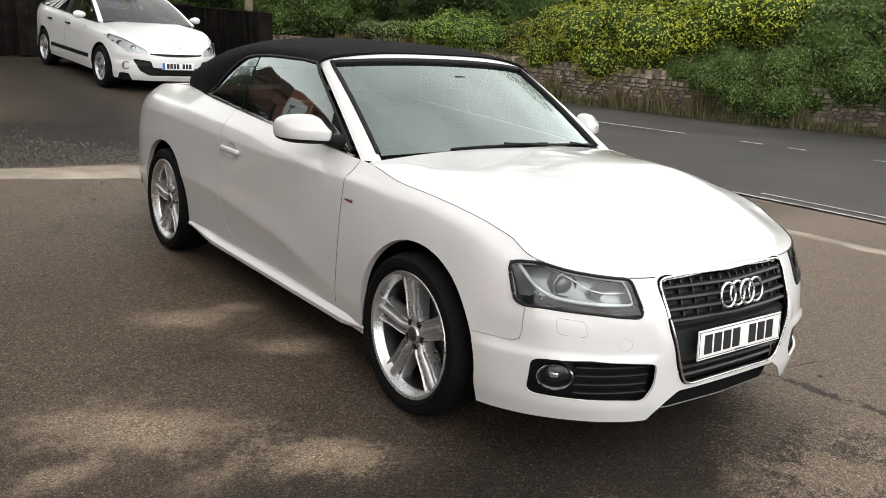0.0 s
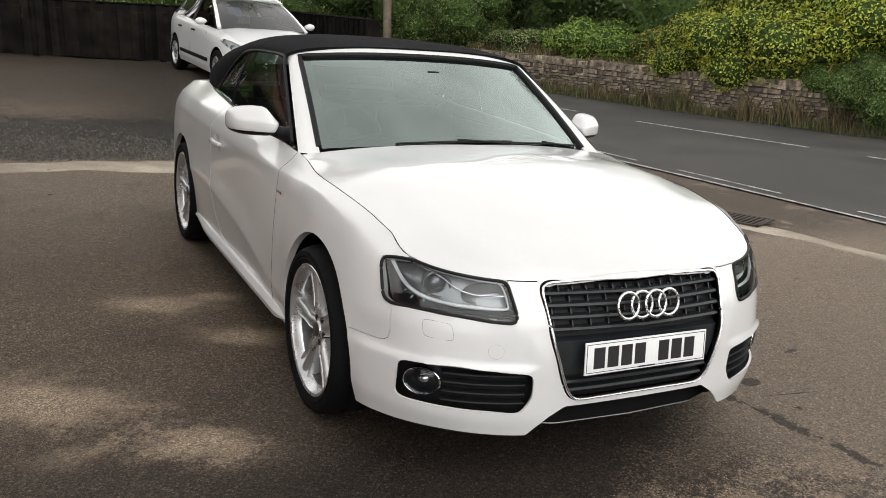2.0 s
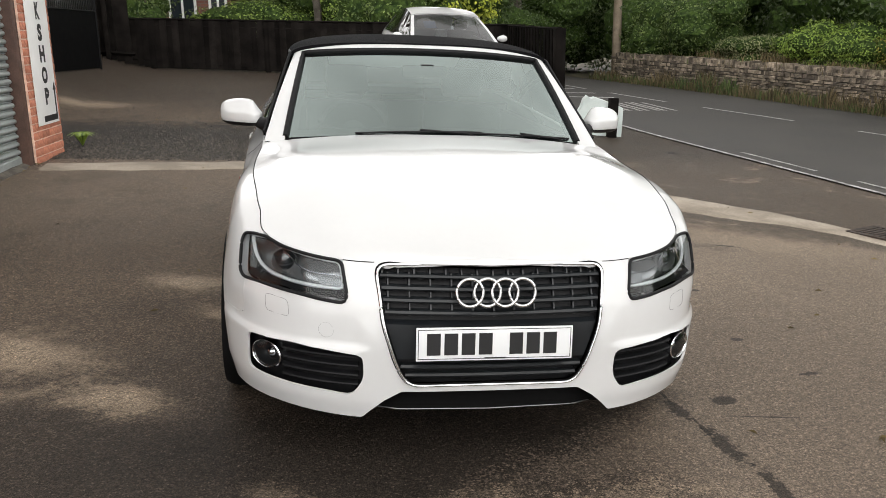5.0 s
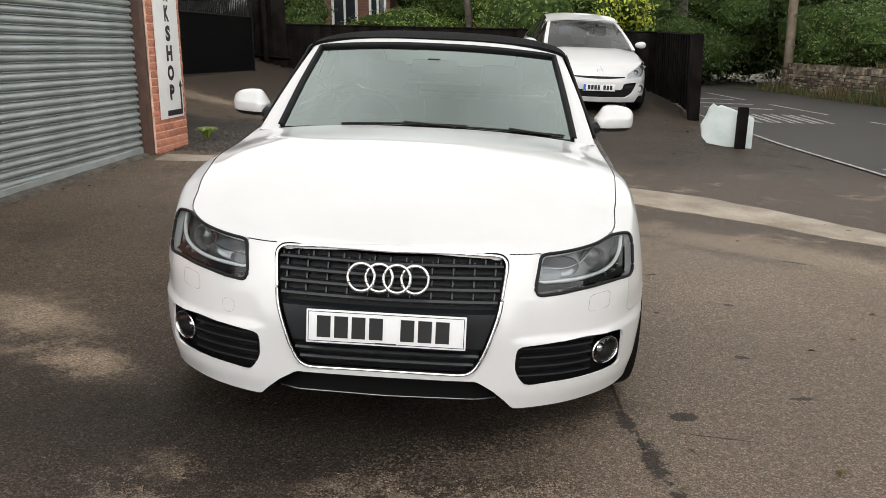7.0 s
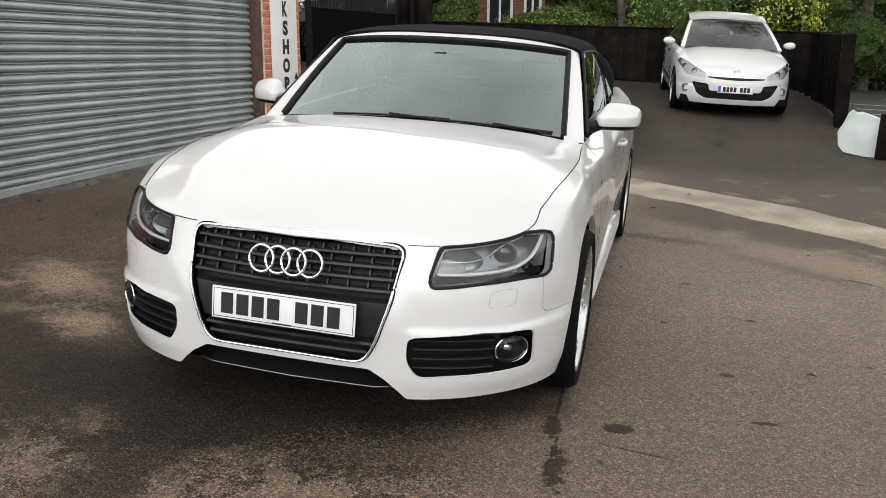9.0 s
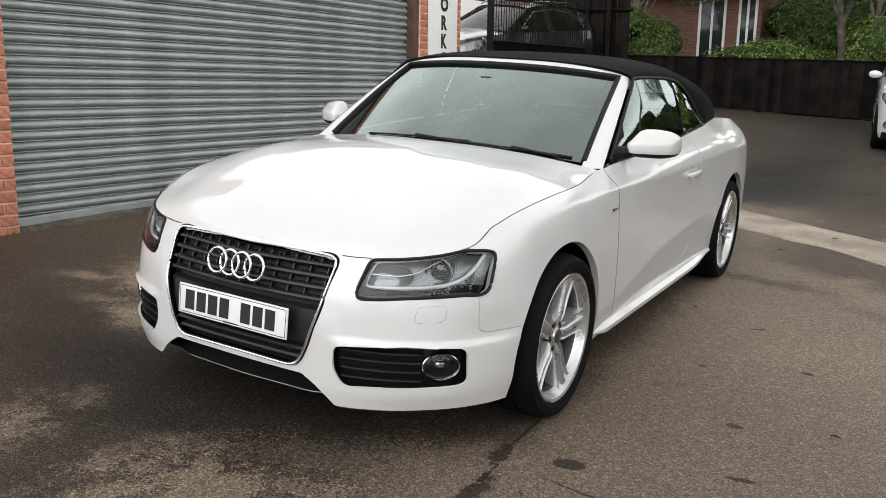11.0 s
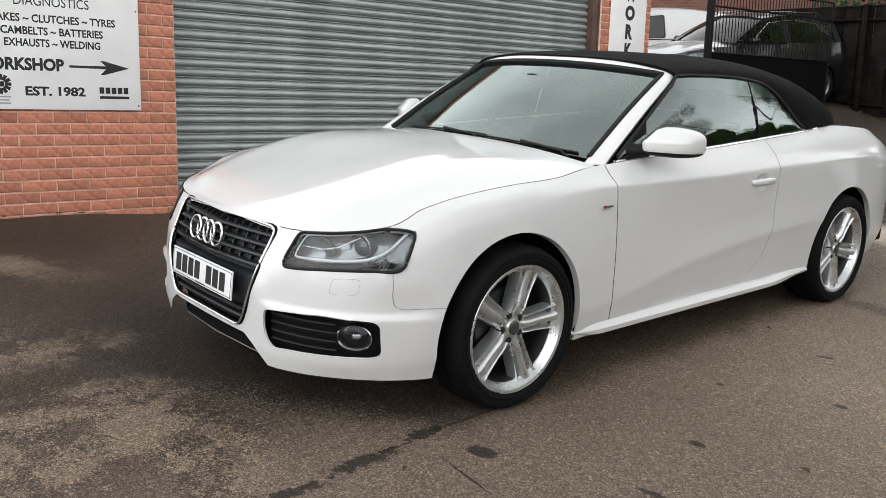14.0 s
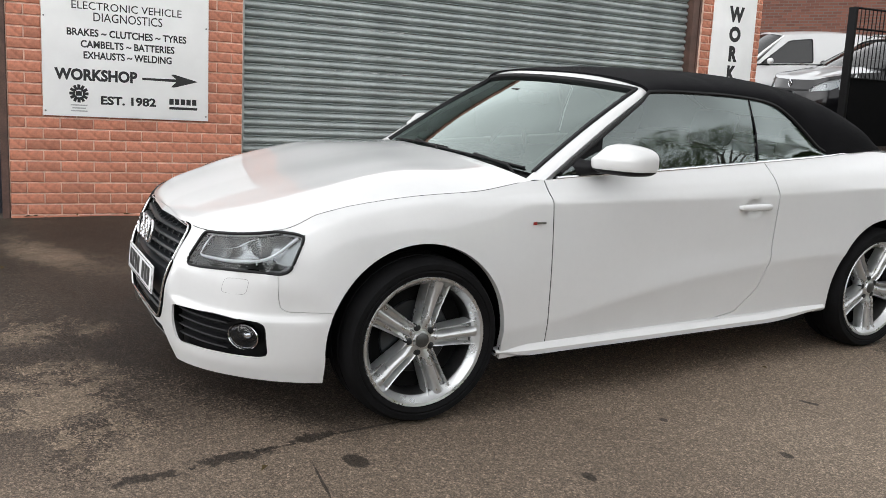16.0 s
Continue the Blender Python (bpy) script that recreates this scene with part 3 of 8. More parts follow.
class Shell:
    """The flank of a car body from the middle of the nose round one side to the middle of the tail, as a dense grid
    of stations and heights. Openings and panels are cut along outlines, and the panels are mirrored."""

    def __init__(self, plan, keys, heights, insets, knots, rows=51, fine=0.017, coarse=0.03, fine_to=1.9, dish=None):
        plan = np.array(plan, float)
        d = np.r_[0, np.cumsum(np.hypot(*np.diff(plan, axis=0).T))]
        s = [0.0]
        while s[-1] < d[-1] - 0.005:
            s.append(s[-1] + (fine if s[-1] < fine_to else coarse))
        s[-1] = d[-1]
        s = np.array(s)
        base = pchip(d, plan, s)
        tan = np.gradient(base, s, axis=0)
        tan /= np.linalg.norm(tan, axis=1)[:, None]
        out = np.c_[tan[:, 1], -tan[:, 0]]
        ks = [d[int(k)] for k in keys]
        zk, ik = pchip(ks, np.array(heights, float), s), pchip(ks, np.array(insets, float), s)
        v = np.linspace(0, 1, rows)
        g = np.zeros((len(s), rows, 3))
        for i in range(len(s)):
            z, a = pchip(knots, zk[i], v), pchip(knots, ik[i], v)
            # pressed creases along the sill and the shoulder of the flank
            sharp = np.where(v < knots[1], np.interp(v, knots, ik[i]), np.where(v < knots[3], pchip(knots[1:4], ik[i][1:4], v), pchip(knots[3:], ik[i][3:], v)))
            along = smooth_step(-0.45, 0.15, base[i, 1]) * (1 - smooth_step(2.9, 3.4, base[i, 1]))
            a = a + (sharp - a) * along
            # ledge across the bumper corner above the vents
            corner = (1 - smooth_step(-0.50, -0.33, base[i, 1])) * smooth_step(0.38, 0.47, base[i, 0]) * (base[i, 1] < 0)
            a = a + 0.013 * corner * np.array([smooth_step(0.440, 0.462, q) * (1 - smooth_step(0.48, 0.585, q)) for q in z])
            g[i, :, 0] = base[i, 0] - out[i, 0] * a
            g[i, :, 1] = base[i, 1] - out[i, 1] * a
            g[i, :, 2] = z
        if dish:
            r = np.hypot((g[..., 1] - dish[0]) / dish[2], (g[..., 2] - dish[1]) / dish[3])
            g[..., 0] -= dish[4] * np.clip(1.15 * (1 - r ** 2), 0, 1) ** 0.7
        g[0, :, 0] = g[-1, :, 0] = 0.0
        g[:, :, 0] = np.maximum(g[:, :, 0], 0.0)
        self.g, self.s, self.clean = g, s, g.copy()
        self.label = np.zeros((len(s) - 1, rows - 1), int)

    def centres(self):
        g = self.g
        return (g[:-1, :-1] + g[1:, :-1] + g[:-1, 1:] + g[1:, 1:]) / 4

    def cut(self, outline, view, label, only=None, where=None):
        """Gives the faces inside the outline, seen from the front or the side, a label, and draws the grid to the outline."""
        ax = (0, 2) if view == "front" else (1, 2)
        poly = np.array(outline, float)
        c = self.centres()
        q = c[..., ax]
        inside = np.zeros(q.shape[:2], bool)
        a, b = poly, np.roll(poly, -1, axis=0)
        for p0, p1 in zip(a, b):
            hit = (p0[1] > q[..., 1]) != (p1[1] > q[..., 1])
            with np.errstate(divide="ignore", invalid="ignore"):
                xx = (p1[0] - p0[0]) * (q[..., 1] - p0[1]) / (p1[1] - p0[1]) + p0[0]
            inside ^= hit & (q[..., 0] < xx)
        if where is not None:
            inside &= where(c)
        if only is not None:
            inside &= np.isin(self.label, only)
        ni, nj = self.g.shape[:2]
        near = np.zeros((ni, nj, 2), int)
        pool = np.isin(self.label, only) if only is not None else np.ones_like(inside)
        for di in (0, 1):
            for dj in (0, 1):
                near[di:ni - 1 + di, dj:nj - 1 + dj, 0] += inside
                near[di:ni - 1 + di, dj:nj - 1 + dj, 1] += pool & ~inside
        for i, j in np.argwhere((near[..., 0] > 0) & (near[..., 1] > 0)):
            p = self.g[i, j]
            t = p[list(ax)]
            e = b - a
            w = np.clip(((t - a) * e).sum(1) / np.maximum((e * e).sum(1), 1e-12), 0, 1)
            foot = a + e * w[:, None]
            k = np.argmin(((foot - t) ** 2).sum(1))
            du = self.g[min(i + 1, ni - 1), j] - self.g[max(i - 1, 0), j]
            dv = self.g[i, min(j + 1, nj - 1)] - self.g[i, max(j - 1, 0)]
            if i in (0, ni - 1):
                du = du * 0
            m = np.c_[du[list(ax)], dv[list(ax)]]
            if np.linalg.norm(foot[k] - t) > 0.04:
                continue
            uv = np.linalg.lstsq(m, foot[k] - t, rcond=1e-3)[0]
            self.g[i, j] = p + np.clip(uv[0], -1.2, 1.2) * du + np.clip(uv[1], -1.2, 1.2) * dv
        self.label[inside] = label

    def mesh(self, labels, sides=(1,), offset=0.0, gap=0.0028, flange=0.028):
        """A panel of all faces with these labels, for the left (1) and right (-1) sides."""
        bm = bmesh.new()
        use = np.isin(self.label, labels)
        for sd in sides:
            made = {}
            for i, j in np.argwhere(use):
                q = []
                for a, b in ((i, j), (i + 1, j), (i + 1, j + 1), (i, j + 1)):
                    if (a, b) not in made:
                        x, y, z = self.g[a, b]
                        made[a, b] = bm.verts.new((x * sd, y, z))
                    q.append(made[a, b])
                try:
                    bm.faces.new(q if sd > 0 else q[::-1])
                except ValueError:
                    pass
        bmesh.ops.remove_doubles(bm, verts=bm.verts, dist=4e-4)
        bm.normal_update()
        if sum(f.normal.x * f.calc_center_median().x + f.normal.y * (f.calc_center_median().y - 1.4) for f in bm.faces) < 0:
            bmesh.ops.reverse_faces(bm, faces=bm.faces)
            bm.normal_update()
        if offset:
            for v, n in [(v, v.normal.copy()) for v in bm.verts]:
                v.co += n * offset
        rim = [e for e in bm.edges if e.is_boundary]
        if gap:
            move = {}
            for e in rim:
                f = e.link_faces[0]
                d = f.calc_center_median() - (e.verts[0].co + e.verts[1].co) / 2
                along = (e.verts[1].co - e.verts[0].co)
                if along.length < 1e-6:
                    continue
                along.normalize()
                d = (d - along * d.dot(along)).normalized()
                for v in e.verts:
                    move[v] = move.get(v, Vector()) + d
            for v, d in move.items():
                if d.length > 1e-6:
                    v.co += d.normalized() * gap
        if flange:
            norm = {v: v.normal.copy() for e in rim for v in e.verts}
            r = bmesh.ops.extrude_edge_only(bm, edges=rim)
            nv = [x for x in r["geom"] if isinstance(x, bmesh.types.BMVert)]
            src = {tuple(round(c, 6) for c in v.co): n for v, n in norm.items()}
            for v in nv:
                n = src.get(tuple(round(c, 6) for c in v.co))
                if n is not None:
                    v.co -= n * flange
        return bm

    def at_front(self, x, z):
        """The nose's surface at x, z: the place and its outward way."""
        g = self.clean[:100].reshape(-1, 3)
        d = (g[:, 0] - abs(x)) ** 2 + (g[:, 2] - z) ** 2
        k = np.argsort(d)[:28]
        w = np.exp(-d[k] / 0.0006) + 1e-6
        a = np.c_[np.ones(28), g[k, 0] - abs(x), g[k, 2] - z] * w[:, None]
        return Vector((x, float(np.linalg.lstsq(a, g[k, 1] * w, rcond=1e-4)[0][0]), z))

    def top(self):
        return self.g[:, -1]


def rounded(poly, r=0.02, n=4):
    """An outline with its corners rounded."""
    out = []
    k = len(poly)
    for i in range(k):
        p, a, b = Vector(poly[i]), Vector(poly[i - 1]), Vector(poly[(i + 1) % k])
        u, w = (a - p), (b - p)
        c = min(r, u.length * 0.45, w.length * 0.45)
        p0, p1 = p + u.normalized() * c, p + w.normalized() * c
        for t in np.linspace(0, 1, n + 1):
            out.append(tuple(p0 * (1 - t) ** 2 + p * 2 * t * (1 - t) + p1 * t * t))
    return out


def even_loop(points, n, passes):
    """A closed loop in n even steps, its kinks smoothed out."""
    ring = np.array([tuple(p) for p in list(points) + list(points[:1])])
    d = np.r_[0, np.cumsum(np.linalg.norm(np.diff(ring, axis=0), axis=1))]
    q = np.linspace(0, d[-1], n, endpoint=False)
    ring = np.array([np.interp(q, d, ring[:, c]) for c in range(3)]).T
    for _ in range(passes):
        ring = 0.5 * ring + 0.25 * (np.roll(ring, 1, 0) + np.roll(ring, -1, 0))
    return [Vector(p) for p in ring]


def arch(cy, cz, r, n=40, low=0.0):
    return [(cy + r * math.cos(a), cz + r * math.sin(a)) for a in np.linspace(-0.12, math.pi + 0.12, n)] + [(cy - r * 0.99, low), (cy + r * 0.99, low)]


def mirrored(poly):
    return [(-x, z) for x, z in poly]


cap_grey = shade("wheel_cap_grey", (0.09, 0.09, 0.088), 0.4, metal=0.6, vary=0.15)


def wheel(parent, x, y, r_tyre, width, r_rim, side, spoke="split", turn=0.0, alloy=None):
    """A road wheel: tyre, alloy rim with five grooved spokes, hub cap, dark discs for shaded bolt holes and spoke gaps,
    and brake disc.
    """
    m = Matrix.Translation((x, y, r_tyre)) @ Matrix.Rotation(radians(90 * side), 4, "Y") @ Matrix.Rotation(turn, 4, "Z")
    w = empty_part("wheel", parent, m)
    h = width / 2
    k = r_tyre - r_rim
    metal_ = alloy or silver
    bm = bmesh.new()
    lathe(bm, [(r_rim - 0.006, -h * 0.9), (r_rim + k * 0.3, -h), (r_tyre - k * 0.28, -h * 0.985), (r_tyre - 0.010, -h * 0.86), (r_tyre, -h * 0.6), (r_tyre, -h * 0.32), (r_tyre - 0.008, -h * 0.30), (r_tyre - 0.008, -h * 0.24),
               (r_tyre, -h * 0.22), (r_tyre, h * 0.22), (r_tyre - 0.008, h * 0.24), (r_tyre - 0.008, h * 0.30), (r_tyre, h * 0.32), (r_tyre, h * 0.6), (r_tyre - 0.010, h * 0.86), (r_tyre - k * 0.28, h * 0.985),
               (r_rim + k * 0.45, h * 0.995), (r_rim + k * 0.40, h * 0.96), (r_rim + k * 0.3, h * 0.99), (r_rim - 0.002, h * 0.88)], 56)
    part("tyre", bm, rubber, w, "black low-profile tyre")
    bm = bmesh.new()
    lathe(bm, [(r_rim + 0.004, h * 0.90), (r_rim + 0.001, h * 0.93), (r_rim - 0.010, h * 0.90), (r_rim - 0.016, h * 0.80), (r_rim - 0.030, h * 0.66), (r_rim - 0.032, h * 0.60)], 56)
    rim = part("rim", bm, metal_, w, "alloy rim")
    # barrel in a darker metal than the rim, to look shaded
    bm = bmesh.new()
    lathe(bm, [(r_rim - 0.031, h * 0.62), (r_rim - 0.036, h * 0.2), (r_rim - 0.040, -h * 0.85), (r_rim, -h * 0.9)], 48)
    part("barrel", bm, steel, w, "inner barrel of the wheel, darkened as if in shade")
    face = h * 0.66
    if spoke == "split":
        half_prof = ((1.0, -0.050), (0.97, -0.005), (0.91, 0.001), (0.82, -0.003), (0.74, -0.032), (0.46, -0.034), (0.34, -0.006), (0.20, 0.004), (0.0, 0.007))
        prof = [(-u, dz) for u, dz in half_prof] + [(u, dz) for u, dz in half_prof[-2::-1]]
        for q in range(5):
            rot = Matrix.Rotation(2 * math.pi * q / 5 + math.pi / 2, 4, "Z")
            bm = bmesh.new()
            rows = []
            for t in np.linspace(0, 1, 12):
                r = 0.030 + t * (r_rim - 0.044)
                half = 0.036 + 0.018 * t ** 1.3
                deep = 1.0 - 0.8 * (1 - smooth_step(0.12, 0.30, t)) - 0.9 * smooth_step(0.93, 1.0, t)
                lift = face - 0.020 * math.sin(math.pi * t) * 0.4 + 0.010 * t + 0.004 - 0.030 * (1 - smooth_step(0, 0.25, t)) * 0.5
                rows.append([rot @ Vector((r, u * half, lift + (dz * deep if dz > -0.045 else dz - 0.006))) for u, dz in prof])
            sheet(bm, rows)
            bmesh.ops.recalc_face_normals(bm, faces=bm.faces)
            part("spoke", bm, silver, w, smooth=50)
    else:
        for q in range(9):
            rot = Matrix.Rotation(2 * math.pi * q / 9, 4, "Z")
            bm = bmesh.new()
            box(bm, 0.03, r_rim - 0.012, -0.021, 0.021, face - 0.03, face + 0.004, 0.008)
            bmesh.ops.transform(bm, matrix=rot, verts=bm.verts)
            part("spoke", bm, metal_, w)
    bm = bmesh.new()
    lathe(bm, [(0, face + 0.004), (0.022, face + 0.004), (0.032, face + 0.001), (0.036, face - 0.006), (0.060, face - 0.012), (0.066, face - 0.05)], 24)
    part("hub", bm, metal_, w)
    bm = bmesh.new()
    lathe(bm, [(0, face + 0.008), (0.024, face + 0.007), (0.029, face + 0.003), (0.0295, face - 0.003)], 24)
    part("centre_cap", bm, cap_grey, w, "dark grey centre cap")
    # dark grey discs on the hub stand in for shaded bolt recesses
    for q in range(5):
        a = 2 * math.pi * (q + 0.5) / 5 + math.pi / 2
        bm = bmesh.new()
        lathe(bm, [(0, face - 0.005), (0.008, face - 0.005), (0.0145, face - 0.008), (0.0155, face - 0.03)], 12, Matrix.Translation((0.052 * math.cos(a), 0.052 * math.sin(a), 0)))
        part("bolt_recess", bm, dark_grey, w)
    bm = bmesh.new()
    lathe(bm, [(0.0, h * 0.12), (0.145, h * 0.12), (0.15, h * 0.08), (0.15, -h * 0.1), (0.0, -h * 0.1)], 40)
    part("brake_disc", bm, dark_grey, w, "dull steel brake disc")
    # black disc added behind the spokes so their gaps look shaded
    bm = bmesh.new()
    lathe(bm, [(0.0, h * 0.04), (r_rim - 0.041, h * 0.04), (r_rim - 0.041, -h * 0.3)], 40)
    part("dark_gap_disc", bm, dark_void, w)
    bm = bmesh.new()
    a = 2 * math.pi * 0.5 / 5 - math.pi / 2
    tube(bm, [((r_rim - 0.034) * math.cos(a), (r_rim - 0.034) * math.sin(a), h * 0.3), ((r_rim - 0.05) * math.cos(a), (r_rim - 0.05) * math.sin(a), h * 0.62)], 0.005, 8)
    part("valve", bm, rubber, w)
    return w


def empty_part(name, parent, m):
    ob = new(name)
    ob.parent = parent
    ob.matrix_basis = m
    return ob


def number_plate(parent, m, blue=False, w=0.52, h=0.111):
    """A white front plate whose characters are plain bars; m puts its middle, facing -y."""
    bm = bmesh.new()
    box(bm, -w / 2, w / 2, 0.0, 0.006, -h / 2, h / 2, 0.002)
    bmesh.ops.transform(bm, matrix=m, verts=bm.verts)
    p = part("number_plate", bm, plate_white, parent, "white number plate with black characters")
    e = 0.003
    for a in ((-w / 2 + e * 2, w / 2 - e * 2, h / 2 - e * 2 - 0.002, h / 2 - e * 2), (-w / 2 + e * 2, w / 2 - e * 2, -h / 2 + e * 2, -h / 2 + e * 2 + 0.002), (-w / 2 + e * 2, -w / 2 + e * 2 + 0.002, -h / 2 + e * 2, h / 2 - e * 2), (w / 2 - e * 2 - 0.002, w / 2 - e * 2, -h / 2 + e * 2, h / 2 - e * 2)):
        bm = bmesh.new()
        box(bm, a[0], a[1], -0.001, 0.0, a[2], a[3])
        bmesh.ops.transform(bm, matrix=m, verts=bm.verts)
        part("plate_border", bm, letter_black, p, smooth=False)
    x = -w / 2 + (0.075 if blue else 0.035)
    if blue:
        bm = bmesh.new()
        box(bm, -w / 2 + 0.004, -w / 2 + 0.045, -0.001, 0.0, -h / 2 + 0.004, h / 2 - 0.004)
        bmesh.ops.transform(bm, matrix=m, verts=bm.verts)
        part("blue_band", bm, plate_blue, p, "blue band", smooth=False)
    k = (w - (0.10 if blue else 0.065)) / 0.46
    for wd in (0.045, 0.045, 0.045, 0.045, -0.033, 0.045, 0.045, 0.045):
        if wd > 0:
            bm = bmesh.new()
            box(bm, x, x + wd * k, -0.0015, 0.0, -0.036, 0.036)
            bmesh.ops.transform(bm, matrix=m, verts=bm.verts)
            part("character_bar", bm, letter_black, p, smooth=False)
        x += (abs(wd) + 0.0125) * k
    if not blue:
        bm = bmesh.new()
        box(bm, -0.035, 0.035, -0.0012, 0.0, -0.0505, -0.0455)
        bmesh.ops.transform(bm, matrix=m, verts=bm.verts)
        part("maker_bar", bm, letter_black, p, smooth=False)
    return p


plate_blue = shade("plate_blue", (0.03, 0.13, 0.55), 0.4, vary=0.05)
red_paint = shade("badge_red", (0.25, 0.015, 0.015), 0.4, vary=0.05)
grille_grey = shade("grille_bar_grey", (0.0125, 0.0145, 0.0165), 0.36, vary=0.15, scale=15, fine=200, spec=0.5)
ring_chrome = shade("badge_chrome", (0.80, 0.81, 0.82), 0.22, metal=1.0, vary=0.03)
lamp_silver = shade("reflector_silver", (0.45, 0.46, 0.48), 0.18, metal=1.0, vary=0.05)
lamp_grey = shade("lamp_housing_grey", (0.27, 0.275, 0.275), 0.26, metal=0.7, vary=0.1)
lamp_clear = shade("light_guide_clear", (0.80, 0.82, 0.82), 0.15, vary=0.03, coat=1.0)

car = empty("convertible_car", car_matrix(0.03, 0.03, -1.4), "white two-door convertible with black soft top raised", "car")

PLAN = [(0, -0.872), (0.2, -0.867), (0.42, -0.846), (0.585, -0.792), (0.735, -0.688), (0.832, -0.560), (0.887, -0.435), (0.914, -0.30), (0.928, 0.0), (0.923, 0.25), (0.918, 0.5), (0.915, 1.2), (0.920, 1.9), (0.927, 2.35), (0.927, 2.75), (0.912, 3.1), (0.868, 3.4), (0.775, 3.585), (0.63, 3.685), (0.4, 3.735), (0, 3.755)]
STATIONS = [0, 2, 4, 5, 6, 7, 8, 9, 10, 11, 13, 14, 15, 17, 20]
HEIGHTS = [(0.195, 0.30, 0.50, 0.60, 0.685, 0.733), (0.203, 0.28, 0.45, 0.575, 0.657, 0.717), (0.208, 0.28, 0.45, 0.585, 0.680, 0.740), (0.206, 0.29, 0.45, 0.60, 0.709, 0.764), (0.203, 0.30, 0.455, 0.690, 0.766, 0.815), (0.20, 0.31, 0.46, 0.764, 0.816, 0.845), (0.20, 0.33, 0.50, 0.818, 0.858, 0.884),
           (0.21, 0.33, 0.51, 0.842, 0.874, 0.897), (0.22, 0.345, 0.53, 0.855, 0.892, 0.930), (0.23, 0.462, 0.62, 0.852, 0.905, 0.972), (0.25, 0.545, 0.66, 0.872, 0.94, 1.032), (0.25, 0.54, 0.68, 0.88, 0.95, 1.055), (0.25, 0.42, 0.60, 0.87, 0.95, 1.038), (0.26, 0.42, 0.60, 0.82, 0.90, 0.955), (0.28, 0.42, 0.60, 0.82, 0.90, 0.95)]
INSETS = [(0.030, 0.006, 0.0, 0.016, 0.055, 0.095), (0.018, 0.004, 0.0, 0.026, 0.062, 0.098), (0.030, 0.008, 0.0, 0.031, 0.058, 0.088), (0.028, 0.008, 0.0, 0.016, 0.046, 0.091), (0.029, 0.006, -0.003, 0.028, 0.056, 0.122), (0.03, 0.004, -0.008, 0.038, 0.063, 0.127), (0.03, 0.000, -0.011, 0.043, 0.064, 0.112),
          (0.026, 0.003, -0.002, 0.048, 0.074, 0.104), (0.022, 0.006, 0.008, 0.036, 0.078, 0.116), (0.034, 0.0, 0.011, 0.008, 0.034, 0.086), (0.034, 0.0, 0.006, 0.012, 0.042, 0.140), (0.03, 0.0, 0.003, 0.014, 0.055, 0.180), (0.035, 0.0, 0.0, 0.016, 0.052, 0.140), (0.04, 0.0, 0.0, 0.02, 0.055, 0.120), (0.04, 0.0, 0.0, 0.02, 0.05, 0.120)]
shell = Shell(PLAN, STATIONS, HEIGHTS, INSETS, [0, 0.16, 0.42, 0.70, 0.86, 1.0], rows=57, fine=0.0155, fine_to=3.6, dish=(1.735, 0.806, 0.062, 0.040, 0.016))
GRILLE = rounded([(-0.388, 0.714), (0.388, 0.714), (0.364, 0.53), (0.322, 0.40), (0.284, 0.327), (-0.284, 0.327), (-0.322, 0.40), (-0.364, 0.53)], 0.03)
LAMP = [(0.484, 0.90), (0.490, 0.712), (0.475, 0.612), (0.485, 0.592), (0.56, 0.597), (0.68, 0.608), (0.822, 0.613), (0.834, 0.628), (0.829, 0.72), (0.822, 0.750), (0.79, 0.754), (0.752, 0.754), (0.735, 0.90)]
CHIN = [(-0.30, 0.303), (0.30, 0.303), (0.355, 0.270), (0.395, 0.235), (0.432, 0.196), (0.432, 0.0), (-0.432, 0.0), (-0.432, 0.196), (-0.395, 0.235), (-0.355, 0.270)]
VENT = rounded([(0.808, 0.434), (0.66, 0.446), (0.428, 0.427), (0.424, 0.345), (0.462, 0.287), (0.55, 0.294), (0.808, 0.300)], 0.025)
BODY, BUMPER, FENDER, DOOR, QUARTER, HL, GR, VT, VOID = 0, 1, 2, 3, 4, 5, 6, 7, 9
shell.label[:] = BODY
shell.cut([(-1.2, 0), (-1.2, 1.2), (0.575, 1.2), (0.575, 0)], "side", FENDER)
shell.cut([(0.575, 0), (0.575, 1.2), (1.835, 1.2), (1.88, 0.95), (1.898, 0.85), (1.882, 0.55), (1.83, 0.40), (1.70, 0.292), (1.5, 0.262), (0.9, 0.262), (0.575, 0.262)], "side", DOOR, only=[BODY])
shell.cut([(-1.2, 0.0), (-1.2, 0.9), (-0.550, 0.9), (-0.556, 0.53), (-0.548, 0.490), (-0.525, 0.477), (-0.36, 0.478), (-0.3, 0.478), (-0.3, 0.0)], "side", BUMPER, only=[FENDER])
front = lambda c: c[..., 1] < -0.3
shell.cut(arch(-0.022, 0.338, 0.378), "side", VOID, where=lambda c: np.abs(c[..., 1]) < 0.6)
shell.cut(arch(2.752, 0.338, 0.372), "side", VOID)
shell.cut(CHIN, "front", VOID, where=front)
shell.cut(LAMP, "front", HL, where=front)
shell.cut(GRILLE, "front", GR, where=front)
shell.cut(VENT, "front", VT, where=front)
part("front_bumper", shell.mesh([BUMPER], (1, -1), gap=0.0009, flange=0.009), white_paint, car, "white front bumper")
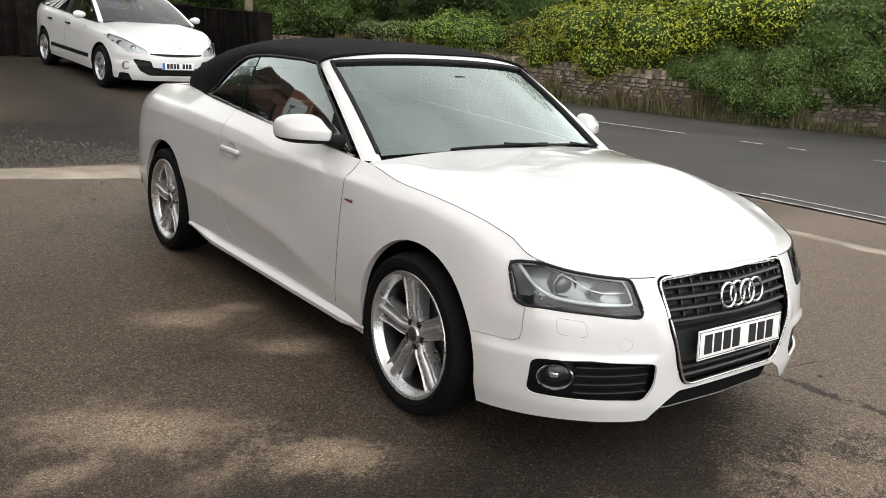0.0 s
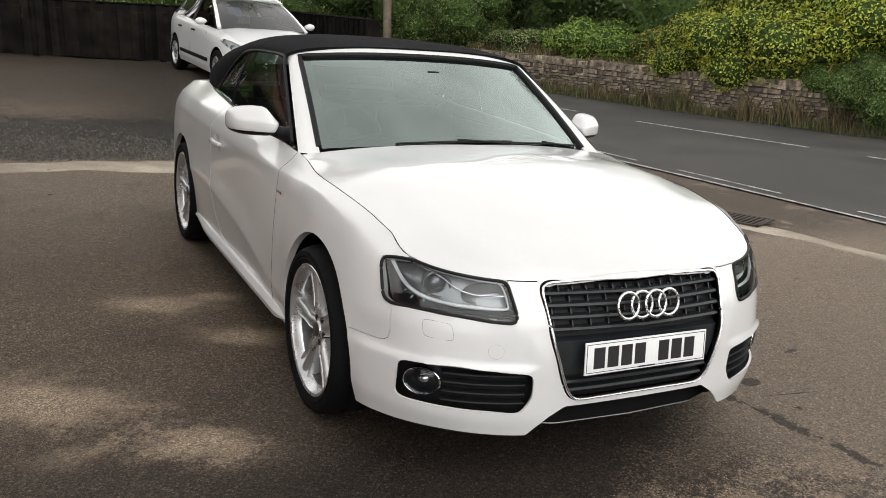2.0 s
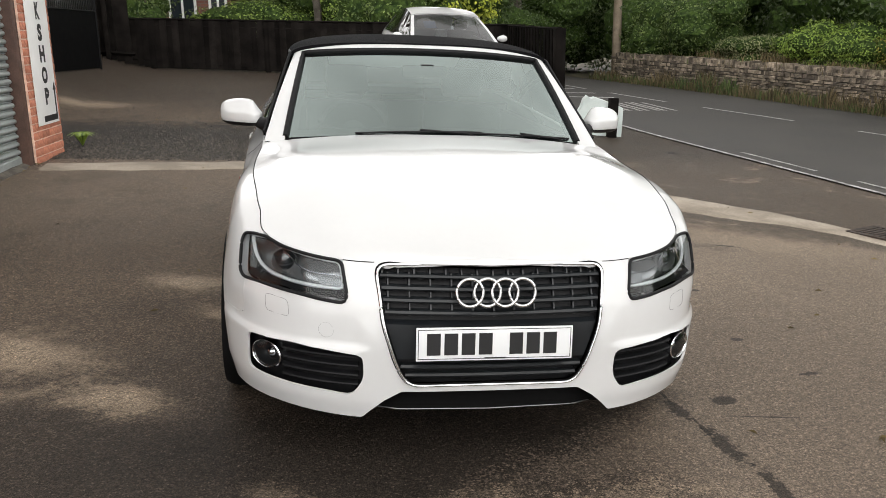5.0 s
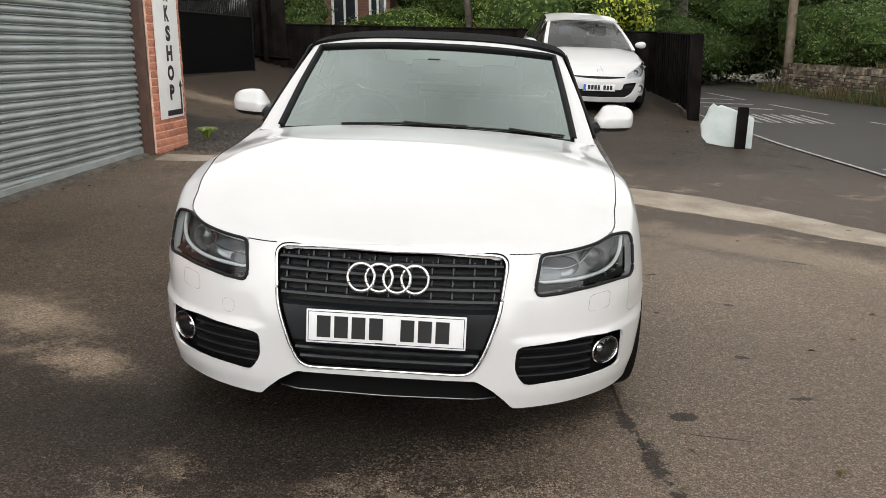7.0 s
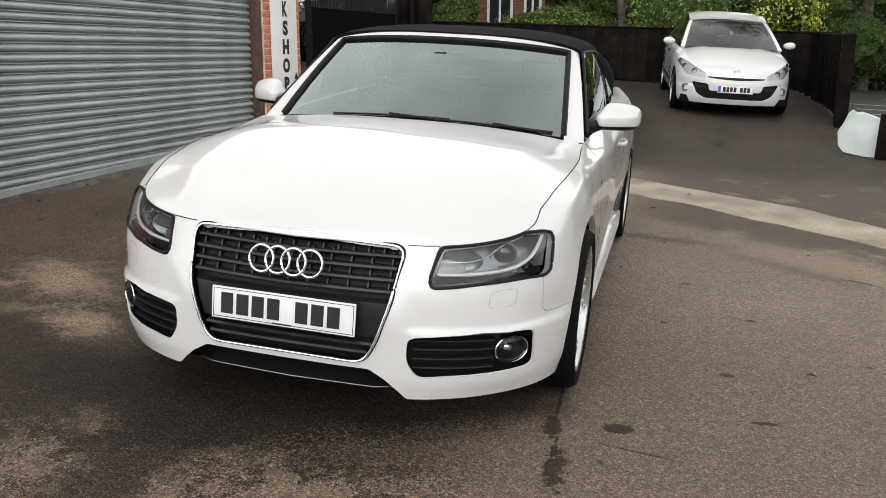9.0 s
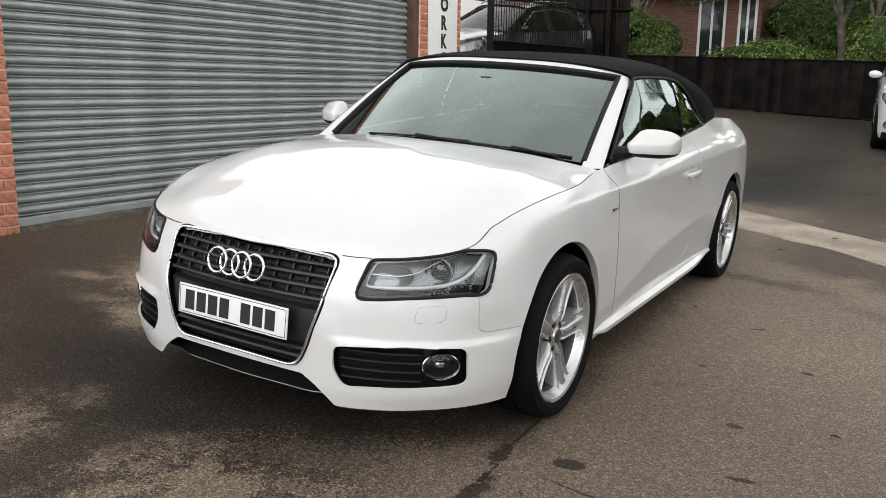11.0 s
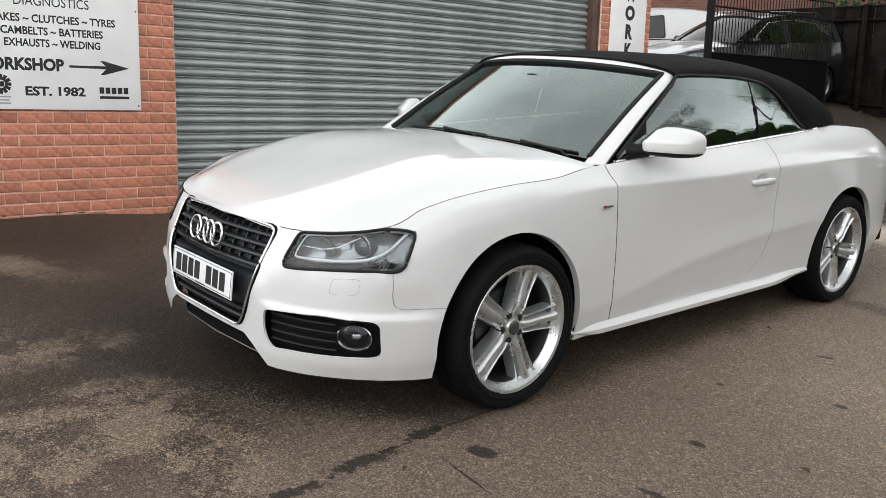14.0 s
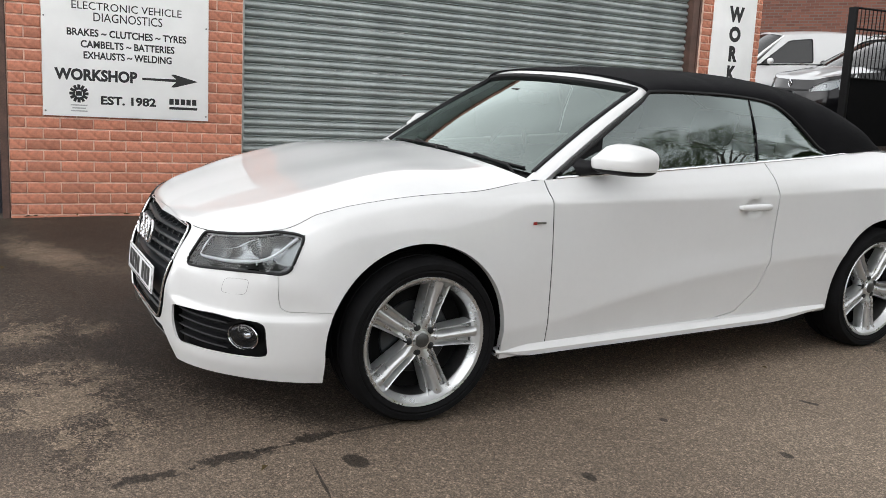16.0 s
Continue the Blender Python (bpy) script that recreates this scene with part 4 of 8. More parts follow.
for sd in (1, -1):
    part("front_wing", shell.mesh([FENDER], (sd,), gap=0.0011), white_paint, car)
    door = part("door", shell.mesh([DOOR], (sd,), gap=0.0034), white_paint, car, "white door")
    part("rear_wing", shell.mesh([BODY], (sd,)), white_paint, car)
    # pull handle in its round recess
    bm = bmesh.new()
    pts = [(sd * x, y, z) for x, y, z in ((0.905, 1.632, 0.806), (0.922, 1.640, 0.806), (0.930, 1.662, 0.807), (0.933, 1.735, 0.808), (0.930, 1.808, 0.807), (0.922, 1.832, 0.806), (0.905, 1.840, 0.806))]
    tube(bm, pts, [0.010, 0.0135, 0.0155, 0.0165, 0.0155, 0.0135, 0.010], 12, flat=0.62)
    part("door_handle", bm, white_paint, door)
    # shut line between wing and door
    col = [p for p in shell.g.reshape(-1, 3) if abs(p[1] - 0.575) < 0.0012 and 0.262 < p[2] < 0.955]
    col.sort(key=lambda p: p[2])
    bm = bmesh.new()
    tube(bm, [(sd * (p[0] - 0.0012), p[1], p[2]) for p in col[::2]], 0.0021, 5)
    part("door_seam", bm, dark_void, door)
    # bright strip below the windows
    bm = bmesh.new()
    t = shell.top()
    pts = [(sd * (x - 0.002), y, z + 0.002) for x, y, z in t if 0.64 < y < 2.62]
    tube(bm, pts[::2], 0.007, 8)
    part("belt_trim", bm, chrome, car, "bright metal belt trim")
    # side skirt
    bm = bmesh.new()
    rows = []
    for y in np.linspace(0.335, 2.36, 40):
        e = smooth_step(0.335, 0.50, y) * (1 - 0.65 * smooth_step(2.0, 2.36, y))
        lo = 0.215 + 0.02 * (1 - smooth_step(0.33, 0.5, y)) + 0.03 * smooth_step(1.9, 2.36, y)
        rows.append([Vector((sd * x, y, z)) for x, z in ((0.86, lo + 0.02 + 0.04 * e), (0.896 + 0.008 * e, lo + 0.018 + 0.034 * e), (0.903 + 0.020 * e, lo + 0.010 + 0.020 * e), (0.901 + 0.019 * e, lo + 0.008), (0.89, lo - 0.006), (0.84, lo - 0.004))])
    sheet(bm, rows)
    bmesh.ops.recalc_face_normals(bm, faces=bm.faces)
    part("side_skirt", bm, white_paint, car, "white side skirt")
    # wing badge, with no lettering
    bm = bmesh.new()
    box(bm, sd * 0.9045, sd * 0.9080, 0.468, 0.484, 0.769, 0.781, 0.001)
    part("wing_badge", bm, red_paint, car, "small red and silver badge")
    bm = bmesh.new()
    box(bm, sd * 0.9045, sd * 0.9080, 0.486, 0.530, 0.771, 0.780, 0.001)
    part("wing_badge", bm, steel, car)
    # wheels
    for y in (0.0, 2.751):
        wheel(car, sd * 0.804, y, 0.330, 0.245, 0.2565, sd, turn=0.05 if sd > 0 and y == 0 else (-0.19 if sd < 0 and y == 0 else -0.2))
        bm = bmesh.new()
        rows = []
        for a in np.linspace(-0.3, math.pi + 0.3, 28):
            cy, cz, r = (y - 0.022 * (y == 0)), 0.338, 0.384
            tuck = (0.055 if y == 0 else 0.02) * smooth_step(0.05, 0.38, -r * math.cos(a) if y == 0 else abs(r * math.cos(a)))
            rows.append([(sd * (x - tuck * (x > 0.6)), cy + rr * math.cos(a), cz + rr * math.sin(a)) for x, rr in ((0.900, r - 0.004), (0.86, r + 0.012), (0.58, r + 0.012), (0.58, 0.02))])
        sheet(bm, rows)
        part("arch_liner", bm, dark_void, car, "black arch liner")

# bonnet: a fan from the middle line to the shut line
edge = [Vector(p) for p in shell.top() if p[1] < 0.53]
k = len(edge) - 1


def bonnet_mid(t):
    y = -0.778 + t * (0.405 + 0.778)
    return Vector((0, y, float(pchip([-0.778, -0.70, -0.5, -0.2, 0.1, 0.41], [0.7335, 0.774, 0.836, 0.905, 0.964, 0.994], y)[0])))


bm = bmesh.new()
for sd in (1, -1):
    rows = []
    for i, e in enumerate(edge):
        t = ((e.y + 0.777) / (edge[-1].y + 0.777)) ** 0.9 if e.y > -0.777 else 0.0
        c = bonnet_mid(max(0.0, t))
        row = []
        for u in np.linspace(0, 0.9965 + 0.0035 * smooth_step(0.40, 0.46, e.y), 30):
            p = c.lerp(e, u)
            p.z = e.z + (c.z - e.z) * (1 - u ** (3.4 - 1.3 * smooth_step(0.55, 1.0, t)))
            lift = 0.007 * smooth_step(0, 0.12, t) * (1 - smooth_step(0.7, 1.0, t))
            p.z += lift * (math.exp(-((u - 0.72) / 0.13) ** 2) - 0.55 * math.exp(-((u - 0.88) / 0.08) ** 2))
            p.z += 0.014 * smooth_step(0.0, 0.5, u) * (1 - smooth_step(0.86, 1.0, u)) * smooth_step(0.30, 0.6, t) * (1 - smooth_step(0.60, 1.0, t))
            row.append((p.x * sd, p.y, p.z))
        rows.append(row)
    sheet(bm, rows, flip=sd < 0)
bmesh.ops.remove_doubles(bm, verts=bm.verts, dist=0.0006)
bmesh.ops.recalc_face_normals(bm, faces=bm.faces)
if sum(f.normal.z for f in bm.faces) < 0:
    bmesh.ops.reverse_faces(bm, faces=bm.faces)
bm.normal_update()
rim = [e for e in bm.edges if e.is_boundary]
r = bmesh.ops.extrude_edge_only(bm, edges=rim)
for v in [g for g in r["geom"] if isinstance(g, bmesh.types.BMVert)]:
    v.co.z -= 0.018
    v.co.x *= 0.985
part("bonnet", bm, white_paint, car, "white bonnet", smooth=50)
for sd in (1, -1):
    bm = bmesh.new()
    tube(bm, [(sd * e.x, e.y, e.z - 0.0008) for e in edge if 0.386 < e.x < 0.495 and e.y < -0.5], 0.0019, 5)
    part("bonnet_seam", bm, dark_void, car)
    bm = bmesh.new()
    tube(bm, [(sd * e.x, e.y, e.z - 0.0004) for e in edge if e.y < 0.455 and (e.x > 0.755 or (e.x > 0.7 and e.y > 0))], 0.0013, 5)
    part("bonnet_seam", bm, dark_void, car)

# rear deck
edge = [Vector(p) for p in shell.top() if p[1] > 2.45]
bm = bmesh.new()
for sd in (1, -1):
    rows = []
    for i, e in enumerate(edge):
        t = i / (len(edge) - 1)
        c = Vector((0, 2.45 + t * 1.2, e.z + 0.03 * (1 - t)))
        rows.append([((c.x + (e.x - c.x) * u) * sd, c.y + (e.y - c.y) * u, e.z + (c.z - e.z) * (1 - u ** 3)) for u in np.linspace(0, 1, 12)])
    sheet(bm, rows, flip=sd < 0)
bmesh.ops.remove_doubles(bm, verts=bm.verts, dist=0.0006)
bmesh.ops.recalc_face_normals(bm, faces=bm.faces)
if sum(f.normal.z for f in bm.faces) < 0:
    bmesh.ops.reverse_faces(bm, faces=bm.faces)
part("boot_lid", bm, white_paint, car)

# windscreen: u across from -1 to 1, v up
def screen(u, v, out=0.0):
    a = abs(u)
    lo = Vector((0.705 * u, 0.430 + 0.162 * a ** 2.2, 0.992 - 0.046 * a ** 2))
    hi = Vector((0.622 * u, 1.075 + 0.110 * a ** 2.2, 1.340 - 0.032 * a ** 2.2))
    p = lo.lerp(hi, v)
    p.z += 0.022 * math.sin(math.pi * v) * (1 - 0.4 * a) + out
    return p


bm = bmesh.new()
sheet(bm, [[screen(u, v) for u in np.linspace(-1, 1, 29)] for v in np.linspace(0, 1, 15)])
glass_pane = part("windscreen", bm, screen_glass, car, "green-tinted laminated windscreen", smooth=180)
glass_pane.visible_shadow = False
# dark printed border inside the glass
bm = bmesh.new()
for a, b, c, d in ((-1, 1, 0, 0.075), (-1, 1, 0.955, 1.0), (-1, -0.925, 0, 1), (0.925, 1, 0, 1)):
    sheet(bm, [[screen(u, v, -0.004) for u in np.linspace(a, b, 25)] for v in np.linspace(c, d, 12)])
part("screen_border", bm, black_plastic, car, "black printed glass border", smooth=180)
# white frame: pillars and header
inner = [screen(1.0, v) for v in np.linspace(-0.10, 1, 16)] + [screen(u, 1.0) for u in np.linspace(0.94, 0, 16)]
outer = []
for i in range(16):
    t = i / 15
    outer.append(Vector((0.794, 0.612, 0.950)).lerp(Vector((0.674, 1.206, 1.304)), t * 1.06 - 0.06) + Vector((0.002, 0, 0.010)) * math.sin(math.pi * t))
for i in range(16):
    t = (i + 1) / 16
    a = 1 - t
    outer.append(Vector((0.675 * a ** 0.8, 1.140 + 0.080 * a ** 2.2, 1.374 - 0.062 * a ** 2.6)))
bm = bmesh.new()
for sd in (1, -1):
    rows = []
    for p, q in zip(inner, outer):
        n = (q - p).normalized()
        row = [p + Vector((0, 0, -0.012)), p + Vector((0, 0, 0.010))] + [p.lerp(q, t) + Vector((0.35, -0.3, 0.9)) * 0.014 * math.sin(math.pi * (0.12 + 0.8 * t)) for t in (0.15, 0.35, 0.6, 0.85)] + [q, q + Vector((-0.02, 0.012, -0.03))]
        rows.append([((0.0 if q.x < 1e-4 else v.x) * sd, v.y, v.z) for v in row])
    sheet(bm, rows, flip=sd < 0)
bmesh.ops.remove_doubles(bm, verts=bm.verts, dist=0.0008)
bmesh.ops.recalc_face_normals(bm, faces=bm.faces)
part("screen_frame", bm, white_paint, car, "white windscreen frame", smooth=60)
bm = bmesh.new()
loop = [screen(-1.0, v, 0.006) for v in np.linspace(0, 1, 16)] + [screen(u, 1.0, 0.008) for u in np.linspace(-0.95, 0.95, 30)] + [screen(1.0, v, 0.006) for v in np.linspace(1, 0, 16)]
tube(bm, loop, 0.0145, 6)
part("screen_seal", bm, black_plastic, car)
# cowl and wipers
bm = bmesh.new()
sheet(bm, [[screen(u, 0.0) + Vector((0, dy, dz)) for u in np.linspace(-1, 1, 25)] for dy, dz in ((0.03, -0.004), (0.0, -0.018), (-0.03, -0.06), (-0.05, -0.10))])
part("scuttle", bm, black_plastic, car, "black plastic scuttle panel")
for u0, u1 in ((-0.55, 0.28), (0.18, 0.93)):
    bm = bmesh.new()
    tube(bm, [screen(u0 + (u1 - u0) * t, 0.004 + 0.014 * t, 0.008) for t in np.linspace(0, 1, 12)], 0.005, 6)
    wp = part("wiper_blade", bm, black_plastic, car, "black wiper")
    bm = bmesh.new()
    tube(bm, [screen(u1 - 0.02, -0.04, 0.0), screen(u1 - 0.10, 0.0, 0.010), screen((u0 + u1) / 2, 0.015, 0.014)], 0.006, 6)
    part("wiper_arm", bm, black_plastic, wp)

# soft top
TOP_Y = [1.13, 1.35, 1.6, 1.86, 2.02, 2.12, 2.22, 2.33, 2.40, 2.55, 2.72, 2.88, 3.02]
TOP_C = [1.384, 1.408, 1.420, 1.420, 1.414, 1.407, 1.397, 1.379, 1.363, 1.312, 1.234, 1.136, 1.055]
TOP_X = [0.690, 0.698, 0.702, 0.700, 0.698, 0.716, 0.742, 0.766, 0.776, 0.770, 0.752, 0.700, 0.640]
TOP_E = [1.300, 1.312, 1.310, 1.296, 1.272, 1.222, 1.146, 1.062, 1.040, 1.048, 1.056, 1.056, 1.050]
bm = bmesh.new()
cols = np.r_[np.linspace(0, 0.8, 18), np.linspace(0.82, 1, 14)]
for sd in (1, -1):
    rows = []
    for y in np.linspace(1.13, 3.02, 75):
        c, x, e = (float(pchip(TOP_Y, v, y)[0]) for v in (TOP_C, TOP_X, TOP_E))
        n = 2.5 + 0.9 * smooth_step(1.9, 2.5, y)
        fwd = 0.075 * (1 - smooth_step(1.14, 1.5, y))
        row = []
        for u in cols:
            a = u * math.pi / 2
            px, pz = math.sin(a) ** (2 / n), math.cos(a) ** (2 / n)
            row.append((sd * x * px, y + fwd * px ** 2.2, e + (c - e) * pz - 0.004 * math.exp(-((y - 1.62) / 0.03) ** 2) - 0.004 * math.exp(-((y - 2.13) / 0.03) ** 2)))
        rows.append(row)
    for i in range(len(rows) - 1):
        for j in range(len(cols) - 1):
            ym, xm = (rows[i][j][1] + rows[i + 1][j][1]) / 2, abs(rows[i][j][0] + rows[i + 1][j + 1][0]) / 2
            if 2.42 < ym < 2.78 and xm < 0.46:
                continue
            q = [rows[i][j], rows[i][j + 1], rows[i + 1][j + 1], rows[i + 1][j]]
            bm.faces.new([bm.verts.new(p) for p in (q if sd < 0 else q[::-1])])
bmesh.ops.remove_doubles(bm, verts=bm.verts, dist=0.0005)
bmesh.ops.recalc_face_normals(bm, faces=bm.faces)
r = bmesh.ops.solidify(bm, geom=bm.faces, thickness=0.014)
part("soft_top", bm, fabric, car, "black fabric soft top", smooth=60)
bm = bmesh.new()
sheet(bm, [[(x, y, float(pchip(TOP_Y, TOP_C, y)[0]) - 0.012) for x in np.linspace(-0.48, 0.48, 5)] for y in (2.40, 2.6, 2.80)])
pane = part("rear_window", bm, side_glass, car, "tinted rear window", smooth=180)
pane.visible_shadow = False

# side windows
def belt_point(y):
    t = shell.top()
    i = np.argsort(t[:, 1])
    sel = [q for q in i if 0.5 < t[q, 1] < 3.0 and t[q, 0] > 0.6]
    return Vector((float(np.interp(y, t[sel, 1], t[sel, 0])), y, float(np.interp(y, t[sel, 1], t[sel, 2]))))


def top_point(y):
    if y < 1.2:
        f = max(0.0, (y - 0.66) / (1.2 - 0.66))
        return Vector((0.800, 0.66, 0.962)).lerp(Vector((0.692, 1.2, 1.296)), f)
    return Vector((float(pchip(TOP_Y, TOP_X, y)[0]) - 0.006, y, float(pchip(TOP_Y, TOP_E, y)[0]) + 0.004))


for sd in (1, -1):
    for name, y0, y1 in (("door_window", 0.665, 1.828), ("quarter_window", 1.846, 2.355)):
        bm = bmesh.new()
        rows = []
        for y in np.linspace(y0, y1, 22):
            a, b = belt_point(y) + Vector((-0.012, 0, -0.01)), top_point(y)
            rows.append([((a.lerp(b, v).x + 0.012 * math.sin(math.pi * v)) * sd, y + 0.03 * v * (y > 1.2) * 0, a.lerp(b, v).z) for v in np.linspace(0, 1, 8)])
        sheet(bm, rows)
        bmesh.ops.recalc_face_normals(bm, faces=bm.faces)
        pane = part(name, bm, side_glass, car, "tinted side window", smooth=180)
        pane.visible_shadow = False
    bm = bmesh.new()
    a, b = belt_point(1.837), top_point(1.837)
    tube(bm, [(sd * (a.x - 0.008), 1.837, a.z), (sd * (a.lerp(b, 0.5).x + 0.012), 1.837, a.lerp(b, 0.5).z), (sd * b.x, 1.837, b.z)], 0.0034, 6)
    part("window_seal", bm, black_plastic, car)
    bm = bmesh.new()
    tube(bm, [(sd * (top_point(y).x + 0.004), top_point(y).y, top_point(y).z + 0.002) for y in np.r_[np.linspace(0.64, 1.2, 12), np.linspace(1.25, 2.36, 26)]], 0.008, 6)
    part("window_seal", bm, black_plastic, car, "black rubber window seal")
    # mirror: shell, black underside, stalk, glass
    bm = bmesh.new()
    rows = []
    for a in np.linspace(0, 2 * math.pi, 33):
        row = []
        for b in np.linspace(0, math.pi, 17):
            cx, sx = math.cos(b), math.sin(b)
            e = 2 / 3.4
            py = math.copysign(abs(cx) ** e, cx)
            px = math.copysign(abs(math.cos(a)) ** e, math.cos(a)) * sx ** e
            pz = math.copysign(abs(math.sin(a)) ** e, math.sin(a)) * sx ** e
            if py > 0:
                py *= 0.55
            top = 0.073 * (1 - 0.16 * max(0, px)) * (0.30 + 0.70 * smooth_step(-1.0, -0.45, px)) * (0.38 + 0.62 * smooth_step(-1.0, -0.2, py))
            row.append((sd * (0.925 + 0.106 * px * (1 - 0.10 * max(0, -py))), 0.905 + 0.10 * py + 0.055 * px, 1.024 + (top if pz > 0 else 0.058) * pz))
        rows.append(row)
    sheet(bm, rows)
    bmesh.ops.remove_doubles(bm, verts=bm.verts, dist=0.0008)
    bmesh.ops.recalc_face_normals(bm, faces=bm.faces)
    bmesh.ops.bisect_plane(bm, geom=bm.verts[:] + bm.edges[:] + bm.faces[:], plane_co=(0, 0, 0.990), plane_no=(0, 0, 1))
    for f in bm.faces:
        f.material_index = int(f.calc_center_median().z < 0.990)
    mir = part("door_mirror", bm, [white_paint, black_plastic], car, "white door mirror with black underside", smooth=60)
    bm = bmesh.new()
    tube(bm, [(sd * 0.77, 0.76, 0.985), (sd * 0.81, 0.785, 0.985), (sd * 0.85, 0.84, 0.995)], [0.045, 0.032, 0.026], 10)
    part("mirror_stalk", bm, black_plastic, mir)
    bm = bmesh.new()
    bm.faces.new([bm.verts.new(p) for p in ((sd * 0.80, 0.66, 0.966), (sd * 0.806, 0.87, 0.972), (sd * 0.762, 0.90, 1.11))])
    bmesh.ops.solidify(bm, geom=bm.faces, thickness=0.012)
    part("mirror_base", bm, black_plastic, mir, smooth=False)

# grille: backing, bars, ribs, plate panel, chrome surround, rings
bm = shell.mesh([GR], (1, -1), offset=-0.034, gap=-0.004, flange=0)
grille = part("grille", bm, black_plastic, car, "black slatted grille in a chrome surround")


def grille_half(z):
    return float(np.interp(z, [0.327, 0.40, 0.53, 0.714], [0.284, 0.322, 0.364, 0.388]))


for z, rad in ((0.676, 0.0075), (0.640, 0.0085), (0.604, 0.0085), (0.567, 0.0085), (0.388, 0.008), (0.358, 0.008)):
    bm = bmesh.new()
    w = grille_half(z) - 0.012
    pts = [shell.at_front(x, z) + Vector((0, 0.016, 0)) for x in np.linspace(-w, w, 25)]
    sheet(bm, [[p + Vector((0, dy, dz)) for dy, dz in ((0.022, -rad), (-0.008, -rad * 0.7), (-0.012, 0.0), (-0.006, rad * 0.8), (0.022, rad))] for p in pts])
    bmesh.ops.recalc_face_normals(bm, faces=bm.faces)
    part("grille_bar", bm, grille_grey, grille, "dark grey grille bar")
for x, z0, z1 in [(x, 0.556, 0.686) for x in np.arange(-0.345, 0.346, 0.069)] + [(x, 0.682, 0.696) for x in np.arange(-0.3627, 0.363, 0.0518)]:
    bm = bmesh.new()
    lo, hi = shell.at_front(x, z0).y + 0.017, shell.at_front(x, z1).y + 0.017
    sheet(bm, [[(x + dx, y + dy, z) for dx, dy in ((-0.004, 0.022), (-0.0025, 0.0), (0.0025, 0.0), (0.004, 0.022))] for y, z in ((lo, z0), ((lo + hi) / 2, (z0 + z1) / 2), (hi, z1))])
    bmesh.ops.recalc_face_normals(bm, faces=bm.faces)
    part("grille_rib", bm, dark_grey, grille)
bm = bmesh.new()
rows = [[shell.at_front(x * (grille_half(z) - 0.012), z) + Vector((0, 0.012, 0)) for x in np.linspace(-1, 1, 25)] for z in (0.408, 0.414, 0.47, 0.53, 0.540)]
for r0 in (rows[0], rows[-1]):
    for p in r0:
        p.y += 0.02
sheet(bm, rows)
bmesh.ops.recalc_face_normals(bm, faces=bm.faces)
part("plate_panel", bm, dark_grey, grille, "dark grey plate panel")
bm = bmesh.new()
trim_line = even_loop([shell.at_front(x, z) for x, z in GRILLE], 200, 5)
tube(bm, [p + Vector((0, 0.0005, 0)) for p in trim_line], 0.0066, 8, closed=True)
part("surround_seal", bm, dark_void, grille)
bm = bmesh.new()
tube(bm, [Vector((p.x * 0.995, p.y - 0.0078, 0.52 + (p.z - 0.52) * 0.995)) for p in trim_line], 0.0048, 8, closed=True)
part("grille_surround", bm, ring_chrome, grille, "chrome surround")
ry = shell.at_front(0, 0.64).y - 0.020
for i, x in enumerate((-0.087, -0.029, 0.029, 0.087)):
    bm = bmesh.new()
    dy = 0.002 * (i % 2)
    tube(bm, [(x + 0.0435 * math.cos(a), ry + dy + 0.03 * x * x + 0.0096 * math.sin(a), 0.642 + 0.0435 * math.sin(a)) for a in np.linspace(0, 2 * math.pi, 56, endpoint=False)], 0.0056, 10, closed=True)
    part("badge_ring", bm, ring_chrome, grille, "chrome ring")
number_plate(car, Matrix.Translation((0, shell.at_front(0, 0.475).y - 0.014, 0.477)) @ Matrix.Rotation(radians(-5), 4, "X"))

# lower lip below the bumper
bm = bmesh.new()
rows = []
for x in np.linspace(-0.41, 0.41, 31):
    y = float(np.interp(abs(x), [0, 0.3, 0.41], [-0.80, -0.785, -0.74]))
    rows.append([(x, y + 0.10, 0.30), (x, y + 0.01, 0.285), (x, y - 0.005, 0.245), (x, y - 0.024, 0.222), (x, y - 0.018, 0.214), (x, y + 0.10, 0.210)])
sheet(bm, rows)
bmesh.ops.recalc_face_normals(bm, faces=bm.faces)
part("front_lip", bm, dark_void, car, "black lower lip")
bm = bmesh.new()
tube(bm, [(x, float(np.interp(abs(x), [0, 0.3, 0.41], [-0.80, -0.785, -0.74])) - 0.025, 0.2205) for x in np.linspace(-0.37, 0.37, 25)], 0.0022, 6)
part("lip_trim", bm, steel, car, "thin bright line along the lip")

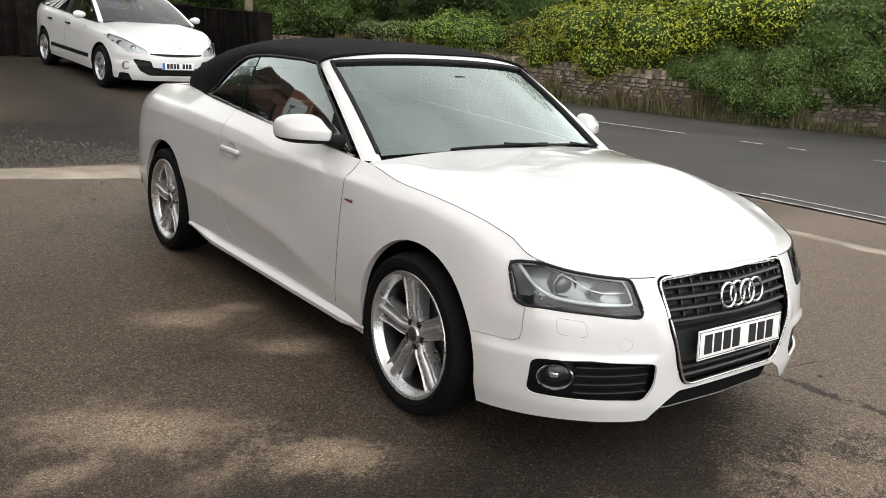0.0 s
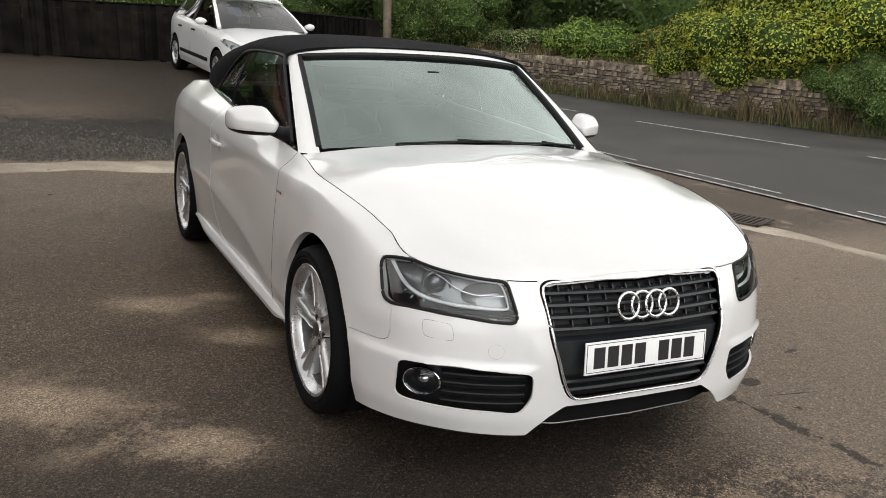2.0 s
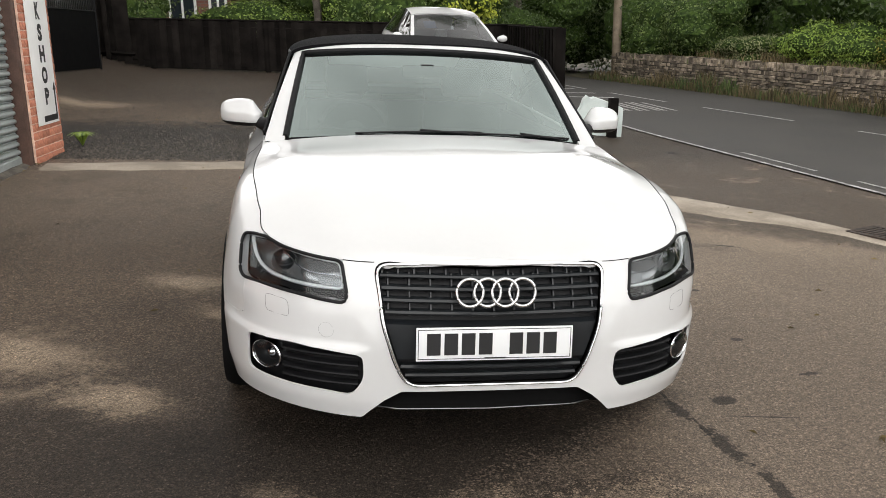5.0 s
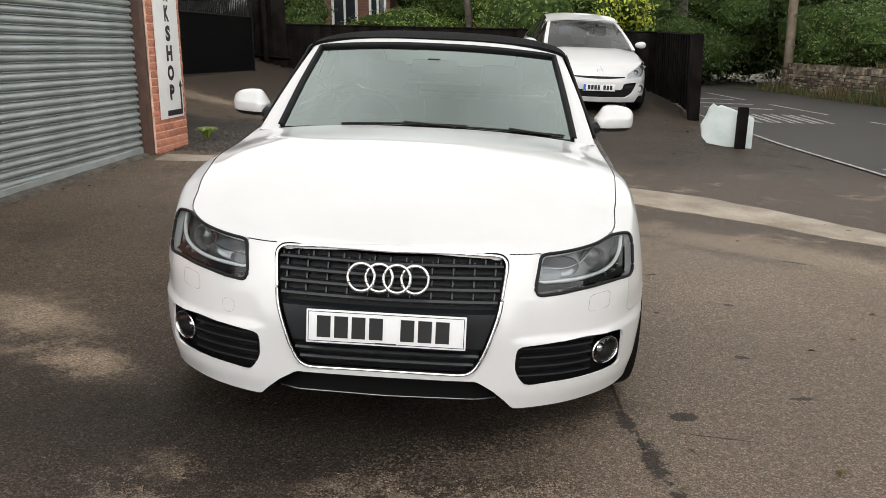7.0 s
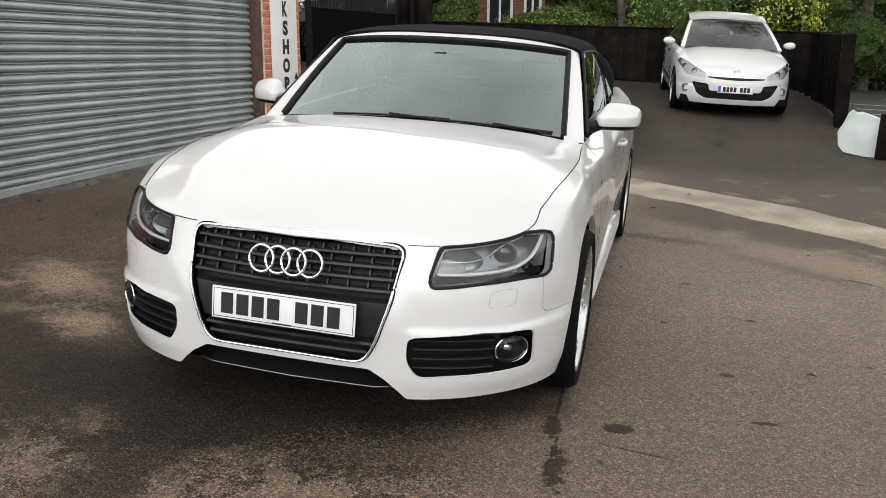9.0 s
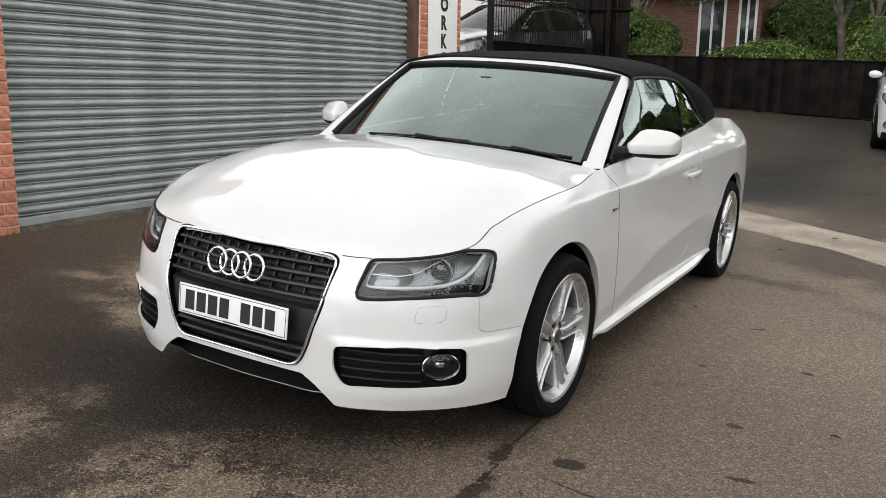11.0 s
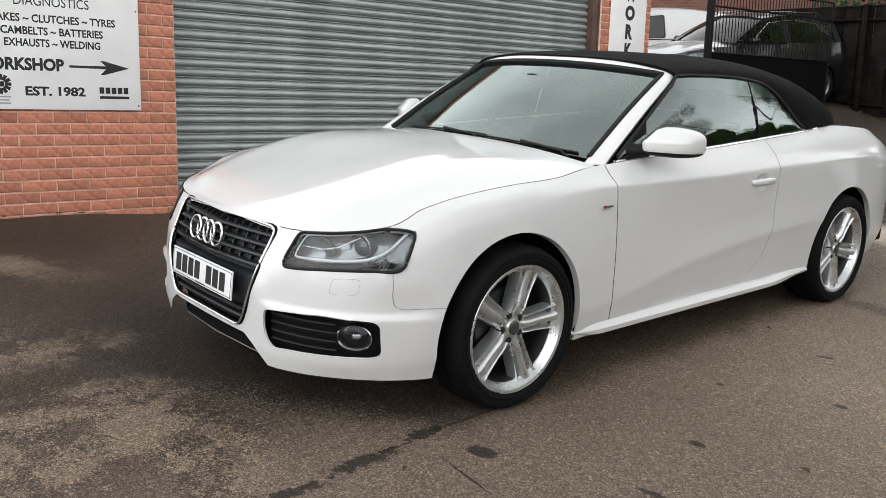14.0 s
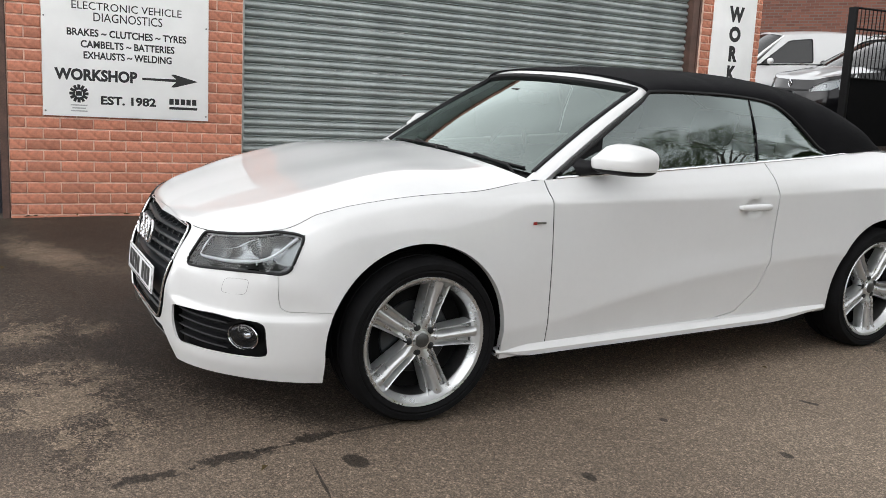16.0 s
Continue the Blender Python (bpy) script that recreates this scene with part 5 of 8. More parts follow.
# side vents with fog lamps, and headlamps
crest = [p for p in shell.top() if 0.46 < p[0] < 0.84 and p[1] < -0.4]
for sd in (1, -1):
    bm = shell.mesh([VT], (sd,), offset=-0.045, gap=-0.005, flange=0)
    vent = part("air_vent", bm, black_plastic, car, "black vent with fog lamp")
    bm = bmesh.new()
    rows = []
    for x in np.linspace(0.405, 0.835, 24):
        rows.append([Vector((sd * (p.x - 0.3 * d), p.y + d, p.z)) for p, d in [(shell.at_front(x, z), d) for z, d in ((0.262, 0.012), (0.264, 0.052), (0.32, 0.055), (0.40, 0.055), (0.466, 0.052), (0.468, 0.012))]])
    sheet(bm, rows)
    bmesh.ops.recalc_face_normals(bm, faces=bm.faces)
    part("vent_duct", bm, black_plastic, vent)
    for z in (0.318, 0.350, 0.383, 0.414):
        bm = bmesh.new()
        pts = [shell.at_front(x, z + 0.006 * (0.6 - x)) for x in np.linspace(0.440, 0.688, 14)]
        rows = [[Vector((p.x * sd, p.y + dy, p.z + dz)) for dy, dz in ((0.045, -0.004), (0.024, -0.006), (0.020, -0.003), (0.023, 0.001), (0.045, 0.006))] for p in pts]
        sheet(bm, rows)
        bmesh.ops.recalc_face_normals(bm, faces=bm.faces)
        part("vent_bar", bm, black_plastic, vent)
    c = shell.at_front(0.750, 0.371)
    turn = Matrix.Translation((sd * 0.740, c.y + 0.012, 0.371)) @ Matrix.Rotation(sd * radians(40), 4, "Z") @ Matrix.Rotation(radians(90), 4, "X") @ Matrix.Diagonal((1.16, 0.88, 1, 1))
    bm = bmesh.new()
    lathe(bm, [(0.056, -0.03), (0.056, 0.004), (0.0535, 0.007), (0.051, 0.004), (0.050, -0.004)], 36, turn)
    fog = part("fog_lamp", bm, chrome, vent, "round fog lamp in a chrome ring")
    bm = bmesh.new()
    lathe(bm, [(0.050, -0.002), (0.045, -0.022), (0.030, -0.042), (0.0, -0.05)], 30, turn)
    part("reflector", bm, dark_grey, fog)
    bm = bmesh.new()
    lathe(bm, [(0.018, -0.048), (0.017, -0.018), (0.010, -0.010), (0.0, -0.008)], 20, turn)
    part("bulb_cap", bm, chrome, fog)
    bm = bmesh.new()
    lathe(bm, [(0.051, 0.0), (0.040, 0.008), (0.02, 0.012), (0, 0.013)], 30, turn)
    part("fog_glass", bm, lamp_glass, fog).visible_shadow = False
    # headlamp
    bm = shell.mesh([HL], (sd,), gap=0.002, flange=0.0)
    lamp = part("headlamp", bm, lamp_glass, car, "clear headlamp with dark bezel", smooth=180)
    lamp.visible_shadow = False
    bm = shell.mesh([HL], (sd,), offset=-0.060, gap=-0.010, flange=0.0)
    part("housing", bm, lamp_grey, lamp, "grey lamp housing", smooth=180)
    # dark rim round the glass
    rimpts = [shell.at_front(x, z) for x, z in rounded([(0.488, 0.722), (0.490, 0.70), (0.475, 0.612), (0.485, 0.592), (0.56, 0.597), (0.68, 0.608), (0.822, 0.613), (0.834, 0.628), (0.829, 0.72), (0.820, 0.748), (0.79, 0.7525), (0.764, 0.754)], 0.008, 3)[4:-4]]
    rimpts += [Vector((p[0], p[1], p[2] - 0.004)) for p in reversed(crest) if 0.494 < p[0] < 0.742]
    bm = bmesh.new()
    tube(bm, [p + Vector((0.0016, -0.0022, 0)) for p in even_loop(rimpts, 140, 3)], 0.0058, 8, closed=True)
    for v in bm.verts:
        v.co.x *= sd
    bmesh.ops.recalc_face_normals(bm, faces=bm.faces)
    part("lamp_rim", bm, black_plastic, lamp)

    def lampat(x, z, deep):
        p = shell.at_front(x, z)
        return Vector((sd * (p.x - deep * 0.45), p.y + deep, p.z))

    c = lampat(0.700, 0.680, 0.052)
    face = Matrix.Translation(c) @ Matrix.Rotation(sd * radians(16), 4, "Z") @ Matrix.Rotation(radians(90), 4, "X")
    bm = bmesh.new()
    lathe(bm, [(0.048, -0.03), (0.048, 0.012), (0.044, 0.015), (0.038, 0.004), (0.036, -0.02)], 32, face)
    part("projector_ring", bm, lamp_grey, lamp)
    bm = bmesh.new()
    lathe(bm, [(0.037, -0.006), (0.030, 0.008), (0.018, 0.016), (0, 0.019)], 28, face)
    part("projector_lens", bm, lens_glass, lamp, "dark projector lens").visible_shadow = False
    bm = bmesh.new()
    lathe(bm, [(0.037, -0.016), (0, -0.02)], 24, face)
    part("projector_back", bm, lamp_grey, lamp)
    c = lampat(0.575, 0.666, 0.050)
    face = Matrix.Translation(c) @ Matrix.Rotation(sd * radians(12), 4, "Z") @ Matrix.Rotation(radians(90), 4, "X") @ Matrix.Diagonal((1.55, 0.85, 1, 1))
    bm = bmesh.new()
    lathe(bm, [(0.048, 0.006), (0.044, 0.001), (0.030, -0.004), (0.0, -0.007)], 30, face)
    part("reflector", bm, lamp_grey, lamp, "grey reflector")
    # light guide: along the bottom and up the outer end
    bm = bmesh.new()
    path = [(0.560, 0.712), (0.515, 0.700), (0.503, 0.665), (0.500, 0.632), (0.516, 0.626), (0.58, 0.627), (0.66, 0.631), (0.725, 0.640), (0.768, 0.662), (0.790, 0.695), (0.800, 0.735)]
    pp = np.array(path)
    dd = np.r_[0, np.cumsum(np.hypot(*np.diff(pp, axis=0).T))]
    q = pchip(dd, pp, np.linspace(0, dd[-1], 44))
    tube(bm, [lampat(x, z, 0.024) for x, z in q], [0.0030 + 0.0035 * smooth_step(0.1, 0.5, k / 43) for k in range(44)], 6)
    part("light_strip", bm, lamp_clear, lamp, "bright curved light strip")
    bm = bmesh.new()
    rows = [[lampat(x, z, d) for x, z, d in ((a, float(np.interp(a, [0.47, 0.80], [0.598, 0.622])), 0.010), (a, float(np.interp(a, [0.47, 0.80], [0.616, 0.640])), 0.045))] for a in np.linspace(0.475, 0.81, 20)]
    sheet(bm, rows)
    bmesh.ops.recalc_face_normals(bm, faces=bm.faces)
    part("lamp_sill", bm, black_plastic, lamp, "black lower bezel")
    # shelf between the two reflectors, and the bright facets at the outer end
    bm = bmesh.new()
    q = pchip([0, 0.3, 0.55, 0.8, 1.0], np.array([(0.508, 0.664), (0.585, 0.664), (0.640, 0.676), (0.690, 0.712), (0.745, 0.735)]), np.linspace(0, 1, 30))
    tube(bm, [lampat(x, z, 0.030) for x, z in q], 0.0024, 6)
    part("lamp_shelf", bm, lamp_silver, lamp)
    for k, (x, z) in enumerate(((0.735, 0.630), (0.752, 0.641), (0.768, 0.634), (0.780, 0.652))):
        p = lampat(x, z, 0.026)
        bm = bmesh.new()
        box(bm, -0.009, 0.009, -0.004, 0.004, -0.006, 0.006, 0.002, Matrix.Translation(p) @ Matrix.Rotation(0.5 + k, 4, "Y"), seg=1)
        part("lamp_facet", bm, lamp_silver, lamp)
    bm = bmesh.new()
    rows = [[lampat(x, z, 0.038) for x in (0.792, 0.806, 0.818)] for z in np.linspace(0.635, 0.735, 6)]
    sheet(bm, rows)
    bmesh.ops.recalc_face_normals(bm, faces=bm.faces)
    part("side_reflector", bm, lamp_grey, lamp)
    # washer flap
    flap = rounded([(0.669, 0.577), (0.745, 0.582), (0.743, 0.526), (0.664, 0.523)], 0.016, 4)
    bm = bmesh.new()
    tube(bm, [(sd * (lambda p: p.x)(shell.at_front(x, z)), shell.at_front(x, z).y - 0.0002, z) for x, z in flap], 0.0008, 4, closed=True)
    part("washer_flap_seam", bm, steel, car)
bm = bmesh.new()
tube(bm, [shell.at_front(-0.545 + 0.024 * math.cos(a), 0.500 + 0.024 * math.sin(a)) + Vector((0, 0.0003, 0)) for a in np.linspace(0, 2 * math.pi, 24, endpoint=False)], 0.0007, 4, closed=True)
part("tow_cap_seam", bm, steel, car)

# underside, cabin
bm = bmesh.new()
box(bm, -0.56, 0.56, -0.70, 3.5, 0.17, 0.50, 0.03)
box(bm, -0.86, 0.86, 0.45, 2.28, 0.19, 0.27, 0.01)
box(bm, -0.70, 0.70, -0.62, -0.44, 0.22, 0.62, 0.02)
box(bm, -0.80, 0.80, 3.2, 3.6, 0.28, 0.8, 0.02)
part("underbody", bm, dark_void, car, "black underbody")
bm = bmesh.new()
box(bm, -0.80, 0.80, 0.55, 2.5, 0.26, 0.30)
box(bm, 0.74, 0.80, 0.60, 2.6, 0.30, 0.93)
box(bm, -0.80, -0.74, 0.60, 2.6, 0.30, 0.93)
box(bm, -0.78, 0.78, 2.45, 2.55, 0.3, 0.98)
part("cabin_tub", bm, seat_mat, car, "dark cabin trim")
bm = bmesh.new()
rows = []
for x in np.linspace(-0.72, 0.72, 21):
    k = 1 - (abs(x) / 0.72) ** 2
    rows.append([(x, 0.62 - 0.12 * k, 0.90), (x, 0.66 - 0.10 * k, 0.935), (x, 0.85, 0.945 + 0.02 * math.exp(-((x + 0.36) / 0.16) ** 2)), (x, 0.98, 0.93), (x, 1.03, 0.88), (x, 1.0, 0.72), (x, 0.9, 0.55)])
sheet(bm, rows)
bmesh.ops.recalc_face_normals(bm, faces=bm.faces)
part("dashboard", bm, seat_mat, car, "dark grey dashboard")
bm = bmesh.new()
wheel_m = Matrix.Translation((-0.36, 1.13, 0.905)) @ Matrix.Rotation(radians(68), 4, "X")
tube(bm, [wheel_m @ Vector((0.185 * math.cos(a), 0.185 * math.sin(a), 0)) for a in np.linspace(0, 2 * math.pi, 36, endpoint=False)], 0.014, 8, closed=True)
sw = part("steering_wheel", bm, seat_mat, car, "dark steering wheel")
for a in (0.2, 2.94, 4.71):
    bm = bmesh.new()
    tube(bm, [wheel_m @ Vector((0.18 * math.cos(a), 0.18 * math.sin(a), 0)), wheel_m @ Vector((0.05 * math.cos(a), 0.05 * math.sin(a), -0.01))], 0.016, 8)
    part("spoke", bm, seat_mat, sw)
bm = bmesh.new()
lathe(bm, [(0.075, -0.03), (0.075, 0.0), (0.05, 0.015), (0, 0.02)], 20, wheel_m)
part("airbag_cover", bm, seat_mat, sw)
for x, y in ((-0.36, 1.55), (0.36, 1.55), (-0.34, 2.30), (0.34, 2.30)):
    m = Matrix.Translation((x, y, 0))
    lean = m @ Matrix.Translation((0, 0.10, 0.52)) @ Matrix.Rotation(radians(-18), 4, "X")
    bm = bmesh.new()
    box(bm, -0.25, 0.25, -0.28 if y < 2 else -0.2, 0.24, 0.34, 0.56, 0.06, m, 3)
    seat = part("seat", bm, seat_mat, car, "dark leather seat")
    bm = bmesh.new()
    box(bm, -0.25, 0.25, 0.06, 0.20, -0.02, 0.56 if y < 2 else 0.46, 0.06, lean, 3)
    part("backrest", bm, seat_mat, seat)
    bm = bmesh.new()
    z0 = 0.0 if y < 2 else -0.10
    box(bm, -0.13, 0.13, 0.07, 0.17, 0.60 + z0, 0.78 + z0, 0.045, lean, 3)
    part("headrest", bm, seat_mat, seat)
bm = bmesh.new()
p = screen(0.0, 0.86)
box(bm, -0.12, 0.12, p.y + 0.05, p.y + 0.09, p.z - 0.09, p.z - 0.025, 0.02)
part("rear_view_mirror", bm, black_plastic, car)
bm = bmesh.new()
box(bm, -0.035, 0.035, p.y - 0.05, p.y + 0.02, p.z - 0.035, p.z - 0.016, 0.01)
part("sensor_housing", bm, black_plastic, car)



def lettering(text, size, width=None, bold=0.0):
    """A bmesh of a line of text in the built-in font, lying in x (along) and z (up), facing -y, its left foot at the origin."""
    cu = bpy.data.curves.new("lettering", "FONT")
    cu.body, cu.size, cu.offset, cu.extrude = text, 1.0, bold, 0.0
    cu.resolution_u = 3
    ob = bpy.data.objects.new("lettering", cu)
    scene.collection.objects.link(ob)
    me = bpy.data.meshes.new_from_object(ob.evaluated_get(bpy.context.evaluated_depsgraph_get()))
    bpy.data.objects.remove(ob)
    bm = bmesh.new()
    bm.from_mesh(me)
    bpy.data.meshes.remove(me)
    lo, hi = min(v.co.x for v in bm.verts), max(v.co.x for v in bm.verts)
    b, t = min(v.co.y for v in bm.verts), max(v.co.y for v in bm.verts)
    for v in bm.verts:
        v.co = Vector(((v.co.x - lo) * (width / (hi - lo) if width else size / (t - b)), 0.0, (v.co.y - b) * size / (t - b)))
    return bm


def wall_text(parent, text, s0, s1, z0, z1, x, bold=0.0, material=None, name="lettering"):
    bm = lettering(text, z1 - z0, s1 - s0, bold)
    for v in bm.verts:
        v.co = Vector((x, s0 + v.co.x, z0 + v.co.z))
    bm.normal_update()
    for f in bm.faces:
        if f.normal.x < 0:
            f.normal_flip()
    # each letter is a part of its own
    left = set(bm.verts)
    while left:
        stack, isle = [left.pop()], []
        while stack:
            q = stack.pop()
            isle.append(q)
            for e in q.link_edges:
                o = e.other_vert(q)
                if o in left:
                    left.discard(o)
                    stack.append(o)
        one = bmesh.new()
        copy = {q: one.verts.new(q.co) for q in isle}
        for f in {f for q in isle for f in q.link_faces}:
            one.faces.new([copy[q] for q in f.verts])
        if len(one.faces):
            part("letter", one, material or letter_black, parent, smooth=False)
        else:
            one.free()
    bm.free()


# ---- workshop building ----
def brick_mesh(w, h=0.0705, d=0.011):
    """One brick face with worn, slightly uneven edges; x out of the wall."""
    bm = bmesh.new()
    e = 0.004
    q = [(-w / 2, -h / 2), (w / 2, -h / 2), (w / 2, h / 2), (-w / 2, h / 2)]
    j = lambda: random.uniform(-0.0018, 0.0018)
    back = [bm.verts.new((0, y, z)) for y, z in q]
    mid = [bm.verts.new((d - 0.004, y + j(), z + j())) for y, z in q]
    face = [bm.verts.new((d + j() * 0.8, y * (1 - 2 * e / w) + j(), z * (1 - 2 * e / h) + j())) for y, z in q]
    for a, b in ((back, mid), (mid, face)):
        for i in range(4):
            bm.faces.new((a[i], a[(i + 1) % 4], b[(i + 1) % 4], b[i]))
    bm.faces.new(face)
    bmesh.ops.recalc_face_normals(bm, faces=bm.faces)
    me = bpy.data.meshes.new("brick")
    bm.to_mesh(me)
    bm.free()
    me.materials.append(brick_mat)
    return me


LEFT0, LEFT1, RIGHT0, RIGHT1 = -1.46, 0.29, 5.32, 6.21
bm = bmesh.new()
box(bm, -0.36, 0.0, LEFT0, LEFT1, -0.1, 2.9)
box(bm, -0.36, 0.0, RIGHT0, RIGHT1, -0.1, 2.9)
wall_front = part("wall_workshop", bm, mortar, smooth=False)
wall_front.matrix_basis = WALL
tagged(wall_front, "salmon-painted brick piers of the workshop", "wall", kind="structure")
bm = bmesh.new()
box(bm, -0.36, 0.02, LEFT0 - 1.3, RIGHT1, 2.9, 3.02)
box(bm, -0.36, 0.02, LEFT0 - 1.3, LEFT0 - 1.15, -0.1, 2.9)
box(bm, -9.0, -0.36, RIGHT1 - 0.3, RIGHT1, -0.1, 3.02)
box(bm, -9.0, -0.36, LEFT0 - 1.3, LEFT0 - 1.0, -0.1, 3.02)
box(bm, -9.0, -0.4, LEFT0 - 1.0, RIGHT1 - 0.3, 2.94, 3.04)
upper = part("wall_upper", bm, render_wall, smooth=False)
upper.matrix_basis = WALL
tagged(upper, "plain upper wall of the workshop", "wall", kind="structure")
door_dark = shade("dark_blue_door", (0.012, 0.012, 0.022), 0.5, vary=0.2, scale=4, fine=60)
bm = bmesh.new()
box(bm, -0.12, -0.07, LEFT0 - 1.15, LEFT0 - 0.05, 0.1, 2.5, 0.004)
for z in (0.35, 1.05, 1.75):
    box(bm, -0.07, -0.05, LEFT0 - 1.0, LEFT0 - 0.2, z, z + 0.55, 0.008)
box(bm, -0.14, -0.12, LEFT0 - 1.15, LEFT0, 0.0, 2.9)
side_door = part("door_side", bm, door_dark, smooth=False)
side_door.matrix_basis = WALL
tagged(side_door, "dark painted panelled door beside the brick pier", "door", kind="structure")
bm = bmesh.new()
box(bm, -0.10, 0.015, LEFT0 - 0.055, LEFT0 - 0.004, 0.1, 2.6, 0.004)
part("door_frame", bm, frame_brown, side_door, "dark door frame", smooth=False)

COURSE, LONG = 0.0825, 0.2365
shapes = [brick_mesh(LONG - 0.010) for _ in range(6)]
cut_w = {}
for s0, s1 in ((LEFT0, LEFT1), (RIGHT0, RIGHT1)):
    n = 0
    z = 0.0400
    while z < 2.86:
        y = s0 - (0 if n % 2 else LONG / 2)
        while y < s1 - 0.02:
            a, b = max(y, s0), min(y + LONG, s1)
            if b - a > 0.05:
                w = round(b - a - 0.010, 3)
                if abs(w - (LONG - 0.010)) < 0.002:
                    me = random.choice(shapes)
                elif w in cut_w:
                    me = cut_w[w]
                else:
                    me = cut_w[w] = brick_mesh(w)
                ob = new("brick", me)
                ob.parent = wall_front
                ob.matrix_basis = Matrix.Translation((random.uniform(-0.0025, 0.0015), (a + b) / 2, z + COURSE / 2))
            y += LONG
        z += COURSE
        n += 1

# roller shutter: curved laths between guides
shutter = empty("roller_shutter", WALL, "closed galvanised steel roller shutter in the workshop wall", "roller shutter")
PITCH = 0.0755
S0, S1 = LEFT1 + 0.0, RIGHT0 + 0.02
prof = [(-0.028, 0.0), (-0.012, 0.001), (-0.006, 0.005), (-0.008, 0.0095), (-0.018, 0.0115), (-0.030, 0.0125), (-0.030, 0.0150), (-0.016, 0.0175), (0.002, 0.024), (0.011, 0.034), (0.013, 0.045), (0.008, 0.057), (-0.004, 0.067), (-0.018, 0.0725), (-0.030, 0.0740), (-0.030, PITCH)]
bm = bmesh.new()
sheet(bm, [[(x - 0.11, s, z) for x, z in prof] for s in np.linspace(S0, S1, 5)])
bmesh.ops.recalc_face_normals(bm, faces=bm.faces)
if sum(f.normal.x for f in bm.faces) < 0:
    bmesh.ops.reverse_faces(bm, faces=bm.faces)
lath = bpy.data.meshes.new("lath")
bm.to_mesh(lath)
bm.free()
lath.materials.append(slat_mat)
lath.shade_smooth()
lath.set_sharp_from_angle(angle=radians(50))
for k in range(36):
    ob = new("lath", lath)
    ob.parent = shutter
    ob.matrix_basis = Matrix.Translation((random.uniform(-0.002, 0.002), 0, 0.245 + k * PITCH)) @ Matrix.Rotation(random.uniform(-0.0004, 0.0004), 4, "X")
bm = bmesh.new()
rows = [[(x, s, 0.05 * (s - 2.5) * 0.36 + z) for x, z in ((-0.115, 0.275), (-0.098, 0.262), (-0.095, 0.17), (-0.075, 0.165), (-0.075, 0.155), (-0.12, 0.155))] for s in np.linspace(S0, S1, 9)]
sheet(bm, rows)
bmesh.ops.recalc_face_normals(bm, faces=bm.faces)
part("bottom_rail", bm, slat_mat, shutter, "grey bottom rail", smooth=30)
for a, b, mt in ((S0 - 0.012, S0 + 0.035, slat_mat), (S1 - 0.14, S1 - 0.055, frame_brown), (S1 - 0.045, S1 - 0.012, frame_brown)):
    bm = bmesh.new()
    box(bm, -0.13, -0.02 if mt is frame_brown else -0.075, a, b, 0.1, 2.9, 0.004)
    part("guide_rail", bm, mt, shutter, "upright guide rail", smooth=30)
bm = bmesh.new()
box(bm, -0.10, -0.07, 2.20, 2.34, 0.19, 0.215, 0.006)
part("shutter_latch", bm, shade("latch_green", (0.02, 0.10, 0.07), 0.5, vary=0.2), shutter, "small green latch")
# crumbly threshold below the shutter
bm = bmesh.new()
rows = []
for s in np.linspace(LEFT0 - 1.2, RIGHT1, 90):
    wx = -3.385 + 0.052 * s
    g = ground_at(wx, 0.35 + s)
    wob = 0.02 * noise.noise((s * 3, 0, 0))
    rows.append([(-0.2, s, g + 0.05), (-0.06 + wob, s, g + 0.03 + wob * 0.4), (-0.02 + wob * 2, s, g + 0.012), (0.01 + wob * 2, s, g - 0.01)])
sheet(bm, rows)
bmesh.ops.recalc_face_normals(bm, faces=bm.faces)
if sum(f.normal.z for f in bm.faces) < 0:
    bmesh.ops.reverse_faces(bm, faces=bm.faces)
thr = part("threshold", bm, shade("dirty_concrete", (0.045, 0.037, 0.030), 0.85, second=(0.13, 0.115, 0.095), vary=0.3, scale=9, fine=60, bump=0.6), smooth=60)
thr.matrix_basis = WALL
tagged(thr, "crumbling pale concrete threshold at the wall foot", "threshold", kind="structure")

# services board
board = empty("services_sign", WALL, "white workshop services sign with black lettering on brick", "sign")
bm = bmesh.new()
box(bm, 0.018, 0.030, -1.222, 0.004, 0.965, 2.25, 0.002)
panel_ob = part("sign_panel", bm, sign_white, board, smooth=30)
SX = 0.0308
for text, s0, s1, z0, z1, bold in (("ELECTRONIC VEHICLE", -1.012, -0.208, 1.768, 1.826, 0.004), ("DIAGNOSTICS", -0.860, -0.355, 1.684, 1.750, 0.004), ("BRAKES ~ CLUTCHES ~ TYRES", -1.048, -0.171, 1.570, 1.626, 0.028),
                                   ("CAMBELTS ~ BATTERIES", -0.953, -0.263, 1.484, 1.540, 0.028), ("EXHAUSTS ~ WELDING", -0.934, -0.285, 1.402, 1.458, 0.028), ("WORKSHOP", -1.140, -0.546, 1.236, 1.326, 0.045), ("EST. 1982", -0.815, -0.406, 1.060, 1.128, 0.04)):
    wall_text(panel_ob, text, s0, s1, z0, z1, SX, bold)
bm = bmesh.new()
pts = [(-0.51, 1.268), (-0.51, 1.284), (-0.25, 1.287), (-0.29, 1.322), (-0.265, 1.324), (-0.079, 1.276), (-0.265, 1.222), (-0.29, 1.224), (-0.25, 1.265)]
bm.faces.new([bm.verts.new((SX, s, z)) for s, z in pts])
bm.normal_update()
for f in bm.faces:
    if f.normal.x < 0:
        f.normal_flip()
part("arrow", bm, letter_black, panel_ob, smooth=False)
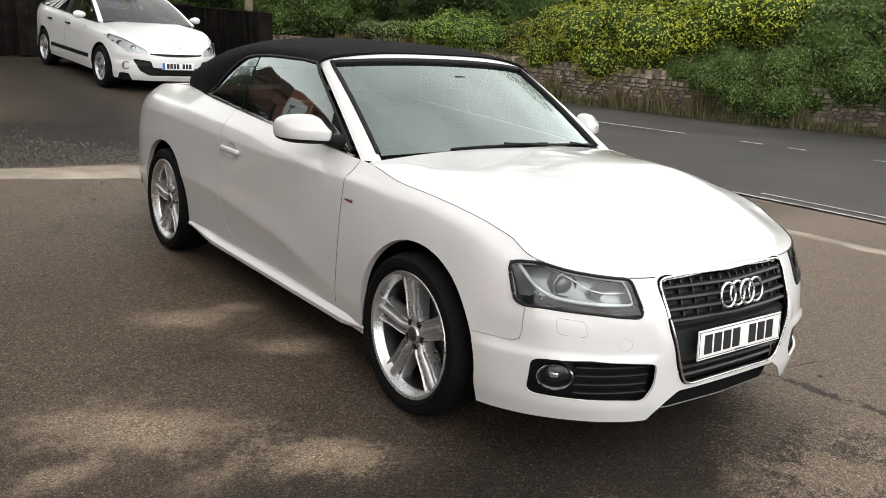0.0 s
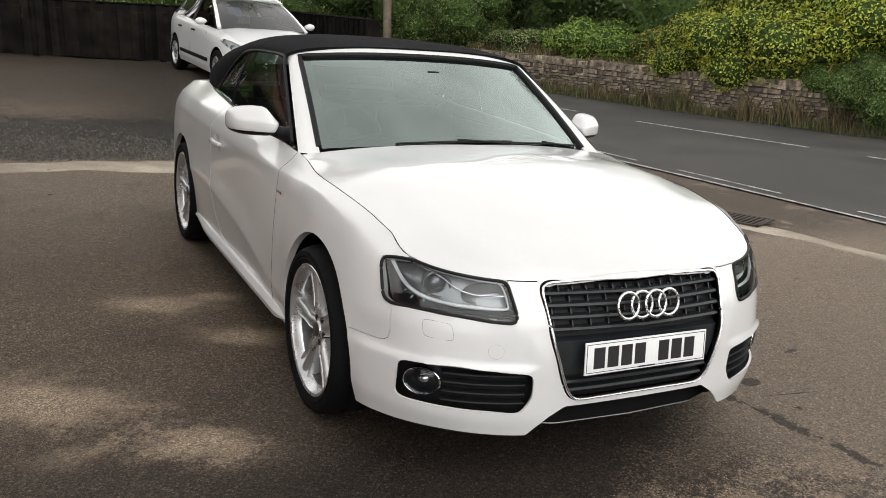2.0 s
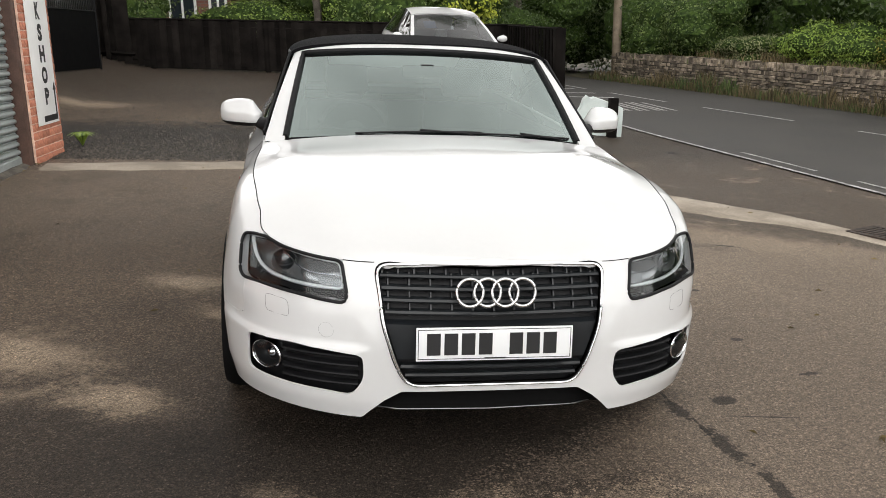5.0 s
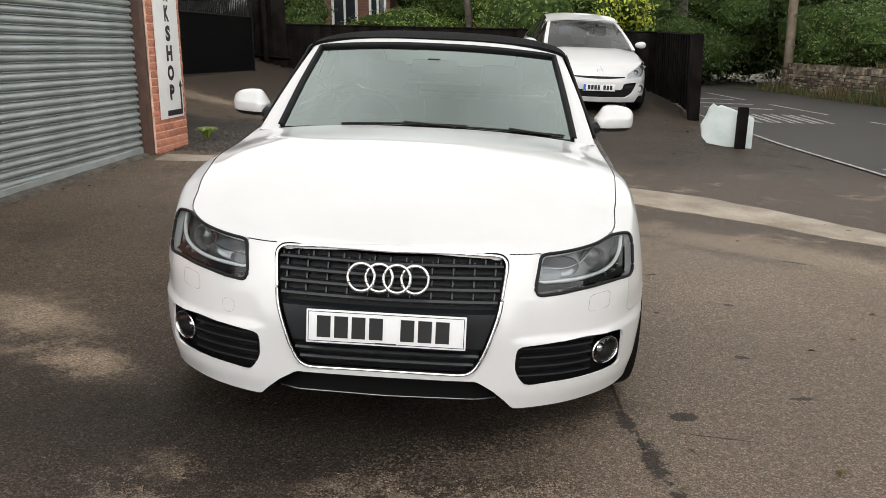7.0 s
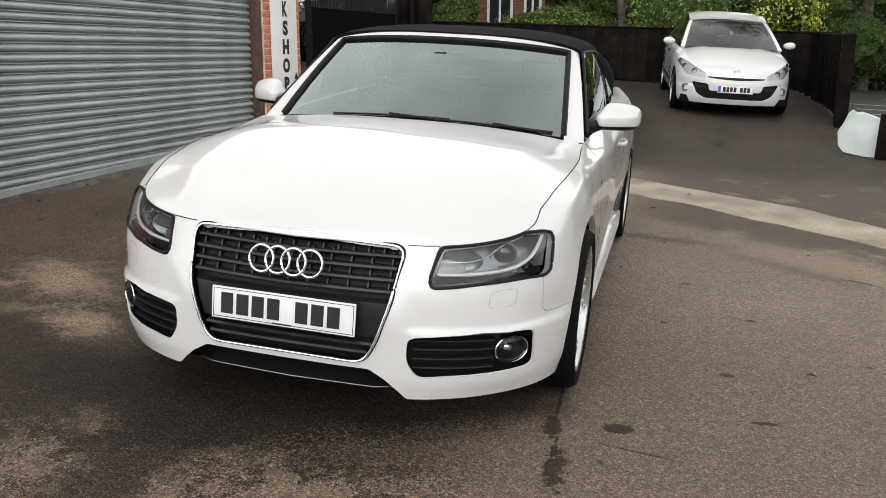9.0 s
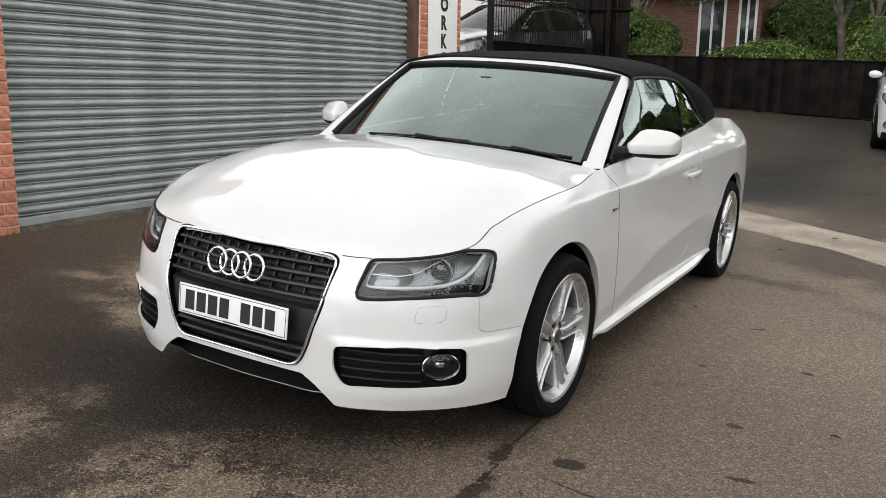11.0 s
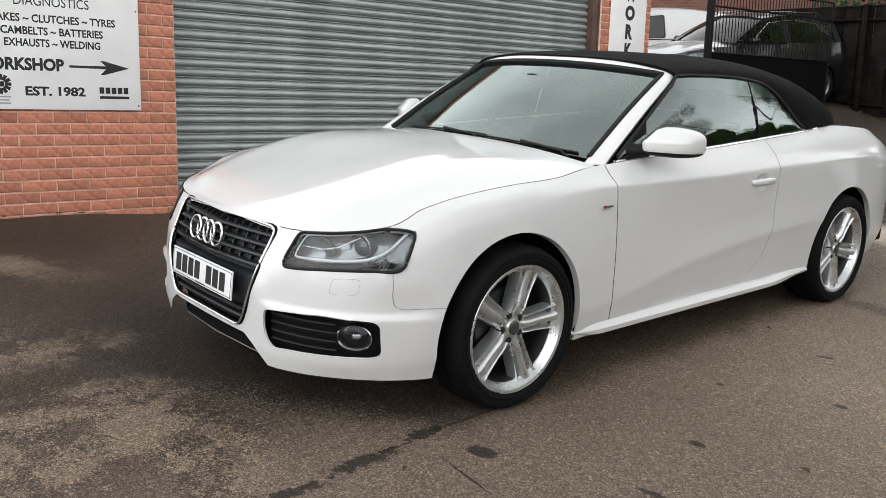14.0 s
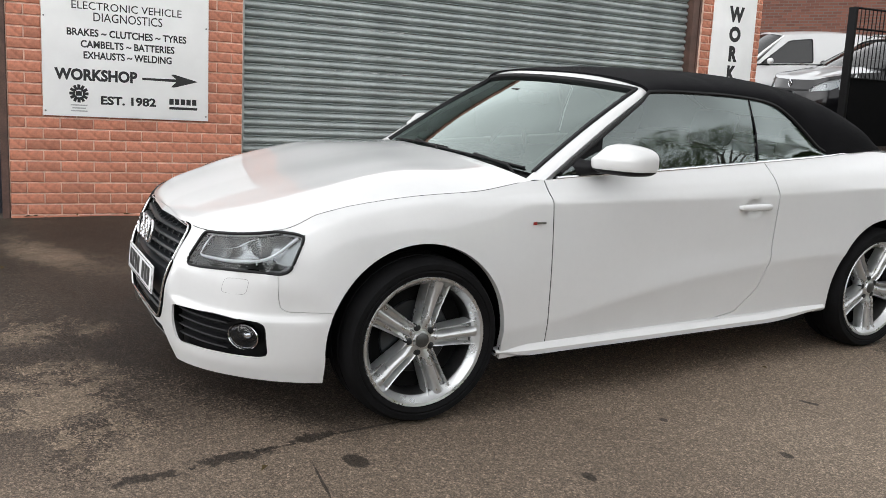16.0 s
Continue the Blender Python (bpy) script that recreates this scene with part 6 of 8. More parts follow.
# round emblem, drawn as plain rays, and a maker's mark as bars
for k in range(12):
    a = 2 * math.pi * k / 12
    bm = bmesh.new()
    box(bm, SX, SX + 0.0005, 0.028, 0.068, -0.011, 0.011)
    bmesh.ops.transform(bm, matrix=Matrix.Translation((0, -0.971, 1.138)) @ Matrix.Rotation(a, 4, "X"), verts=bm.verts)
    part("emblem_ray", bm, letter_black, panel_ob, smooth=False)
bm = bmesh.new()
box(bm, SX, SX + 0.0005, -0.992, -0.950, 1.120, 1.156)
part("emblem_centre", bm, letter_black, panel_ob, smooth=False)
grey_ink = shade("faded_ink", (0.42, 0.42, 0.42), 0.6, vary=0.1)
for z, a, b in ((1.046, -1.03, -0.912), (1.024, -1.02, -0.922), (1.002, -1.03, -0.912)):
    bm = bmesh.new()
    box(bm, SX, SX + 0.0004, a, b, z, z + 0.009)
    part("caption_bar", bm, grey_ink, panel_ob, smooth=False)
for i in range(5):
    bm = bmesh.new()
    box(bm, SX, SX + 0.0005, -0.304 + i * 0.0445, -0.304 + i * 0.0445 + 0.034, 1.086, 1.132)
    part("mark_bar", bm, letter_black, panel_ob, smooth=False)
bm = bmesh.new()
box(bm, SX, SX + 0.0005, -0.304, -0.085, 1.048, 1.068)
part("mark_bar", bm, letter_black, panel_ob, smooth=False)
for s, z in ((-1.205, 1.0), (-0.015, 1.0), (-1.205, 1.70), (-0.015, 1.70)):
    bm = bmesh.new()
    lathe(bm, [(0.007, 0.0), (0.006, 0.003), (0, 0.004)], 10, Matrix.Translation((SX - 0.001, s, z)) @ Matrix.Rotation(radians(90), 4, "Y"))
    part("screw", bm, steel, panel_ob)
# upright sign
tall = empty("upright_sign", WALL, "tall white sign with stacked black letters and an arrow", "sign")
bm = bmesh.new()
box(bm, 0.016, 0.028, 5.455, 6.095, 0.585, 2.70, 0.002)
tp = part("sign_panel", bm, sign_white, tall, smooth=30)
for i, ch in enumerate("POHSKROW"):
    zc = 0.868 + 0.2135 * i
    half = {"W": 0.115, "O": 0.088, "H": 0.080}.get(ch, 0.066)
    wall_text(tp, ch, 5.795 - half, 5.795 + half, zc - 0.086, zc + 0.086, 0.0288, 0.06)
bm = bmesh.new()
box(bm, 0.0288, 0.0294, 5.63, 6.062, 0.612, 0.672)
part("arrow", bm, letter_black, tp, smooth=False)
bm = bmesh.new()
box(bm, 0.0288, 0.0294, 6.020, 6.062, 0.672, 0.94)
part("arrow", bm, letter_black, tp, smooth=False)
bm = bmesh.new()
bm.faces.new([bm.verts.new(p) for p in ((0.0291, 5.985, 0.92), (0.0291, 6.093, 0.92), (0.0291, 6.040, 1.005))])
part("arrow", bm, letter_black, tp, smooth=False)

# ---- fences, gate, posts ----
fence_mat = shade("dark_stained_timber", (0.0055, 0.0046, 0.0041), 0.9, second=(0.0135, 0.0115, 0.0102), vary=0.3, scale=4, fine=90, bump=0.4, per_piece=0.35, spec=0.05)


def fence(name, a, b, top_a, top_b, label, board=0.125, side=1):
    """Upright boards on two rails with posts and a capping."""
    a, b = Vector((*a, 0)), Vector((*b, 0))
    d = (b - a)
    length = d.length
    d.normalize()
    n = Vector((d.y, -d.x, 0)) * side
    f = empty(name, Matrix.Identity(4), label, "fence")
    k = int(length / board)
    for i in range(k):
        p = a + d * (i + 0.5) * board
        z1 = top_a + (top_b - top_a) * (i + 0.5) / k + random.uniform(-0.008, 0.008)
        z0 = ground_at(p.x, p.y) + 0.03
        bm = bmesh.new()
        m = Matrix.Translation(p) @ Matrix.Rotation(math.atan2(d.y, d.x), 4, "Z") @ Matrix.Rotation(random.uniform(-0.006, 0.006), 4, "Y")
        off = 0.024 * (i % 2)
        box(bm, -board / 2 - 0.005, board / 2 + 0.005, -0.011 + off, 0.011 + off, z0, z1, m=m)
        part("board", bm, fence_mat, f, smooth=False)
    for fr in (0.12, 0.88):
        bm = bmesh.new()
        z = lambda q, t: ground_at(q.x, q.y) * (1 - fr) + t * fr
        tube(bm, [a + Vector((0, 0, z(a, top_a))) + n * 0.04, b + Vector((0, 0, z(b, top_b))) + n * 0.04], 0.035, 4)
        part("rail", bm, fence_mat, f)
    bm = bmesh.new()
    tube(bm, [a + Vector((0, 0, top_a + 0.012)), b + Vector((0, 0, top_b + 0.012))], 0.022, 4)
    part("capping", bm, fence_mat, f, "weathered capping rail")
    for i in range(int(length / 2.4) + 1):
        p = a + d * min(length, i * 2.4)
        t = top_a + (top_b - top_a) * min(1, i * 2.4 / length)
        bm = bmesh.new()
        box(bm, -0.05, 0.05, -0.05, 0.05, ground_at(p.x, p.y) - 0.2, t + 0.04, 0.008, Matrix.Translation(p + n * 0.06))
        part("post", bm, fence_mat, f)
    return f


fence("rear_fence", (-8.2, 16.0), (4.75, 15.8), 2.00, 1.62, "dark stained close-boarded timber fence behind the drive", side=-1)
fence("side_fence", (4.35, 15.8), (3.92, 10.75), 1.62, 1.50, "dark stained timber fence beside the parked hatchback", board=0.15, side=-1)
fence("gate_fence", (-9.0, 15.6), (-3.68, 15.6), 3.15, 3.10, "tall dark timber boarding at the back of the yard", board=0.15)
bm = bmesh.new()
g = ground_at(3.9, 10.6)
box(bm, -0.085, 0.085, -0.085, 0.085, g - 0.3, 1.52, 0.012, Matrix.Translation((3.9, 10.62, 0)))
tagged(part("gate_post", bm, fence_mat), "thick dark timber post at the fence end", "post")

# leaning white-painted slab held by a short dark post
slab_mat = shade("flaking_white_paint", (0.58, 0.65, 0.63), 0.6, second=(0.70, 0.77, 0.75), vary=0.06, scale=4, fine=50, bump=0.15)
bm = bmesh.new()
outline = [(-0.29, 0.10), (-0.22, 0.02), (-0.02, -0.02), (0.12, -0.05), (0.38, -0.06), (0.38, 0.36), (0.12, 0.47), (-0.05, 0.53), (-0.10, 0.515), (-0.16, 0.555), (-0.21, 0.50), (-0.24, 0.40), (-0.31, 0.26)]
m = Matrix.Translation((3.79, 8.50, ground_at(3.79, 8.50) + 0.03)) @ Matrix.Rotation(radians(-6), 4, "Z") @ Matrix.Rotation(radians(8), 4, "X")
fr_, bk_ = [bm.verts.new(m @ Vector((x, -0.05, z))) for x, z in outline], [bm.verts.new(m @ Vector((x, 0.05, z))) for x, z in outline]
bm.faces.new(fr_)
bm.faces.new(bk_[::-1])
for i in range(len(outline)):
    bm.faces.new((fr_[i], bk_[i], bk_[(i + 1) % len(outline)], fr_[(i + 1) % len(outline)]))
bmesh.ops.recalc_face_normals(bm, faces=bm.faces)
slab = tagged(part("painted_slab", bm, slab_mat, smooth=False), "broken white-painted stone slab leaning by the drive", "slab")
bm = bmesh.new()
gz = ground_at(3.98, 8.34)
box(bm, -0.065, 0.065, -0.05, 0.05, gz - 0.1, gz + 0.56, 0.012, Matrix.Translation((3.98, 8.34, 0)) @ Matrix.Rotation(radians(2), 4, "Y"))
tagged(part("short_post", bm, fence_mat), "short dark timber post against the painted slab", "post")
# yard gate: black steel posts with thin bars
iron = shade("black_painted_steel", (0.006, 0.006, 0.0065), 0.6, vary=0.2, scale=9, fine=90, spec=0.12)
gate = empty("yard_gate", Matrix.Identity(4), "black steel bar gate to the yard, standing open", "gate")
ga, gb = Vector((-4.49, 10.28, 0)), Vector((-3.98, 13.55, 0))
gz = 0.90
for p, w in ((ga, 0.055), (gb, 0.018)):
    bm = bmesh.new()
    box(bm, -w, w, -w, w, gz - 0.4, gz + 2.08, 0.008, Matrix.Translation(p) @ Matrix.Rotation(radians(20), 4, "Z"))
    part("gate_post", bm, iron, gate)
for i in range(1, 42):
    p = ga.lerp(gb, i / 42)
    bm = bmesh.new()
    tube(bm, [p + Vector((0, 0, gz + 1.05)), p + Vector((0, 0, gz + 2.10))], 0.008, 5)
    part("gate_bar", bm, iron, gate)
for z in (1.05, 1.78, 2.08):
    bm = bmesh.new()
    tube(bm, [ga + Vector((0, 0, gz + z)), gb + Vector((0, 0, gz + z))], 0.016, 5)
    part("gate_rail", bm, iron, gate)
bm = bmesh.new()
sheet(bm, [[(p.x, p.y, gz + z) for z in (0.05, 1.05)] for p in (ga, ga.lerp(gb, 0.5), gb)])
bmesh.ops.solidify(bm, geom=bm.faces, thickness=0.02)
part("gate_panel", bm, iron, gate, "solid black lower panel", smooth=False)

# ---- parked cars behind ----
black_paint = shade("black_car_paint", (0.005, 0.005, 0.006), 0.3, vary=0.1, coat=0.6, spec=0.2)
# silver tone that paints the sky's reflection onto a black bonnet
bonnet_sheen = shade("bonnet_sky_sheen", (0.42, 0.43, 0.44), 0.35, metal=0.4, vary=0.04, coat=1.0)
hatch_lamp = shade("hatch_lamp_silver", (0.52, 0.53, 0.53), 0.3, metal=0.2, vary=0.08)
dark_glass = glass("dark_car_glass", (0.10, 0.12, 0.12), 1.7)
hatch_glass = glass("hatchback_glass", (0.30, 0.36, 0.36), 2.1)


def parked_car(m, label, paint, L=4.295, W=1.808, H=1.53, base=2.641, front=0.84, nose=0.76, belt=0.98, cowl=(0.10, 1.0), screen_top=(1.02, 1.41), roof_end=2.9, tail=3.3, wheel_r=0.318, van=False, category="car", bonnet_paint=None):
    """A closed car seen from some way off: shell, bonnet, glasshouse, lamps, bumper, wheels, mirrors and plate."""
    c = empty("hatchback_car" if not van else "panel_van", m, label, category)
    hw = W / 2
    end = L - front
    plan = [(0, -front), (0.25 * hw, -front + 0.012), (0.5 * hw, -front + 0.055), (0.7 * hw, -front + 0.14), (0.84 * hw, -front + 0.27), (0.93 * hw, -front + 0.45), (0.98 * hw, -0.05), (hw, 0.5), (hw, 1.4), (hw, base), (0.97 * hw, end - 0.45), (0.85 * hw, end - 0.12), (0.5 * hw, end - 0.02), (0, end)]
    hts = [(0.20, 0.30, 0.48, 0.62, 0.70, nose), (0.20, 0.30, 0.48, 0.62, 0.71, nose + 0.01), (0.20, 0.30, 0.48, 0.64, 0.74, nose + 0.07), (0.22, 0.33, 0.55, 0.74, 0.84, belt - 0.06), (0.24, 0.34, 0.55, 0.80, 0.90, belt), (0.24, 0.34, 0.55, 0.80, 0.92, belt + 0.05), (0.25, 0.34, 0.55, 0.80, 0.92, belt + 0.05)]
    ins = [(0.05, 0.01, 0.0, 0.03, 0.07, 0.13), (0.05, 0.01, 0.0, 0.03, 0.07, 0.14), (0.04, 0.01, 0.0, 0.015, 0.05, 0.12), (0.03, 0.005, 0.0, 0.015, 0.05, 0.13), (0.03, 0.0, 0.01, 0.012, 0.03, 0.08), (0.03, 0.0, 0.01, 0.012, 0.03, 0.08), (0.03, 0.0, 0.0, 0.02, 0.05, 0.10)]
    sh = Shell(plan, [0, 2, 4, 6, 8, 10, 13], hts, ins, [0, 0.16, 0.42, 0.70, 0.86, 1.0], rows=26, fine=0.032, coarse=0.06)
    ra = wheel_r + 0.045
    sh.cut(arch(0.0, wheel_r + 0.005, ra), "side", 9, where=lambda q: np.abs(q[..., 1]) < 0.55)
    sh.cut(arch(base, wheel_r + 0.005, ra), "side", 9)
    lamp = [(0.50 * hw, nose - 0.185), (0.80 * hw, nose - 0.145), (0.95 * hw, nose + 0.02), (0.94 * hw, nose + 0.09), (0.80 * hw, nose + 0.04), (0.50 * hw, nose - 0.11)]
    sh.cut(lamp, "front", 5, where=lambda q: q[..., 1] < -0.2)
    mouth = rounded([(-0.72 * hw, 0.52), (-0.45 * hw, 0.50), (-0.42 * hw, 0.40), (0.42 * hw, 0.40), (0.45 * hw, 0.50), (0.72 * hw, 0.52), (0.62 * hw, 0.345), (0.48 * hw, 0.275), (-0.48 * hw, 0.275), (-0.62 * hw, 0.345)], 0.03)
    sh.cut(mouth, "front", 6, where=lambda q: q[..., 1] < -0.3)
    part("body_shell", sh.mesh([0], (1, -1), gap=0.0, flange=0.012), paint, c)
    part("lower_grille", sh.mesh([6], (1, -1), offset=-0.03, gap=-0.01, flange=0.0), black_plastic, c, "black lower grille")
    bm = bmesh.new()
    w = 0.46 * hw
    rows = [[sh.at_front(x, nose - 0.150 - dz) + Vector((0, -0.006, 0)) for dz in (0.0, 0.016 + 0.022 * (1 - (x / w) ** 2))] for x in np.linspace(-w, w, 17)]
    sheet(bm, rows)
    part("upper_grille", bm, black_plastic, c, "narrow black upper grille")
    bm = bmesh.new()
    p = sh.at_front(0, nose - 0.06)
    q = [(0, 0.062), (0.046, 0), (0, -0.062), (-0.046, 0)]
    tube(bm, [(x, p.y - 0.012, p.z + z) for x, z in q], 0.010, 6, closed=True)
    part("badge", bm, chrome, c, "chrome diamond badge")
    for sd in (1, -1):
        hl = part("headlamp", sh.mesh([5], (sd,), gap=0.0, flange=0.0), lamp_glass, c, "clear headlamp", smooth=180)
        hl.visible_shadow = False
        part("lamp_housing", sh.mesh([5], (sd,), offset=-0.03, gap=-0.008, flange=0.0), hatch_lamp, hl, "silver lamp housing")
        for fx, dz, rad in ((0.70, -0.085, 0.040), (0.85, -0.035, 0.046)):
            lp = sh.at_front(fx * hw, nose + dz)
            bm = bmesh.new()
            lathe(bm, [(rad, -0.02), (rad, 0.004), (rad * 0.85, 0.006), (rad * 0.7, -0.012), (0, -0.018)], 18, Matrix.Translation((sd * (lp.x - 0.012), lp.y + 0.020, lp.z)) @ Matrix.Rotation(sd * radians(25), 4, "Z") @ Matrix.Rotation(radians(90), 4, "X"))
            part("lamp_reflector", bm, steel, hl, "dark round reflector")
        fp = sh.at_front(0.80 * hw, 0.415)
        tm = Matrix.Translation((sd * 0.80 * hw, fp.y - 0.004, 0.415)) @ Matrix.Rotation(sd * radians(28), 4, "Z") @ Matrix.Rotation(radians(90), 4, "X")
        bm = bmesh.new()
        lathe(bm, [(0.062, -0.02), (0.060, 0.008), (0.048, 0.010), (0.044, -0.015), (0, -0.02)], 24, tm)
        part("fog_lamp", bm, steel, c, "round fog lamp")
        for y in (0.0, base):
            wheel(c, sd * (hw - 0.11), y, wheel_r, 0.205, wheel_r - 0.105, sd, spoke="plain", turn=y, alloy=None if paint is white_paint else steel)
            bm = bmesh.new()
            sheet(bm, [[(sd * x, y + r * math.cos(a), wheel_r + 0.005 + r * math.sin(a)) for x, r in ((hw - 0.03, ra), (hw - 0.06, ra + 0.01), (hw - 0.35, ra + 0.01), (hw - 0.35, 0.02))] for a in np.linspace(-0.5, math.pi + 0.5, 18)])
            part("arch_liner", bm, dark_void, c)
        # mirror
        bm = bmesh.new()
        v = bmesh.ops.create_uvsphere(bm, u_segments=18, v_segments=10, radius=1.0)["verts"]
        for q in v:
            q.co = Vector((sd * (hw + 0.060 + 0.098 * q.co.x), cowl[0] + 0.52 + 0.055 * q.co.y, belt + 0.060 + 0.058 * q.co.z * (1 + 0.15 * q.co.x)))
        part("door_mirror", bm, paint, c)
        # lower rubbing strip and handles
        bm = bmesh.new()
        box(bm, sd * (hw - 0.012), sd * (hw + 0.010), 0.45, base - 0.45, 0.40, 0.46, 0.008)
        part("rubbing_strip", bm, black_plastic, c, "black rubbing strip")
        for y in (1.28, 2.15):
            bm = bmesh.new()
            box(bm, sd * (hw - 0.02), sd * (hw + 0.014), y, y + 0.16, 0.83, 0.86, 0.008)
            part("door_handle", bm, black_plastic if not van else paint, c)
        for y in (0.62, 1.58):
            bm = bmesh.new()
            tube(bm, [(sd * (hw - 0.006), y, 0.32), (sd * (hw - 0.009), y - 0.02, 0.6), (sd * (hw - 0.03), y, 0.88)], 0.0025, 4)
            part("door_seam", bm, dark_void, c)
    # bonnet
    edge_ = [Vector(p) for p in sh.top() if p[1] < cowl[0] + 0.22]
    bm = bmesh.new()
    for sd in (1, -1):
        rows = []
        for e in edge_:
            t = (e.y - edge_[0].y) / (edge_[-1].y - edge_[0].y)
            mid = Vector((0, edge_[0].y + t * (cowl[0] - edge_[0].y), nose + (cowl[1] - nose) * (1 - (1 - t) ** 1.6)))
            rows.append([((mid.x + (e.x - mid.x) * u) * sd, mid.y + (e.y - mid.y) * u, e.z + (mid.z - e.z) * (1 - u ** 2.6) + 0.012 * math.exp(-((u - 0.6) / 0.15) ** 2) * t) for u in np.linspace(0, 1, 16)])
        sheet(bm, rows, flip=sd < 0)
    bmesh.ops.remove_doubles(bm, verts=bm.verts, dist=0.001)
    bmesh.ops.recalc_face_normals(bm, faces=bm.faces)
    if sum(f.normal.z for f in bm.faces) < 0:
        bmesh.ops.reverse_faces(bm, faces=bm.faces)
    part("bonnet", bm, bonnet_paint or paint, c, smooth=60)
    # windscreen and glasshouse
    xb, xt = hw - 0.11, hw - 0.27

    def pane(u, v):
        a = abs(u)
        lo = Vector((xb * u, cowl[0] + 0.20 * a ** 2.2, cowl[1] - 0.02 * a))
        hi = Vector((xt * u, screen_top[0] + 0.10 * a ** 2.2, screen_top[1] - 0.05 * a ** 2.2))
        q = lo.lerp(hi, v)
        q.z += 0.03 * math.sin(math.pi * v) * (1 - 0.4 * a)
        return q

    bm = bmesh.new()
    sheet(bm, [[pane(u, v) for u in np.linspace(-0.93, 0.93, 19)] for v in np.linspace(0, 0.97, 9)])
    g = part("windscreen", bm, hatch_glass if not van else dark_glass, c, "tinted windscreen", smooth=180)
    g.visible_shadow = False
    for sd in (1, -1):
        bm = bmesh.new()
        sheet(bm, [[pane(sd * u, v) + Vector((0, 0, 0.006)) for u in (0.92, 0.96, 1.0)] for v in np.linspace(-0.02, 1.0, 9)], flip=sd < 0)
        bmesh.ops.recalc_face_normals(bm, faces=bm.faces)
        bmesh.ops.solidify(bm, geom=bm.faces, thickness=0.03)
        part("screen_pillar", bm, paint, c)
    ysr = np.linspace(screen_top[0], roof_end, 14)
    bm = bmesh.new()
    rows = []
    for y in ysr:
        t = (y - screen_top[0]) / (roof_end - screen_top[0])
        zc = screen_top[1] + (H - screen_top[1]) * math.sin(math.pi * min(1, t * 1.1 + 0.08)) - (0 if van else 0.05 * t ** 2)
        rows.append([(xt * u * (1 - 0.06 * t), y + (0.10 * abs(u) ** 2.2 * (1 - t)), zc - 0.05 * abs(u) ** 2.6) for u in np.linspace(-1, 1, 17)])
    roof_rows = rows
    sheet(bm, rows)
    bmesh.ops.recalc_face_normals(bm, faces=bm.faces)
    if sum(f.normal.z for f in bm.faces) < 0:
        bmesh.ops.reverse_faces(bm, faces=bm.faces)
    r = bmesh.ops.solidify(bm, geom=bm.faces, thickness=0.03)
    part("roof", bm, paint, c, smooth=60)
    for sd in (1, -1):
        bm = bmesh.new()
        rows = []
        for r0 in roof_rows:
            top_ = Vector(r0[-1] if sd > 0 else r0[0])
            by = top_.y if top_.y > 1.3 else top_.y
            rows.append([Vector((sd * xb * 1.0 + sd * 0.025, by, belt + 0.05 * smooth_step(0.5, 2.5, by))).lerp(top_, v) for v in np.linspace(0, 1, 6)])
        a0 = Vector((sd * (xb + 0.02), cowl[0] + 0.30, belt))
        tp_ = rows[0][-1]
        lead = [[a0.lerp(rows[0][0], t).lerp(a0.lerp(tp_, t), v) for v in np.linspace(0, 1, 6)] for t in np.linspace(0, 0.92, 6)]
        rows = lead + rows
        sheet(bm, rows)
        bmesh.ops.recalc_face_normals(bm, faces=bm.faces)
        for f in bm.faces:
            q = f.calc_center_median()
            f.material_index = 0
            if van or abs(q.y - (screen_top[0] + 0.62)) < 0.07 or q.y > roof_end - 0.18:
                f.material_index = 1
        if not van:
            part("side_glass", bm, [dark_glass, black_plastic], c, "dark side glass", smooth=180)
            continue
        part("upper_side", bm, [dark_glass, paint], c, smooth=180)
        ys_ = [r0[0].y for r0 in rows]
        for grow, mat_, nm in ((0.03, black_plastic, "window_seal"), (0.0, dark_glass, "side_glass")):
            pane_edge = rounded([(0.36 - grow * 1.6, 0.06 - grow), (screen_top[0] + 0.62 + grow, 0.06 - grow), (screen_top[0] + 0.62 + grow, 0.80 + grow), (screen_top[0] + 0.22, 0.78 + grow), (screen_top[0] - 0.10, 0.62 + grow)], 0.07, 5)
            loop = []
            for y_, v_ in pane_edge:
                lo_, hi_ = (Vector([float(np.interp(y_, ys_, [r0[e_][a_] for r0 in rows])) for a_ in range(3)]) for e_ in (0, -1))
                loop.append(lo_.lerp(hi_, v_) + Vector((sd * (0.006 if grow else 0.010), 0, 0)))
            bm = bmesh.new()
            bm.faces.new([bm.verts.new(p) for p in loop])
            bmesh.ops.triangulate(bm, faces=bm.faces)
            part(nm, bm, mat_, c, smooth=180)
    bm = bmesh.new()
    rr = roof_rows[-1]
    rows = [[Vector(p).lerp(Vector((p[0] * 1.12, end - 0.16, belt + 0.06)), v) for p in rr] for v in np.linspace(0, 1, 6)]
    sheet(bm, rows)
    part("tailgate", bm, paint, c, smooth=180)
    bm = bmesh.new()
    box(bm, -hw + 0.12, hw - 0.12, -front + 0.2, end - 0.2, 0.19, 0.30, 0.02)
    box(bm, -hw + 0.35, hw - 0.35, -front + 0.15, end - 0.2, 0.25, 0.62, 0.02)
    box(bm, -hw + 0.16, hw - 0.16, cowl[0] + 0.5, end - 0.25, 0.30, belt - 0.10, 0.02)
    part("floor_pan", bm, dark_void, c)
    bm = bmesh.new()
    box(bm, -hw + 0.16, hw - 0.16, cowl[0] + 0.15, cowl[0] + 0.62, belt - 0.2, belt + 0.005, 0.04)
